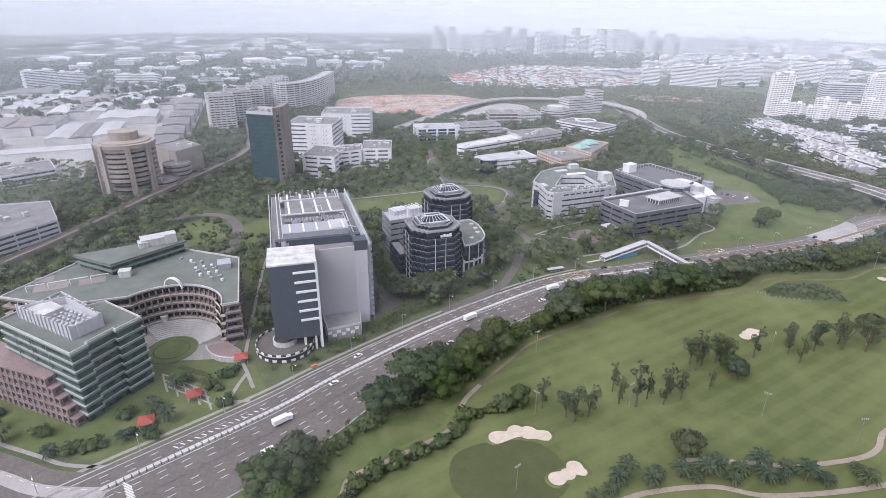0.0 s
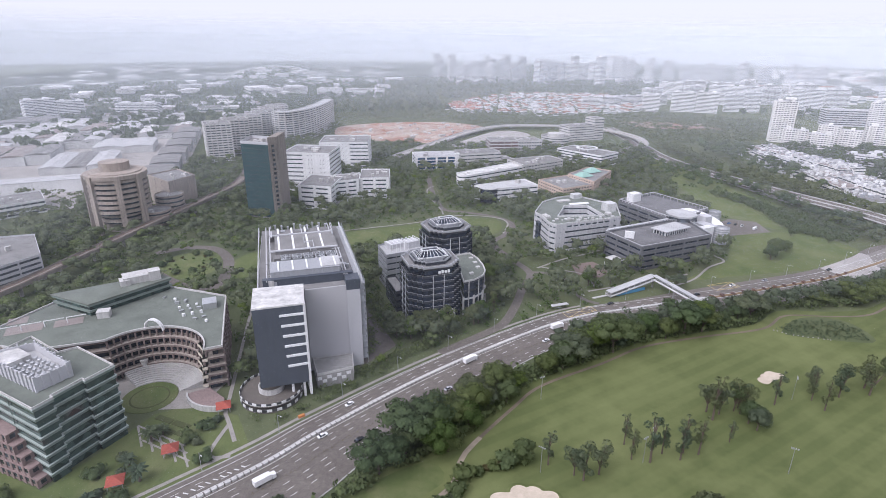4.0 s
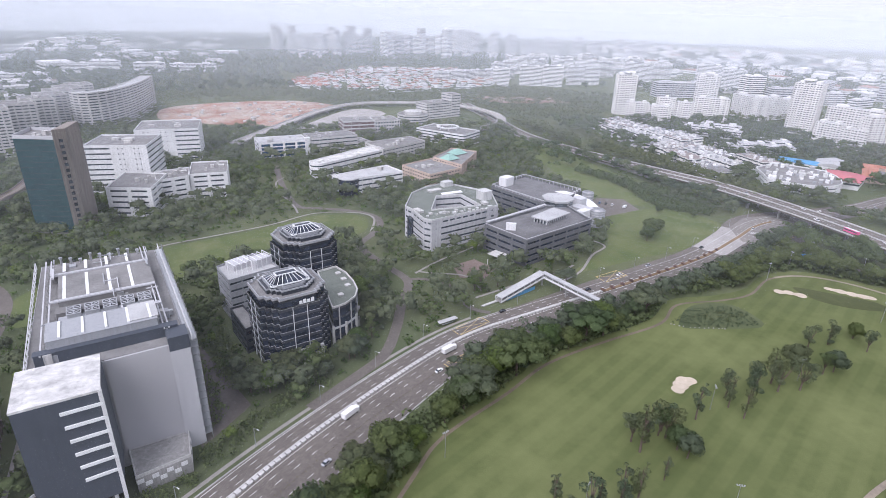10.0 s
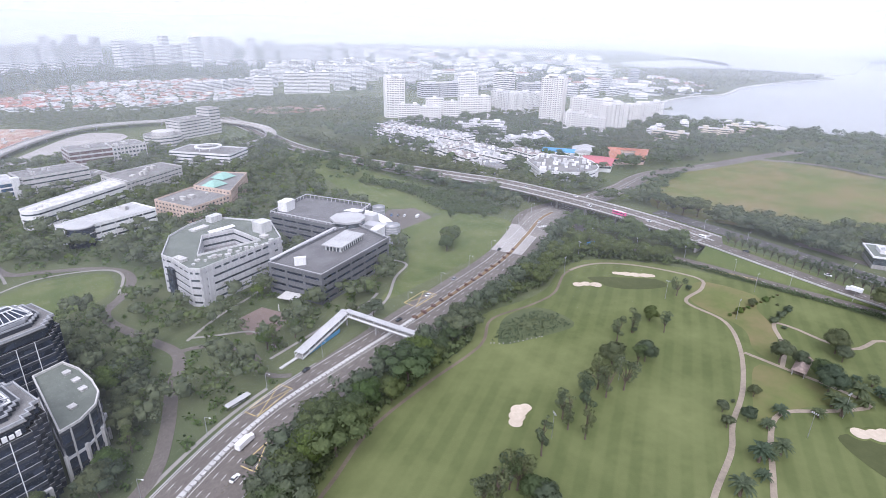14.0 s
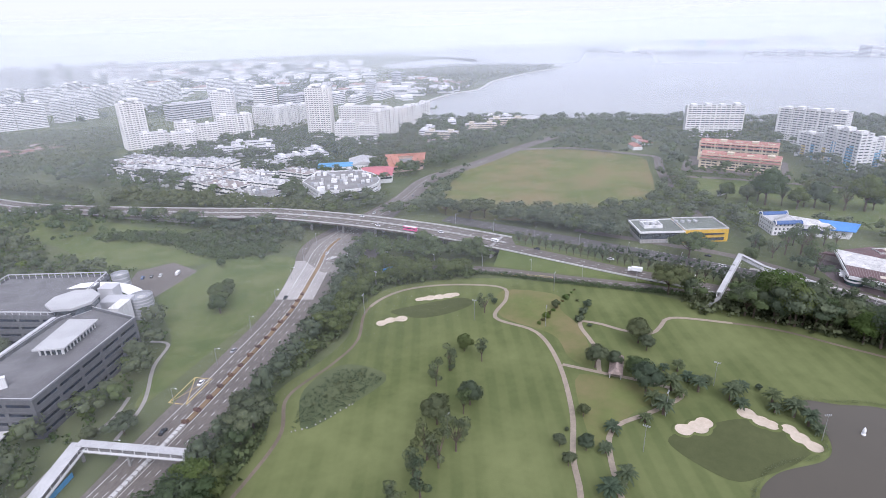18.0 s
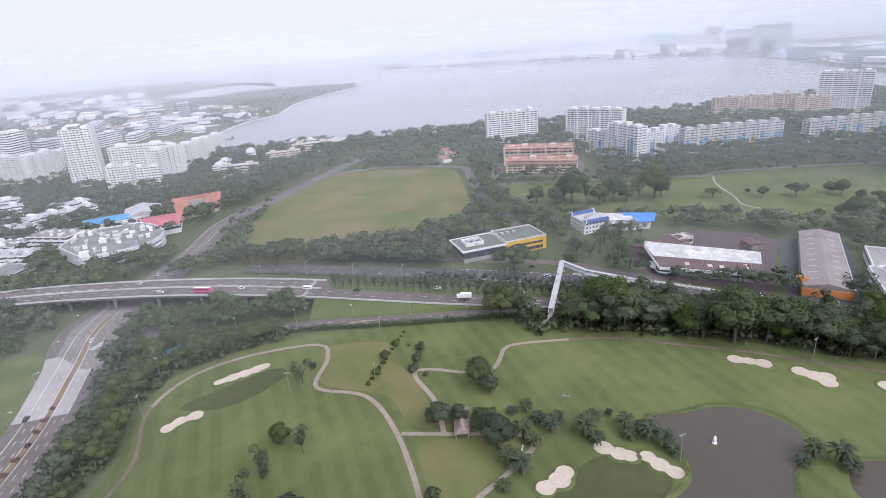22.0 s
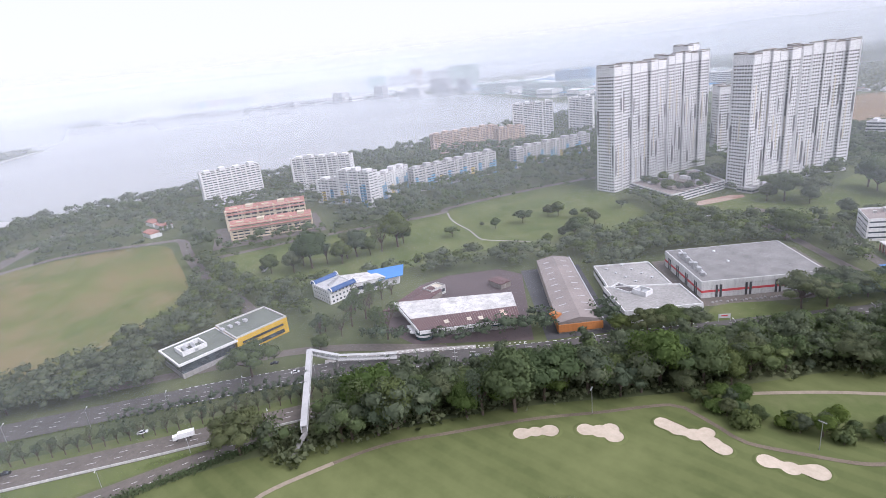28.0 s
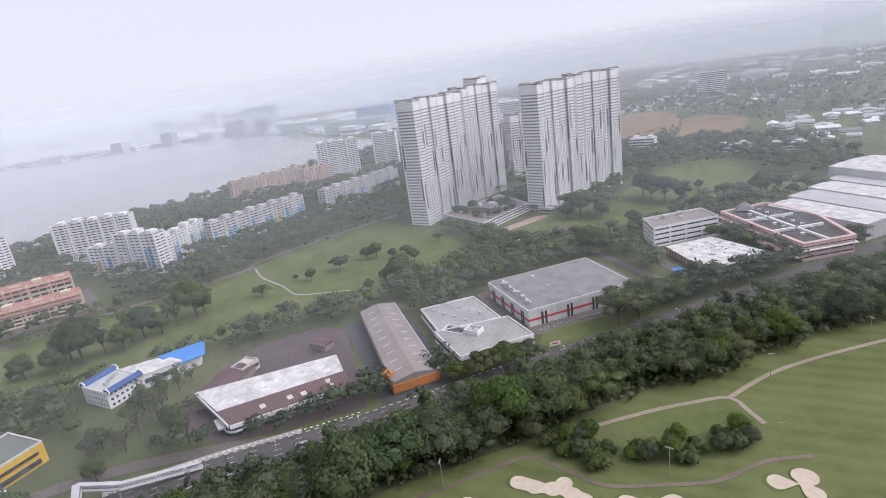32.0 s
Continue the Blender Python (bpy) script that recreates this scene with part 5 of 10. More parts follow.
for k in range(4):
    m2 = MB().beam((-205 + k * 9, 268 + k * 4, 23), (-205 + k * 9, 268 + k * 4, 26.5), 0.35)
    m2.beam((-205 + k * 9, 268 + k * 4, 26.4), (-197 + k * 9, 271.5 + k * 4, 26.4), 0.35)
    part("roof_frame", m2, WHITE, th)
for k, (x, y, w, d) in enumerate(((-196, 274, 16, 9), (-178, 281, 13, 8), (-205, 283, 9, 8))):
    part("deck_patch", MB().box((x, y, 23.1), (w, d, 0.12), radians(24)), BROWNROOF, th, "brown timber roof deck")
for k in range(16):
    x, y = -120 + (k % 5) * 3.1 - (k // 5) * 7, 300 - (k % 5) * 5 + (k // 5) * 3
    part("roof_unit", MB().box((x, y, 23.1), (1.3 + k % 2, 1.2, 0.8 + 0.4 * (k % 3)), 0.3 * k), (WHITEMETAL, STEEL)[k % 2], th)
th2 = thing("amphitheatre", cx, cy, "grey stone amphitheatre steps round a grass court", "amphitheatre")
for k in range(9):
    ri, ro = 13 + k * 1.35, 14.35 + k * 1.35
    a0, a1 = 20, 140
    seg = arc(cx, cy, ro, a0, a1, 20) + arc(cx, cy, ri, a1, a0, 20)
    part("step", MB().prism(ccw(seg), 0.1, 0.4 + k * 0.42), KERB, th2)
part("court_lawn", MB().prism(ngon(cx, cy, 12.6, 32), 0.1, 0.22), LAWN, th2)
part("ring_path", ring(MB(), ngon(cx, cy, 9, 32), 0.8, 0.2, 0.26), GREEN, th2)
part("pulpit", MB().lathe((-138, 270, 0), [(1.6, 0), (1.6, 6), (2, 6.4), (2, 7.2)], 10), PALECONC, th2)
for k, (x, y) in enumerate(((-112, 230), (-103, 226), (-108, 222), (-99, 219))):
    part("garden_bed", MB().box((x, y, 0.05), (9, 3, 0.25), radians(-25), 0, 0.2), GREEN, th2)
th2 = thing("terrace", -98, 239, "curved red-paved terrace at the court's mouth", "terrace")
part("slab", MB().prism(ccw(arc(-92, 252, 17, 200, 285, 12) + [(-89, 242), (-99, 251)]), 0.1, 2.4), PINK, th2)
part("coping", MB().prism(ccw(arc(-92, 252, 17.4, 200, 285, 12) + arc(-92, 252, 16.6, 285, 200, 12)), 0.1, 3.0), PALECONC, th2)

# tall pale-grey building with a dark front block
th = thing("data_centre", -62, 310, "tall windowless pale grey block with slate front and rooftop plant", "industrial building")
main = ccw([(-27, 274), (-51, 367), (-97, 357), (-75, 262)])
FOOT += [main, ccw([(-48, 244), (-52, 264), (-75, 262), (-69, 238)])]
part("wall", MB().prism(offset_poly(main, 0.3), 0, 46), PALEGREY, th)
part("facade_panel", MB().prism(quad_to((-52.5, 266.8), (-33, 272), 0.8), 8, 46.4), SMOOTHGREY, th, "smooth grey end wall")
part("stair_tower", MB().prism(quad_to((-33, 271.5), (-26.5, 273.2), 8), 0, 48.5), PALEGREY, th)
part("dark_cap", MB().prism(offset_poly(quad_to((-33, 271.5), (-26.5, 273.2), 8), -0.1), 44, 49.5), SLATE, th)
front = ccw([(-48.5, 245), (-53, 266), (-75.5, 261), (-70.5, 239.5)])
part("front_block", MB().prism(front, 9, 49.4), SLATE, th, "dark slate-blue clad front block")
part("white_fin", MB().prism(offset_poly(quad_to((-48.9, 244.8), (-48.3, 245), 22), -0.25), 2, 49.9), WHITE, th)
part("front_roof", MB().prism(offset_poly(front, -0.15), 49.4, 50.2), DIRTYROOF, th, "stained white flat roof")
for k in range(6):
    z = 44.6 - k * 5.2
    a, b = np.array((-59.5 + 0.35 * k, 242.2)), np.array((-48.6, 245.0))
    part("light_strip", MB().prism(quad_to(tuple(a + (0.2, -0.35)), tuple(b + (0.2, -0.35)), 0.5), z, z + 1.1), WHITEMETAL, th)
for x, y in ((-52, 246.5), (-57, 244.5)):
    part("pilotis", MB().box((x, y, 0), (1.2, 1.2, 9.2), 0.3, 0, 0.2), WHITE, th)
pod = ccw([(-47, 252), (-30, 258.5), (-32, 273), (-52, 268)])
part("podium", MB().prism(pod, 0, 7), CONC, th)
part("podium_parapet", ring(MB(), pod, 0.4, 7, 8.2), PALECONC, th)
for p, q, L, d in edges_of(pod):
    for j in range(int(L // 2.4)):
        for lv in range(2):
            if (j + lv) % 2:
                c = p + d * (1.2 + j * 2.4)
                part("panel", MB().box((c[0], c[1], 2.6 + lv * 1.9), (2.2, 0.3, 1.7), math.atan2(d[1], d[0])), WHITE, th)
rx, ry = -68, 247
FOOT += [pod, ngon(rx, ry, 16, 12)]
part("ramp_drum", MB().lathe((rx, ry, 0), [(6, 0), (6, 6.5), (5.4, 6.5), (5.4, 0.2)], 28), PALECONC, th)
for lv in (0.2, 3.4):
    part("ramp_slab", MB().lathe((rx, ry, lv), [(14.5, 0), (14.5, 0.5), (6, 0.5)], 40), ROAD, th)
for k in range(40):
    a = 6.28318 * k / 40
    for lv in range(2):
        part("ramp_panel", MB().box((rx + 14.4 * math.cos(a), ry + 14.4 * math.sin(a), 0.9 + lv * 3), (0.3, 2.26, 1.3), a), WHITE if (k + lv) % 2 else DARKMETAL, th)
part("ramp_rail", MB().lathe((rx, ry, 3.9), [(14.7, 0), (14.7, 0.25), (14.3, 0.25), (14.3, 0)], 40, caps=False), PALECONC, th)
# side galleries and roof plant
dr = np.array((-24, 93)) / 96.05
nr = np.array((dr[1], -dr[0]))
for lv in range(14):
    c = np.array((-27, 274)) + dr * 48 + nr * 0.7
    part("gallery", MB().box((c[0] + nr[0] * 0.8, c[1] + nr[1] * 0.8, 3 + lv * 3.3), (95, 3.2, 0.25), math.atan2(dr[1], dr[0])), STEEL, th)
for k in range(24):
    c = np.array((-27, 274)) + dr * (1 + k * 4.1) + nr * 3.0
    part("gallery_post", MB().box((c[0], c[1], 0), (0.3, 0.3, 48.5), 0.3), STEEL, th)
for side, off in (((-27, 274), 1.3), ((-73.4, 262.5), -0.6)):
    for hgt in (46.8, 49.2):
        p = np.array(side) + nr * off
        q = p + dr * 95
        part("roof_rail", MB().beam((*p, hgt), (*q, hgt), 0.3), PALEGREY, th)
    for k in range(20):
        p = np.array(side) + nr * off + dr * k * 5
        part("rail_post", MB().beam((*p, 46), (*p, 49.2), 0.35), WHITEMETAL, th)
part("roof", MB().prism(offset_poly(main, 0.6), 46, 46.3), FLATROOF, th)
un, vn = dr, -nr
def on_roof(u, v):
    p = np.array((-27, 274)) + un * u + vn * v
    return p[0], p[1]
deg = math.degrees(math.atan2(dr[1], dr[0]))
for u, v, w, d, h, m in ((16, 25, 14, 34, 7, GREY), (17, 12, 13, 9, 7.3, PALEROOF), (31, 24, 6, 30, 3, GREY), (39, 23, 5, 34, 3.5, FLATROOF), (58, 22, 26, 34, 4.5, FLATROOF), (80, 24, 12, 36, 3, FLATROOF), (8, 24, 3, 44, 4, SLATE)):
    plant_box(th, *on_roof(u, v), 46.3, w, d, h, deg, m)
for k in range(5):
    for j in range(2):
        plant_box(th, *on_roof(33 + j * 4, 10 + k * 6), 49.3, 3, 4.6, 1.6, deg, STEEL, "chiller")
        for w2 in (-1.2, 1.2):
            fx, fy = on_roof(33 + j * 4, 10 + k * 6 + w2)
            part("fan", MB().lathe((fx, fy, 50.9), [(1.0, 0), (1.0, 0.35), (0.8, 0.35), (0.8, 0.1), (0.1, 0.1)], 10), DARKMETAL, th)
for v in (13, 21, 29, 37):
    for u0, u1 in ((46, 70), (75, 85)):
        part("roof_strip", MB().beam((*on_roof(u0, v), 51.0), (*on_roof(u1, v), 51.0), 1.1, 0.25), WHITEMETAL, th)
r = random.Random(12)
for k in range(30):
    u, v, ln = r.uniform(24, 90), r.uniform(4, 42), r.uniform(4, 16)
    z = r.choice((47.2, 50.2, 51.6))
    p, q = (on_roof(u, v), on_roof(min(u + ln, 93), v)) if k % 2 else (on_roof(u, v), on_roof(u, min(v + ln, 44)))
    part("pipe", MB().beam((*p, z), (*q, z), r.choice((0.35, 0.5, 0.8))), (STEEL, PALEGREY, GREY)[k % 3], th)
for k in range(44):
    x, y = on_roof(6 + (k * 37) % 86, 3 + (k * 17) % 40)
    part("duct", MB().box((x, y, 46.3), (1.2 + k % 3, 1.5 + (k * 7) % 4, 1.2 + (k % 4) * 0.9), radians(deg), 0, 0.1), (STEEL, PALECONC, GREY)[k % 3], th)
for v in (10, 17, 24, 31, 38):
    x, y = on_roof(16, v)
    part("roof_vent", MB().box((x, y, 53.4), (12, 0.8, 0.5), radians(deg)), WHITEMETAL, th)
for u in (26, 45, 72):
    for s in (0, 1):
        part("pipe", MB().beam((*on_roof(u + s, 5), 51), (*on_roof(u + s, 42), 51), 0.6), PALEGREY, th)
for v in (5, 6.5, 42, 44):
    part("pipe", MB().beam((*on_roof(6, v), 50), (*on_roof(92, v), 50), 0.5), PALEGREY, th)
for u in range(6, 94, 8):
    for v in (5.7, 43):
        part("pipe_stand", MB().beam((*on_roof(u, v), 46.3), (*on_roof(u, v), 50), 0.3), STEEL, th)
for k in range(9):
    part("exhaust_stack", MB().lathe((*on_roof(86 + (k % 3) * 2.5, 8 + k * 3.8), 46.3), [(0.5, 0), (0.5, 4.5), (0.75, 4.6), (0.75, 5.4)], 8), STEEL, th)


# twin dark stepped towers, curved annex and grey block
def stepped(a, step=2.3, n=3):
    p = []
    for k in range(4):
        c, s = (1, 0, -1, 0)[k], (0, 1, 0, -1)[k]
        q = [(a, a - n * step)]
        for j in range(n):
            q += [(a - (j + 1) * step, a - (n - j) * step), (a - (j + 1) * step, a - (n - j - 1) * step)]
        p += [(x * c - y * s, x * s + y * c) for x, y in q]
    return p


def dark_tower(cx, cy, deg, portal):
    th = thing("office_tower", cx, cy, "dark blue glass tower with stepped corners and white string courses", "office building", "twin dark towers")
    n, sh = 9, 4.0
    for i in range(n):
        a = 16.6 if i < 8 else 15.4
        p = turned(stepped(a), cx, cy, deg)
        part("glazing", MB().prism(p, i * sh, (i + 1) * sh), NAVYGLASS, th)
        part("spandrel", MB().prism(offset_poly(p, -0.06), i * sh + 2.5, i * sh + 3.75), DARKSTONE, th)
        part("string_course", MB().prism(offset_poly(p, -0.1), i * sh + 3.86, i * sh + 4.0), PALEGREY, th, "thin white string course")
    for k in range(4):
        for off in (-3.4, 3.4):
            q = turned([(16.7, off)], cx, cy, deg + 90 * k)[0]
            part("mullion", MB().box((*q, 0), (0.3, 0.25, 32), radians(deg + 90 * k)), WHITEMETAL, th)
    FOOT.append(turned(stepped(16.6), cx, cy, deg))
    part("terrace_roof", MB().prism(turned(stepped(16.2), cx, cy, deg), 36, 36.25), FLATROOF, th)
    part("parapet", ring(MB(), turned(stepped(15.9), cx, cy, deg), 0.5, 36, 37.2), GREY, th)
    part("upper_step", MB().prism(turned(stepped(11.5, 1.8), cx, cy, deg), 36.2, 38.4), DARKSTONE, th)
    part("upper_coping", ring(MB(), turned(stepped(11.9, 1.8), cx, cy, deg), 0.4, 38.2, 38.9), GREY, th)
    part("upper_coping", ring(MB(), turned(stepped(9.8, 1.6), cx, cy, deg), 0.35, 38.4, 40.0), GREY, th)
    base = turned([(-9.2, -6.8), (9.2, -6.8), (9.2, 6.8), (-9.2, 6.8)], cx, cy, deg)
    top = turned([(-5, -2), (5, -2), (5, 2), (-5, 2)], cx, cy, deg)
    m2 = MB().add([(*p, 39.2) for p in base] + [(*p, 42.2) for p in top], [(0, 1, 5, 4), (1, 2, 6, 5), (2, 3, 7, 6), (3, 0, 4, 7), (4, 5, 6, 7)])
    part("skylight", m2, NAVYGLASS, th, "hipped glass skylight with white bars")
    for k in range(4):
        b0, b1, t0, t1 = (np.array(v) for v in (base[k], base[(k + 1) % 4], top[k], top[(k + 1) % 4]))
        nb = 7 if k % 2 == 0 else 5
        for j in range(nb + 1):
            u = j / nb
            part("skylight_bar", MB().beam((*(b0 * (1 - u) + b1 * u), 39.35), (*(t0 * (1 - u) + t1 * u), 42.35), 0.22), WHITEMETAL, th)
        part("skylight_bar", MB().beam((*b0, 39.4), (*b1, 39.4), 0.5), WHITEMETAL, th)
        part("skylight_bar", MB().beam((*t0, 42.4), (*t1, 42.4), 0.4), WHITEMETAL, th)
    for k in portal:
        for off in (-9.5, -4.6, 4.6, 9.5):
            q = turned([(17.3, off)], cx, cy, deg + 90 * k)[0]
            part("portal_post", MB().box((*q, 0), (1.2, 1.2, 8.6), radians(deg + 90 * k)), PALECONC, th)
        for z in (4.2, 8):
            q = turned([(17.3, 0)], cx, cy, deg + 90 * k)[0]
            part("portal_beam", MB().box((*q, z), (1.2, 20, 0.9), radians(deg + 90 * k)), PALECONC, th)
        q = turned([(20, 0)], cx, cy, deg + 90 * k)[0]
        part("canopy", MB().box((*q, 4.4), (6, 8, 0.4), radians(deg + 90 * k)), TEALGLASS, th)
    return th


th = dark_tower(9.5, 333, 17, (3,))
# the name board on the front face: plain bars of its size
q = turned([(2.5, -17.1)], 9.5, 333, 17)[0]
for k in range(4):
    c = turned([(0.4 + k * 1.9, -17.15)], 9.5, 333, 17)[0]
    part("name_bar", MB().box((*c, 33.0), (1.4, 0.4, 1.5 if k % 2 == 0 else 1.9), radians(17)), WHITEMETAL, th)
dark_tower(22, 397, 20, ())
pts = ccw([(27, 373), (38, 377.5), (42.5, 368), (45, 356), (45.5, 346), (43, 338), (37, 331.5), (30, 328.5)])
FOOT.append(pts)
th = thing("office_annex", 38, 352, "curved dark glass annex with pale concrete frame", "office building")
for i in range(4):
    part("glazing", MB().prism(offset_poly(pts, 0.4), i * 5.4, i * 5.4 + 5.4), NAVYGLASS, th)
    part("band", MB().prism(pts, i * 5.4 + 4.3, i * 5.4 + 5.4), PALEGREY if i == 1 else DARKSTONE, th)
for p, q, L, d in edges_of(pts):
    part("pier", MB().box((*p, 0), (1.1, 1.1, 12), math.atan2(d[1], d[0])), PALECONC, th)
    c = (p + q) / 2
    part("pier", MB().box((*c, 0), (0.5, 0.5, 21.6), math.atan2(d[1], d[0])), PALECONC, th)
roof(th, pts, 21.7, GREENROOF, PALECONC, 1.0, 0.6)
for x, y in ((38, 368), (40, 360), (41, 352), (36, 342)):
    plant_box(th, x, y, 21.7, 2.4, 2.4, 0.8, 20, PALECONC, "roof_hatch")
pts = ccw([(-26, 385), (-5.6, 399), (6.9, 377), (-19, 365)])
th = office("office_annex", "grey clad annex with pale rooftop plant frames", pts, 25, 6, GREY, GLASS, sill=0.45, head=0.75, pier=7, roofm=PALEROOF, tanks=0)
plant_box(th, -3, 384, 25, 10, 7, 4.5, 33, PALEGREY)
plant_box(th, -14, 385, 25, 12, 9, 3, 33, PALEGREY)
for k in range(8):
    x, y = -20 + k * 2.6, 380 + k * 1.7
    m2 = MB().beam((x, y, 25), (x, y, 30.5), 0.3).beam((x, y, 30.4), (x + 5, y - 8, 30.4), 0.3).beam((x + 5, y - 8, 25), (x + 5, y - 8, 30.5), 0.3)
    part("plant_frame", m2, WHITEMETAL, th)
pts = ccw([(-19.4, 356.8), (-13, 359), (-5, 337), (-11.5, 333)])
office("office_annex", "dark glass lower wing beside the tower", pts, 13, 3, DARKSTONE, NAVYGLASS, roofm=FLATROOF, tanks=0, pier=5)

# white courtyard office
PALEPANEL = M("pale_grey_wall_panels", (0.52, 0.52, 0.53), 0.7, var=0.12, streak=0.18)
pts = ccw([(101, 469), (104, 461), (107, 439), (112, 434), (170, 454), (178, 488), (149, 522), (130, 514), (114, 500)])
FOOT.append(pts)
th = thing("office_building", 140, 475, "white courtyard office with dark ribbon windows and grey roof deck", "office building")
court = ccw([(118, 456), (157, 458), (151, 487), (131, 487)])


def annulus(mb, outer, inner, z0, z1):
    """A ring of wall between two outlines, sampled along the same rays."""
    c = np.array(centre(inner))
    rays = sorted({round(math.atan2(p[1] - c[1], p[0] - c[0]), 4) for p in [*outer, *inner]})

    def cast(poly, a):
        d, best = np.array((math.cos(a), math.sin(a))), None
        for p, q, L, e in edges_of(ccw([tuple(v) for v in poly])):
            det = d[1] * e[0] - d[0] * e[1]
            if abs(det) > 1e-6:
                w = np.array(p) - c
                s, u = (w[1] * e[0] - w[0] * e[1]) / det, (d[0] * w[1] - d[1] * w[0]) / det
                if s > 0 and -0.02 <= u <= L + 0.02:
                    best = s if best is None else max(best, s)
        return tuple(c + d * best)
    o, i = [cast(outer, a) for a in rays], [cast(inner, a) for a in rays]
    n = len(rays)
    vs = [(*p, z) for ps, z in ((o, z0), (o, z1), (i, z1), (i, z0)) for p in ps]
    return mb.add(vs, [(k * n + j, k * n + (j + 1) % n, (k + 1) % 4 * n + (j + 1) % n, (k + 1) % 4 * n + j) for k in range(4) for j in range(n)])


def storey(mb, out, z0, z1, hollow):
    return annulus(mb, offset_poly(pts, out), offset_poly(court, -out), z0, z1) if hollow else mb.prism(offset_poly(pts, out) if out else pts, z0, z1)


for i in range(5):
    z = i * 4.6
    part("window_band", storey(MB(), 0.5, z + 1.8, z + 3.3, i > 2), GLASS, th)
    m2 = storey(storey(MB(), 0, z, z + 1.8, i > 2), 0, z + 3.3, z + 4.6, i > 2)
    for p, q, L, d in edges_of(pts):
        for u in (0.02, 0.1, 0.86, 0.98) if L > 30 else (0.03, 0.97):
            c = p + d * L * u + np.array([-d[1], d[0]]) * 0.3
            m2.box((c[0], c[1], z + 1.75), (L * 0.07 if L > 30 else 0.8, 0.5, 1.6), math.atan2(d[1], d[0]))
        if i == 4:
            for j in range(int(L // 6)):
                c = p + d * (3 + j * 6) + np.array([-d[1], d[0]]) * 0.3
                m2.box((c[0], c[1], z + 1.75), (1.4, 0.5, 1.6), math.atan2(d[1], d[0]))
    part("storey_wall", m2, PALEPANEL, th)
part("roof", annulus(MB(), offset_poly(pts, 0.5), offset_poly(court, -0.5), 23, 23.2), GREENROOF, th, "grey-green felted roof deck")
part("parapet", ring(MB(), pts, 0.5, 23, 24.3), DULLWHITE, th)
part("court_deck", MB().prism(court, 13.8, 14.0), FLATROOF, th)
part("court_parapet", ring(MB(), offset_poly(court, -0.5), 0.5, 23.1, 24.4), DULLWHITE, th)
r = random.Random(4)
for k in range(16):
    u = k / 15
    plant_box(th, 112 + 50 * u + r.uniform(-1, 1), 446 + 4 * u + r.uniform(-2.5, 2.5), 23.2, r.uniform(1, 3), r.uniform(1, 2.4), r.uniform(0.6, 1.8), 8, PALECONC if k % 3 else DULLWHITE, "roof_unit")
part("glass_bay", MB().prism(offset_poly(ccw([(101.5, 462), (103, 457), (106, 459), (104, 464)]), -0.3), 0, 18), NAVYGLASS, th)
for x, y, w, d, h in ((166, 474, 9, 9, 7), (148, 514, 9, 6, 4), (108, 456, 4, 8, 1.5), (162, 462, 4, 5, 1.5), (134, 503, 12, 5, 1.0)):
    plant_box(th, x, y, 23.2, w, d, h, 20, DULLWHITE if h > 3 else PALECONC)
part("atrium_roof", MB().beam((136, 489.5, 24.4), (153, 490, 25.4), 4.4, 0.6), WHITEMETAL, th)

# big slate-grey offices: two wings, link, pavilion and silver drum
DARKROOF = M("dark_grey_roof_felt", (0.165, 0.162, 0.165), 0.9, var=0.25, big=0.1)
LIGHTSLATE = M("slate_grey_panels", (0.14, 0.143, 0.152), 0.6, var=0.14, streak=0.15)
th = thing("office_building", 195, 425, "slate grey ribbon-window office with flat roof and white pavilion", "office building")
pts = ccw([(150, 430), (166, 394), (231, 420), (229, 453), (213, 457)])
FOOT.append(pts)
ribbons(th, pts, 0, 18, 4, LIGHTSLATE, NAVYGLASS, sill=0.42, head=0.78, pier=13, pw=1.6)
for z in (4.1, 8.6, 13.1):
    part("cornice", MB().prism(offset_poly(pts, -0.2), z, z + 0.35), LIGHTSLATE, th)
roof(th, pts, 18, DARKROOF, LIGHTSLATE, 1.4, 0.6)
part("roof_rail", ring(MB(), offset_poly(pts, 0.2), 0.3, 19.9, 20.2), PALEGREY, th)
pav = ccw([(187, 430), (212, 444), (218, 431), (194, 419)])
part("pavilion_glazing", MB().prism(offset_poly(pav, 1.5), 18, 21.5), GLASS, th)
part("pavilion_roof", MB().prism(offset_poly(pav, -0.6), 21.5, 22.3), PALEROOF, th, "flat pale pavilion roof")
for p, q, L, d in edges_of(offset_poly(pav, 1.2)):
    for j in range(int(L // 2.5) + 1):
        c = p + d * j * 2.5
        part("pavilion_post", MB().box((*c, 18), (0.5, 0.5, 3.6)), WHITE, th)
plant_box(th, 165, 418, 18, 2, 7, 5, 65, WHITE, "fin")
part("entrance_canopy", MB().prism(quad_to((146, 412), (152, 402), 9), 4, 4.5), PALECONC, th)
part("canopy_post", MB().box((143, 404, 0), (0.5, 0.5, 4)), PALECONC, th)
for k in range(11):
    u = k / 10
    a = np.array((152, 431)) * (1 - u) + np.array((212, 458)) * u
    part("trellis_post", MB().box((*a, 18), (0.5, 0.5, 2.6)), PALEGREY, th)
part("trellis_beam", MB().beam((152, 431, 20.5), (212, 458, 20.5), 2.2, 0.3), PALEGREY, th)
th = thing("office_building", 228, 500, "slate grey rear office wing with railed flat roof", "office building")
pts = ccw([(190, 518), (233, 543), (262, 488), (216, 458)])
FOOT.append(pts)
ribbons(th, pts, 0, 18, 4, LIGHTSLATE, NAVYGLASS, sill=0.42, head=0.78, pier=13, pw=1.6)
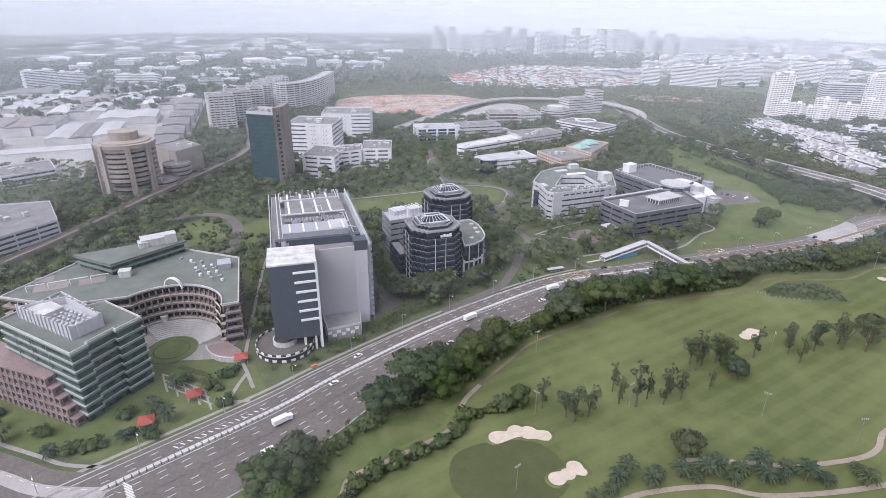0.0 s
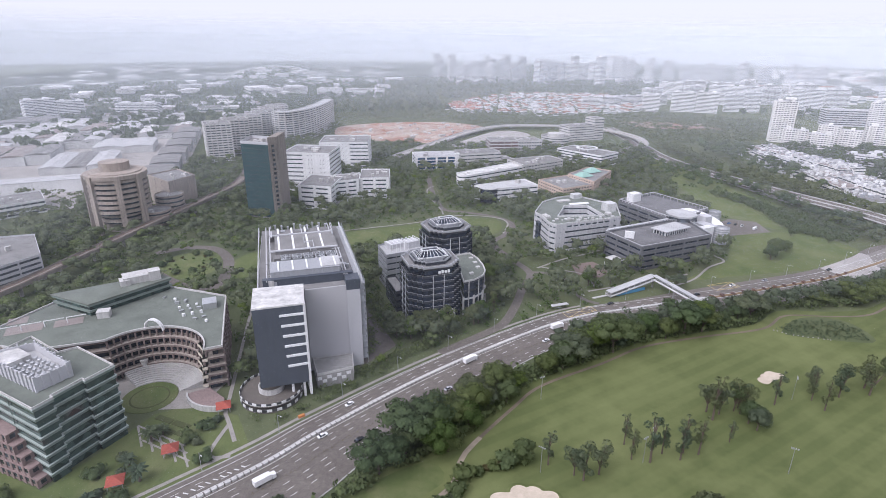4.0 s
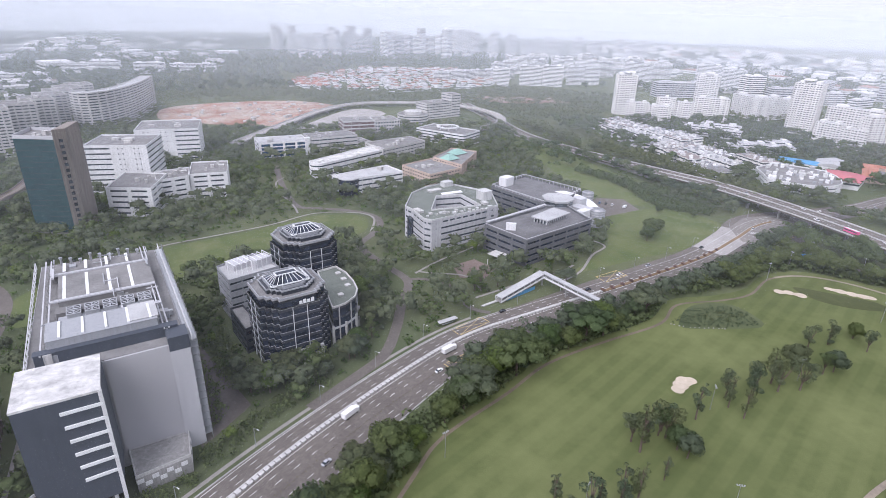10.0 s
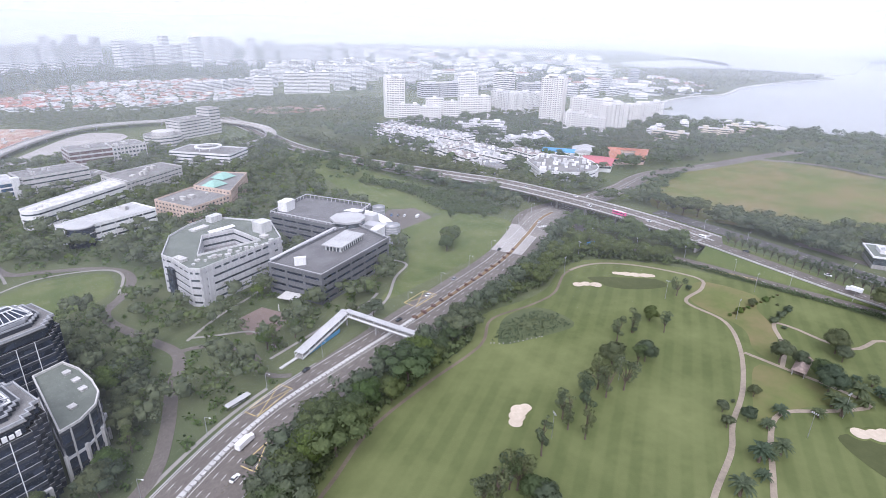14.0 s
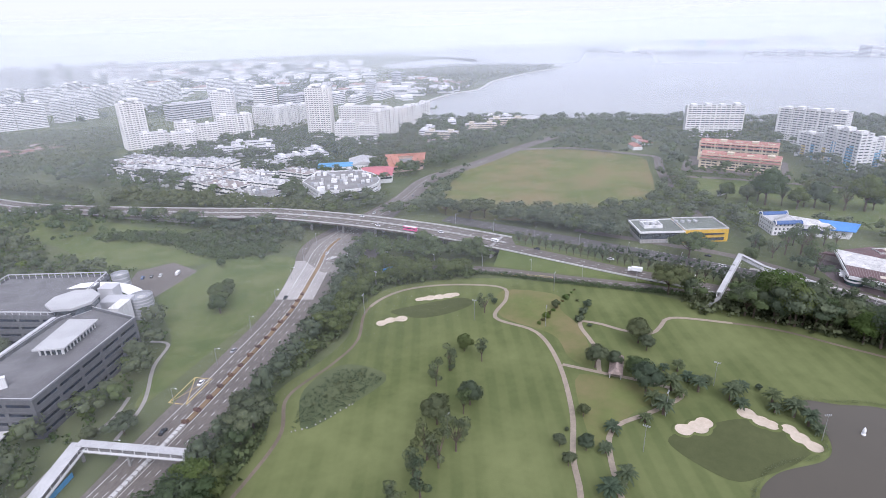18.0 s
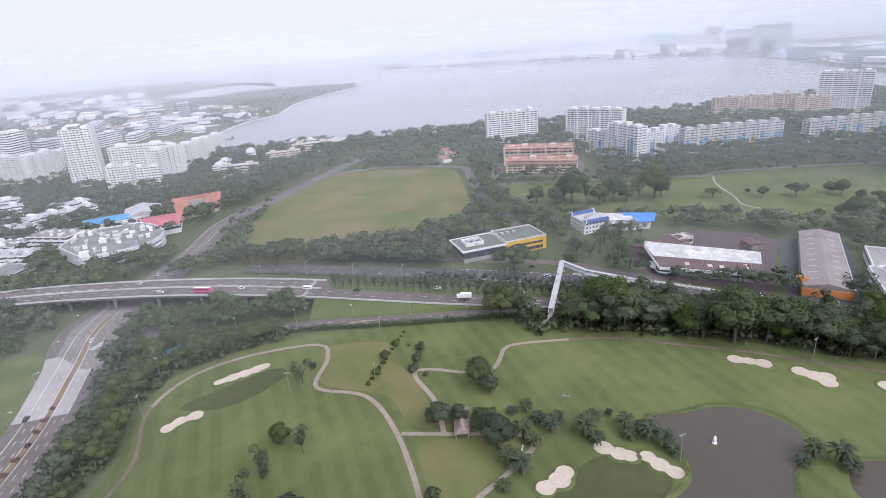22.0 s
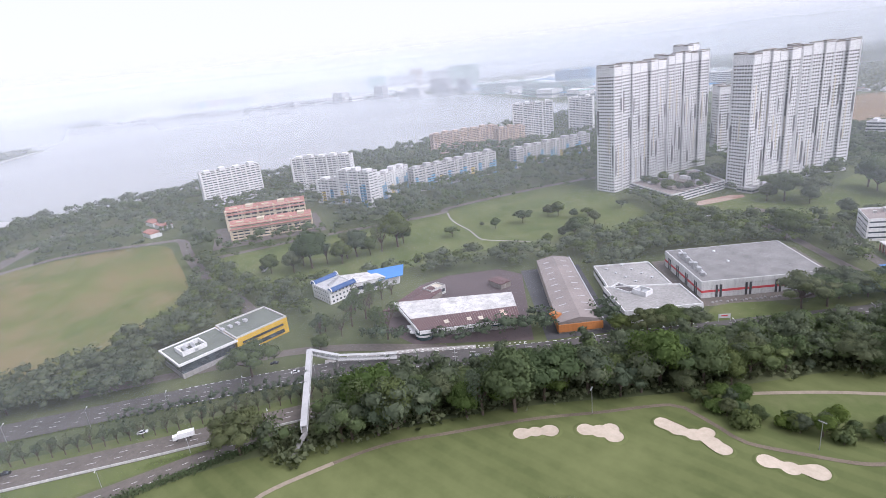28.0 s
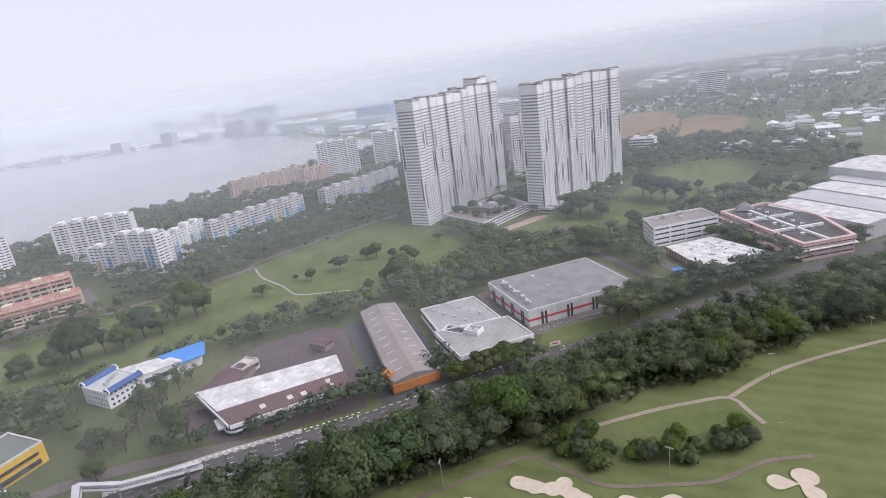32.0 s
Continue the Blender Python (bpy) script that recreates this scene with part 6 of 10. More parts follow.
roof(th, pts, 18, DARKROOF, LIGHTSLATE, 1.4, 0.6)
for z in (4.1, 8.6, 13.1):
    part("cornice", MB().prism(offset_poly(pts, -0.2), z, z + 0.35), LIGHTSLATE, th)
plant_box(th, 206, 522, 18, 11, 8, 7.5, 30, WHITE, "stair_head")
for p, q, L, d in edges_of(offset_poly(pts, 0.8)):
    for j in range(int(L // 4)):
        c = p + d * j * 4
        part("rail_post", MB().box((*c, 18), (0.35, 0.35, 3)), PALEGREY, th)
    part("roof_rail", MB().beam((*p, 21), (*q, 21), 0.5), PALEGREY, th)
th = thing("entrance_drum", 232, 462, "octagonal white hall with silver curved canopy and drums", "hall")
o8 = ngon(226, 464, 13, 8, 10)
FOOT += [ngon(226, 464, 13, 8, 10), ngon(255, 468, 18, 10)]
part("wall", MB().prism(offset_poly(o8, 1.2), 0, 22), PALEGREY, th)
part("glazing", MB().prism(offset_poly(o8, 1.0), 18.5, 21.5), GLASS, th)
part("roof", MB().prism(o8, 22.2, 23.4), PALEROOF, th)
for (x, y, r, h) in ((258, 455, 6.5, 13.5), (266, 484, 5, 19)):
    part("drum", MB().lathe((x, y, 0), [(r, 0), (r, h), (r - 0.4, h), (r - 0.4, h - 1.2)], 24), GREY, th)
    for k in range(6):
        part("drum_band", MB().lathe((x, y, h * (k + 1) / 7), [(r + 0.05, 0), (r + 0.12, 0.15), (r + 0.05, 0.5)], 24), PALEGREY, th)
    part("drum_roof", MB().lathe((x, y, h - 1.4), [(r - 0.5, 0), (0.3, 0.3)], 24), PALECONC, th)
m2 = MB()
for k in range(12):
    a, b = -0.2 + k * 0.16, -0.2 + (k + 1) * 0.16
    f = lambda t: (240 + 20 * math.cos(t), 466 + 14 * t, 8 + 12 * math.sin(t * 0.8))  # noqa: E731
    p, q = f(a), f(b)
    m2.add([(p[0], p[1], p[2]), (p[0] + 7, p[1] - 3, p[2] + 1), (q[0] + 7, q[1] - 3, q[2] + 1), (q[0], q[1], q[2])], [(0, 1, 2, 3)])
    m2.add([(p[0], p[1], p[2] - 0.4), (p[0] + 7, p[1] - 3, p[2] + 0.6), (q[0] + 7, q[1] - 3, q[2] + 0.6), (q[0], q[1], q[2] - 0.4)], [(3, 2, 1, 0)])
part("canopy_shell", m2, WHITEMETAL, th)
plant_box(th, 248, 462, 0, 10, 16, 14, 25, PALEGREY, "link_block")
plant_box(th, 243, 452, 0, 12, 6, 15, 25, WHITE, "link_block")
plant_box(th, 252, 474, 0, 8, 9, 18, 25, PALEGREY, "link_block")

# footbridges
th = thing("footbridge", 165, 345, "white covered footbridge over the dual carriageway", "footbridge")


def covered(th, a, b, w=3.4):
    a, b = np.array(a, float), np.array(b, float)
    L = np.linalg.norm(b - a)
    part("deck", MB().beam(tuple(a), tuple(b), w, 0.5), CONC, th)
    part("roof", MB().beam(tuple(a + (0, 0, 3)), tuple(b + (0, 0, 3)), w + 0.3, 0.25), PALEROOF, th, "flat white roof")
    d = (b - a)[:2] / np.linalg.norm((b - a)[:2])
    n = np.array((-d[1], d[0])) * w / 2
    for s in (-1, 1):
        o = np.array((*(n * s), 0))
        part("railing", MB().beam(tuple(a + o + (0, 0, 0.7)), tuple(b + o + (0, 0, 0.7)), 0.12, 1.0), WHITEMETAL, th)
        for k in range(int(L // 5) + 1):
            c = a + (b - a) * min(1, k * 5 / L) + o
            part("post", MB().beam(tuple(c), tuple(c + (0, 0, 3)), 0.2), WHITEMETAL, th)


covered(th, (129, 351, 0.8), (165, 366, 6.2), 5)
covered(th, (165, 366, 6.2), (181, 319, 6.2))
for x, y in ((165, 366), (171.5, 347), (180, 321), (150, 360)):
    part("pier", MB().box((x, y, 0), (1, 1, 6 if x > 155 else 3.6), 0.3, 0, 0.2), CONC, th)
part("stair", MB().beam((181, 319, 6), (190, 326, 0.3), 2.6, 0.5), CONC, th)
part("blue_hoarding", MB().beam((135, 352, 1.2), (158, 361.5, 1.2), 0.3, 2.2), BLUEPAINT, th)
part("ramp_kerb", MB().beam((118, 349, 0.3), (129, 352.5, 0.6), 1.6, 0.5), PALECONC, th)
th = thing("footbridge", 440, 144, "slim white covered footbridge over the expressway", "footbridge")
covered(th, (405, 150.5, 6.8), (474, 140.5, 6.8), 2.6)
covered(th, (474, 140.5, 6.6), (464, 127, 4.6), 1.9)
covered(th, (464, 127, 4.4), (457, 97, 0.8), 1.9)
for x, y in ((406, 150), (443, 145), (472, 141), (465, 128)):
    part("pier", MB().box((x, y, 0), (1, 1, 6.6 if y > 130 else 4.4), 0.2, 0, 0.2), CONC, th)
part("stair", MB().beam((405, 150, 6.6), (398, 158, 0.4), 2.4, 0.5), CONC, th)
th = thing("bus_shelter", 92, 335, "low grey-roofed bus shelter at the kerb", "bus shelter")
part("roof", MB().beam((86.5, 333.2, 2.9), (98, 336.5, 2.9), 3, 0.25), PALEROOF, th)
for k in range(4):
    part("post", MB().box((87.5 + 3.2 * k, 333.9 + 0.9 * k, 0), (0.15, 0.15, 2.8)), DARKMETAL, th)
part("bench", MB().beam((89, 334.4, 0.5), (96, 336.3, 0.5), 0.5, 0.1), STEEL, th)
part("bench_leg", MB().box((92.5, 335.3, 0), (0.2, 0.3, 0.5)), STEEL, th)

# garden pavilions with red roofs
for x, y in ((-87.5, 236), (-100, 207.5), (-113.5, 190)):
    th = thing("garden_pavilion", x, y, "small garden shelter with a red hipped roof", "pavilion", "garden pavilions")
    p = rect(x, y, 6.6, 6.6, 20)
    part("roof", MB().add([(*q, 2.9) for q in p] + [(x, y, 4.6)], [(0, 1, 4), (1, 2, 4), (2, 3, 4), (3, 0, 4), (3, 2, 1, 0)]), REDROOF, th)
    for q in rect(x, y, 5, 5, 20):
        part("post", MB().box((*q, 0), (0.25, 0.25, 3)), CONC, th)
    part("bench", MB().box((x, y, 0.1), (3, 1, 0.45), 0.3), CONC, th)

# ---------- business park and the towers behind it ----------
th = office("office_building", "white office with blue glass bays under a white frame", quad_to((-2, 737), (53, 745), 34), 16, 4, WHITE, BLUEGLASS, sill=0.12, head=0.86, pier=14, pw=2.5, roofm=PALEROOF, seed=1, tanks=6)
part("corner_frame", MB().box((52, 746, 0), (6, 5, 20), 0.15), WHITE, th)
office("office_building", "pale stepped office with curved glass bay", quad_to((57, 743), (112, 756), 32), 18, 4, PALECONC, GLASS, sill=0.5, head=0.8, seed=2, pier=9)
office("office_building", "low pale grey workshop wing", quad_to((108, 757), (130, 765), 26), 8, 2, PALECONC, GLASS, seed=3, tanks=2)
pts = [(46, 655)] + arc(55, 650, 9, 150, 290, 8) + [(133, 692), (124, 716)]
office("office_building", "long white office with a rounded end and ribbon windows", pts, 14, 3, WHITE, GLASS, sill=0.45, head=0.75, seed=4, pier=0, roofm=DIRTYROOF, tanks=3)
th = office("office_building", "white office with dark glass drum at its corner", [(62, 597), (78, 580), (130, 597), (120, 624)], 14, 3, WHITE, GLASS, sill=0.45, head=0.78, seed=5, pier=12, roofm=PALEROOF, tanks=2)
part("glass_drum", MB().lathe((76, 586, 0), [(9.5, 0), (9.5, 14.5)], 24), NAVYGLASS, th, "dark blue glass drum")
part("drum_roof", MB().lathe((76, 586, 14.5), [(9.8, 0), (9.8, 0.8), (9, 1)], 24), PALEROOF, th)
for z in (4.8, 9.6):
    part("drum_band", MB().lathe((76, 586, z), [(9.6, 0), (9.65, 0.2), (9.6, 0.5)], 24), PALEGREY, th)
office("office_building", "pale concrete office with punched window rows", [(129, 687), (188, 724), (176, 752), (116, 728)], 15, 4, PALECONC, GLASS, sill=0.45, head=0.74, seed=6, pier=5, pw=1.2, tanks=8)
th = office("office_building", "peach rendered office with square windows", [(136, 625), (154, 584), (191, 602), (173, 646)], 13, 4, PEACH, GLASS, "punched", pitch=4, ww=2.2, seed=7, roofm=FLATROOF)
th = office("office_building", "peach office tower with verdigris hipped roofs", [(173, 640), (192, 602), (228, 655), (206, 676)], 16, 5, PEACH, GLASS, "punched", pitch=4, ww=2, seed=8, tanks=0)
for c in ((188, 630), (204, 652)):
    p = rect(*c, 17, 15, 28)
    part("hipped_roof", MB().add([(*q, 17) for q in p] + [(*q, 21) for q in rect(*c, 6, 4, 28)], [(0, 1, 5, 4), (1, 2, 6, 5), (2, 3, 7, 6), (3, 0, 4, 7), (4, 5, 6, 7), (3, 2, 1, 0)]), TURQ, th, "pale verdigris roof")
th = office("office_building", "white banded office with a ring-shaped roof canopy", quad_to((198, 803), (245, 746), 40), 15, 4, WHITE, GLASS, sill=0.4, head=0.78, seed=9, pier=0, tanks=3)
part("roof_ring", ring(MB(), ngon(238, 792, 15, 28), 3, 18, 19), WHITE, th)
for k in range(7):
    part("ring_post", MB().box((238 + 13.5 * math.cos(k * 0.9), 792 + 13.5 * math.sin(k * 0.9), 15), (0.8, 0.8, 3.2)), WHITE, th)
office("office_building", "pale office block with a maroon glazed front", quad_to((107, 840), (150, 843), 34), 19, 4, PALECONC, MAROON, seed=10, sill=0.2, head=0.85, pier=12)
office("office_building", "pale grid-fronted office block", quad_to((150, 843), (186, 848), 34), 18, 4, PALECONC, GLASS, "punched", pitch=4, ww=2.4, seed=11)
th = office("office_building", "tiered round office with pale balconies", ngon(226, 930, 24, 18), 12, 3, PALECONC, GLASS, sill=0.45, pier=0, seed=12, tanks=4)
part("upper_tier", MB().prism(ngon(226, 930, 14, 14), 12, 17), PALECONC, th)
th = office("office_building", "stepped pale concrete office tower by the viaduct", quad_to((252, 944), (300, 962), 30), 24, 6, PALECONC, GLASS, sill=0.5, head=0.8, seed=13)
office("office_building", "tall slab end of the concrete office", quad_to((298, 961), (316, 968), 26), 35, 8, PALECONC, GLASS, sill=0.5, head=0.8, seed=14, tanks=1)

# white cluster and glass tower beyond the lawn
for p, q, dep, h, n, u0, u1, seed in (((-147, 634), (-95, 628), 48, 42, 9, 0.42, 0.995, 20), ((-126, 742), (-63, 743), 56, 34, 7, 0.005, 0.62, 21)):
    th = office("office_building", "white office slab with ribbon windows and a blank bay", quad_to(p, q, dep), h, n, WHITE, GLASS, sill=0.45, head=0.75, seed=seed, pier=0, big=8, group="white office slabs")
    a, b = np.array(p, float), np.array(q, float)
    d = (b - a) / np.linalg.norm(b - a)
    c0, c1 = a + (b - a) * u0, a + (b - a) * u1
    part("blank_bay", MB().prism(quad_to(tuple(c0 - (-d[1] * 0.12, d[0] * 0.12)), tuple(c1 - (-d[1] * 0.12, d[0] * 0.12)), 0.9), 0.5, h + 1), WHITE, th)
    for i in range(n):
        for j in range(4):
            c = c0 + (c1 - c0) * (0.22 + 0.12 * j + (0.2 if j > 1 else 0)) - np.array((-d[1], d[0])) * 0.1
            part("small_window", MB().box((*c, h * (i + 0.45) / n), (0.9, 0.3, 1.1), math.atan2(d[1], d[0])), GLASS, th)
for p, h in (([(-118, 565), (-84, 556), (-78, 600), (-112, 612)], 23), ([(-84, 582), (-60, 592), (-62, 622), (-90, 612)], 22), ([(-60, 596), (-29, 598), (-30, 640), (-62, 640)], 22)):
    office("office_building", "low white U-plan office wing with ribbon windows", p, h, 5, WHITE, GLASS, sill=0.42, head=0.76, seed=int(h), pier=16, pw=3, group="white office wings")
th = thing("office_tower", -145, 545, "teal glass tower with a brown concrete side wall", "office building")
pts = ccw([(-160, 536), (-133, 527), (-131, 556), (-158, 566)])
FOOT.append(pts)
for i in range(17):
    part("curtain_wall", MB().prism(pts, 2 + i * 4, 2 + i * 4 + 3.9), TEALGLASS, th)
    part("transom", MB().prism(offset_poly(pts, -0.08), 1.8 + i * 4, 2.05 + i * 4), DARKMETAL, th)
part("base", MB().prism(offset_poly(pts, 1.2), 0, 2), CONC, th)
part("side_wall", MB().prism(ccw([(-133, 526.5), (-126, 531), (-125, 560), (-131, 557)]), 0, 77), BROWNC, th, "brown concrete side wall")
for i in range(16):
    part("side_window", MB().box((-129.3, 528.7, 5 + i * 4.2), (2.2, 1.4, 2.2), 0.55), GLASS, th)
roof(th, pts, 70.2, FLATROOF, PALEGREY, 2.5)
clutter(th, pts, 70.2, 22, 5)
# round banded tower with four fins
th = thing("office_tower", -262, 507, "round tan concrete tower of stacked balconies between fins", "office building")
cx, cy = -262, 508
FOOT.append(ngon(cx, cy, 27, 12))
for i in range(9):
    z = 8 + i * 4.4
    r = 19 if i < 2 else 24
    part("glazing", MB().lathe((cx, cy, z), [(r - 2, 0), (r - 2, 4.4)], 36), GLASS, th)
    part("balcony_band", MB().lathe((cx, cy, z + 1.6), [(r - 1, 0), (r, 0), (r, 2.4), (r - 1, 2.4)], 36), TAN, th)
part("core", MB().lathe((cx, cy, 0), [(15, 0), (15, 8)], 24), BROWNC, th)
part("crown", MB().lathe((cx, cy, 47.6), [(25, 0), (25, 3.5), (21, 3.6), (21, 4.4)], 36), TAN, th)
part("roof", MB().lathe((cx, cy, 51), [(20.5, 0), (10, 0.4)], 36), BROWNC, th)
part("roof_drum", MB().lathe((cx - 2, cy + 4, 51), [(12, 0), (12, 8), (11, 8)], 24), TAN, th)
for a in (-115, -62, -20, 100, 160, 215):
    m2 = MB().box((cx + 24.4 * math.cos(radians(a)), cy + 24.4 * math.sin(radians(a)), 0), (3.4, 4.6, 51), radians(a))
    part("fin", m2, TAN, th)
office("office_building", "tan stepped annex with blank walls", ccw([(-270, 580), (-237, 550), (-223, 580), (-252, 608)]), 30, 7, TAN, GLASS, sill=0.6, head=0.8, seed=23, pier=20, pw=12)
for i, (x, y, r, h) in enumerate(((-240, 520, 14, 12), (-236, 545, 13, 20))):
    office("office_building", "rounded tan banded low wing", ngon(x, y, r, 16), h, int(h / 4), TAN, GLASS, sill=0.5, head=0.85, seed=24 + i, pier=0, tanks=1)
# banded offices beside the railway
th = office("office_building", "grey office with slanted dark window bands", [(-282, 352), (-261, 391), (-292, 434), (-345, 420), (-330, 365)], 18, 5, PALEGREY, GLASS, sill=0.4, head=0.85, seed=26, pier=14, pw=1)
office("office_building", "white low office beside the railway", [(-392, 525), (-360, 556), (-385, 590), (-420, 560)], 12, 3, WHITE, GLASS, seed=27)

# apartment terraces behind
for k in range(7):
    u = k / 6
    x, y, h = -288 + 14 * u + 8 * math.sin(u * 5), 795 + 320 * u, 50 - 12 * u
    office("apartment_block", "pale grey stepped apartment block", rect(x + 12, y + 14, 34, 40, 25), h, int(h / 3.3), PALECONC, GLASS, sill=0.4, head=0.8, seed=30 + k, pier=7, pw=1.5, group="grey apartment blocks", category="apartments")
fr = spline([(-236, 950), (-222, 935), (-200, 942), (-180, 985), (-168, 1050), (-163, 1140)], 12)
pts = ccw([tuple(p) for p in fr] + [tuple(p) for p in offset_line(fr, 19)[::-1]])
office("apartment_block", "long curved cream apartment block of banded balconies", pts, 48, 14, PALECONC, GLASS, sill=0.45, head=0.88, seed=40, pier=14, pw=1.2, roofm=PALEROOF, tanks=4, category="apartments")


def hip(mb, pts, h, rise, inset, mi=0):
    q = offset_poly(pts, inset)
    k = len(pts)
    mb.add([(*p, h) for p in pts] + [(*p, h + rise) for p in q], [(i, (i + 1) % k, k + (i + 1) % k, k + i) for i in range(k)] + [tuple(k + i for i in range(k))], mi)
    return mb


def shed(name, label, pts, h, wall=DULLWHITE, top=DIRTYROOF, ridge=2.0, group="", lights=True, category="shed", eave=0.3):
    """A hall with a low pitched sheet roof; the ridge runs along its longer side."""
    pts = ccw(pts)
    FOOT.append(pts)
    th = thing(name, *centre(pts), label, category, group)
    part("wall", MB().prism(pts, 0, h), wall, th)
    p = [np.array(q) for q in offset_poly(pts, -eave)]
    if np.linalg.norm(p[1] - p[0]) < np.linalg.norm(p[2] - p[1]):
        p = p[1:] + p[:1]
    r0, r1 = (p[1] + p[2]) / 2, (p[3] + p[0]) / 2
    v = [(*q, h) for q in p] + [(*r0, h + ridge), (*r1, h + ridge)] + [(*q, h - 0.35) for q in p]
    part("roof", MB().add(v, [(0, 1, 4, 5), (2, 3, 5, 4), (1, 2, 4), (3, 0, 5), (6, 7, 1, 0), (7, 8, 2, 1), (8, 9, 3, 2), (9, 6, 0, 3)]), top, th)
    if lights:
        for k in range(1, 10):
            u = k / 10
            for a, b in ((p[0], p[1]), (p[3], p[2])):
                e = a * (1 - u) + b * u
                c = r1 * (1 - u) + r0 * u
                f, g = e * 0.7 + c * 0.3, e * 0.35 + c * 0.65
                part("roof_light", MB().beam((*f, h + ridge * 0.3 + 0.06), (*g, h + ridge * 0.65 + 0.06), 0.9, 0.06), PALEROOF, th)
    return th


r = random.Random(4)
for k in range(1, 16):
    x, y = -440 - (k % 4) * 95 + r.uniform(-10, 10), 640 + (k // 4) * 125 + (k % 4) * 30 + r.uniform(-10, 10)
    w, d, h = 82 + r.uniform(-10, 8), 88 + r.uniform(-12, 12), r.uniform(8, 14)
    n = r.choice((2, 3, 3))
    for m in range(n):
        c = turned([(w * ((m + 0.5) / n - 0.5), r.uniform(-3, 3))], x, y, 18)[0]
        shed("factory_shed", "broad factory shed with stained pale roof", rect(*c, w / n - 0.5, d + r.uniform(-8, 4), 18), h + r.uniform(-1, 1), DULLWHITE, r.choice((DIRTYROOF, PALEROOF, BROWNROOF, PALEROOF, FLATROOF)), 2.2, "factory sheds", k < 6)
shed("factory_shed", "long white factory with a flat front", rect(-395, 640, 150, 26, 22), 14, WHITE, PALEROOF, 1)
office("banner_tower", "small tower with an orange hoarding", rect(-345, 615, 5, 5, 20), 18, 4, ORANGE, GLASS, tanks=0, category="tower")
for k in range(6):
    shed("factory_shed", "dark-roofed factory beside the railway", rect(-310 - k * 16, 690 + k * 62, 34, 52, 18), 12, GREY, FLATROOF, 1.5, "railway factories", False)

# ---------- beyond the expressway ----------
th = thing("low_building", 514, 185, "low building with green flat roofs and a yellow wing", "building")
pa, pb = ccw([(518, 221), (492.5, 208), (508, 178), (534, 191)]), ccw([(534, 191), (508, 178.5), (524, 149), (548, 161.5)])
FOOT += [pa, pb]
part("dark_wing", MB().prism(offset_poly(pa, 1.5), 0, 8.5), GLASS, th)
part("wing_band", MB().prism(offset_poly(pa, 1.2), 0, 3), CONC, th)
part("green_roof", MB().prism(pa, 8.6, 9.2), GREENROOF, th)
part("roof_edge", ring(MB(), offset_poly(pa, -0.2), 0.9, 8.4, 9.7), WHITE, th)
part("yellow_wing", MB().prism(pb, 0, 10), YELLOW, th, "bright yellow rendered wing")
part("window_strip", MB().beam((509.2, 175.3, 6.6), (522.0, 151.7, 6.6), 0.5, 1.2), DARKMETAL, th)
part("window_strip", MB().beam((509.2, 175.3, 2.6), (522.0, 151.7, 2.6), 0.5, 2.2), GLASS, th)
part("green_roof", MB().prism(offset_poly(pb, 1), 10, 10.15), GREENROOF, th)
part("roof_edge", ring(MB(), pb, 0.8, 10, 10.9), PALECONC, th)
sq = rect(511, 203, 14, 11, -62)
part("roof_screen", ring(MB(), sq, 0.8, 9.2, 11.8), WHITE, th, "white screen round roof plant")
for k in range(10):
    plant_box(th, 507 + (k % 5) * 2, 200 + (k // 5) * 5 + (k % 5) * 0.8, 9.2, 1.6, 2.2, 1.7, -62, STEEL, "air_conditioner")
for k in range(8):
    plant_box(th, 524 + k * 1.1, 186 - k * 2.2 + (k % 2) * 3, 10.2, 1.8, 1.6, 1.2, -62, PALEGREY, "air_conditioner")
th = thing("low_building", 567, 98, "white building with blue barrel vaults and blue roof", "building")
pa, pb, pc = ccw([(572, 128), (551, 119), (560, 101), (582, 110)]), ccw([(582, 110), (560, 101), (560, 78), (576, 84)]), ccw([(560, 82), (576, 86), (574, 62), (561, 66)])
FOOT += [pa, pb, pc]
punched(th, pa, 0, 9.5, 3, WHITE, GLASS, pitch=3, ww=1.6)
roof(th, pa, 9.5, PALEROOF, WHITE, 0.8)
part("hall", MB().prism(pb, 0, 8), WHITE, th)
part("hall_roof", MB().prism(offset_poly(pb, -0.3), 8, 8.5), DIRTYROOF, th)
part("window_strip", MB().prism(quad_to((559.4, 99), (559.4, 82), 0.6), 3, 5.5), GLASS, th)
part("porch_wall", MB().prism(offset_poly(pc, 2), 0, 5.5), WHITE, th)
part("blue_roof", MB().add([(*q, z) for q, z in zip(offset_poly(pc, -1.2), (7, 9.3, 9.3, 7))] + [(*q, z - 0.3) for q, z in zip(offset_poly(pc, -1.2), (7, 9.3, 9.3, 7))], [(0, 1, 2, 3), (7, 6, 5, 4), (0, 4, 5, 1), (1, 5, 6, 2), (2, 6, 7, 3), (3, 7, 4, 0)]), BLUE, th, "bright blue sheet roof")
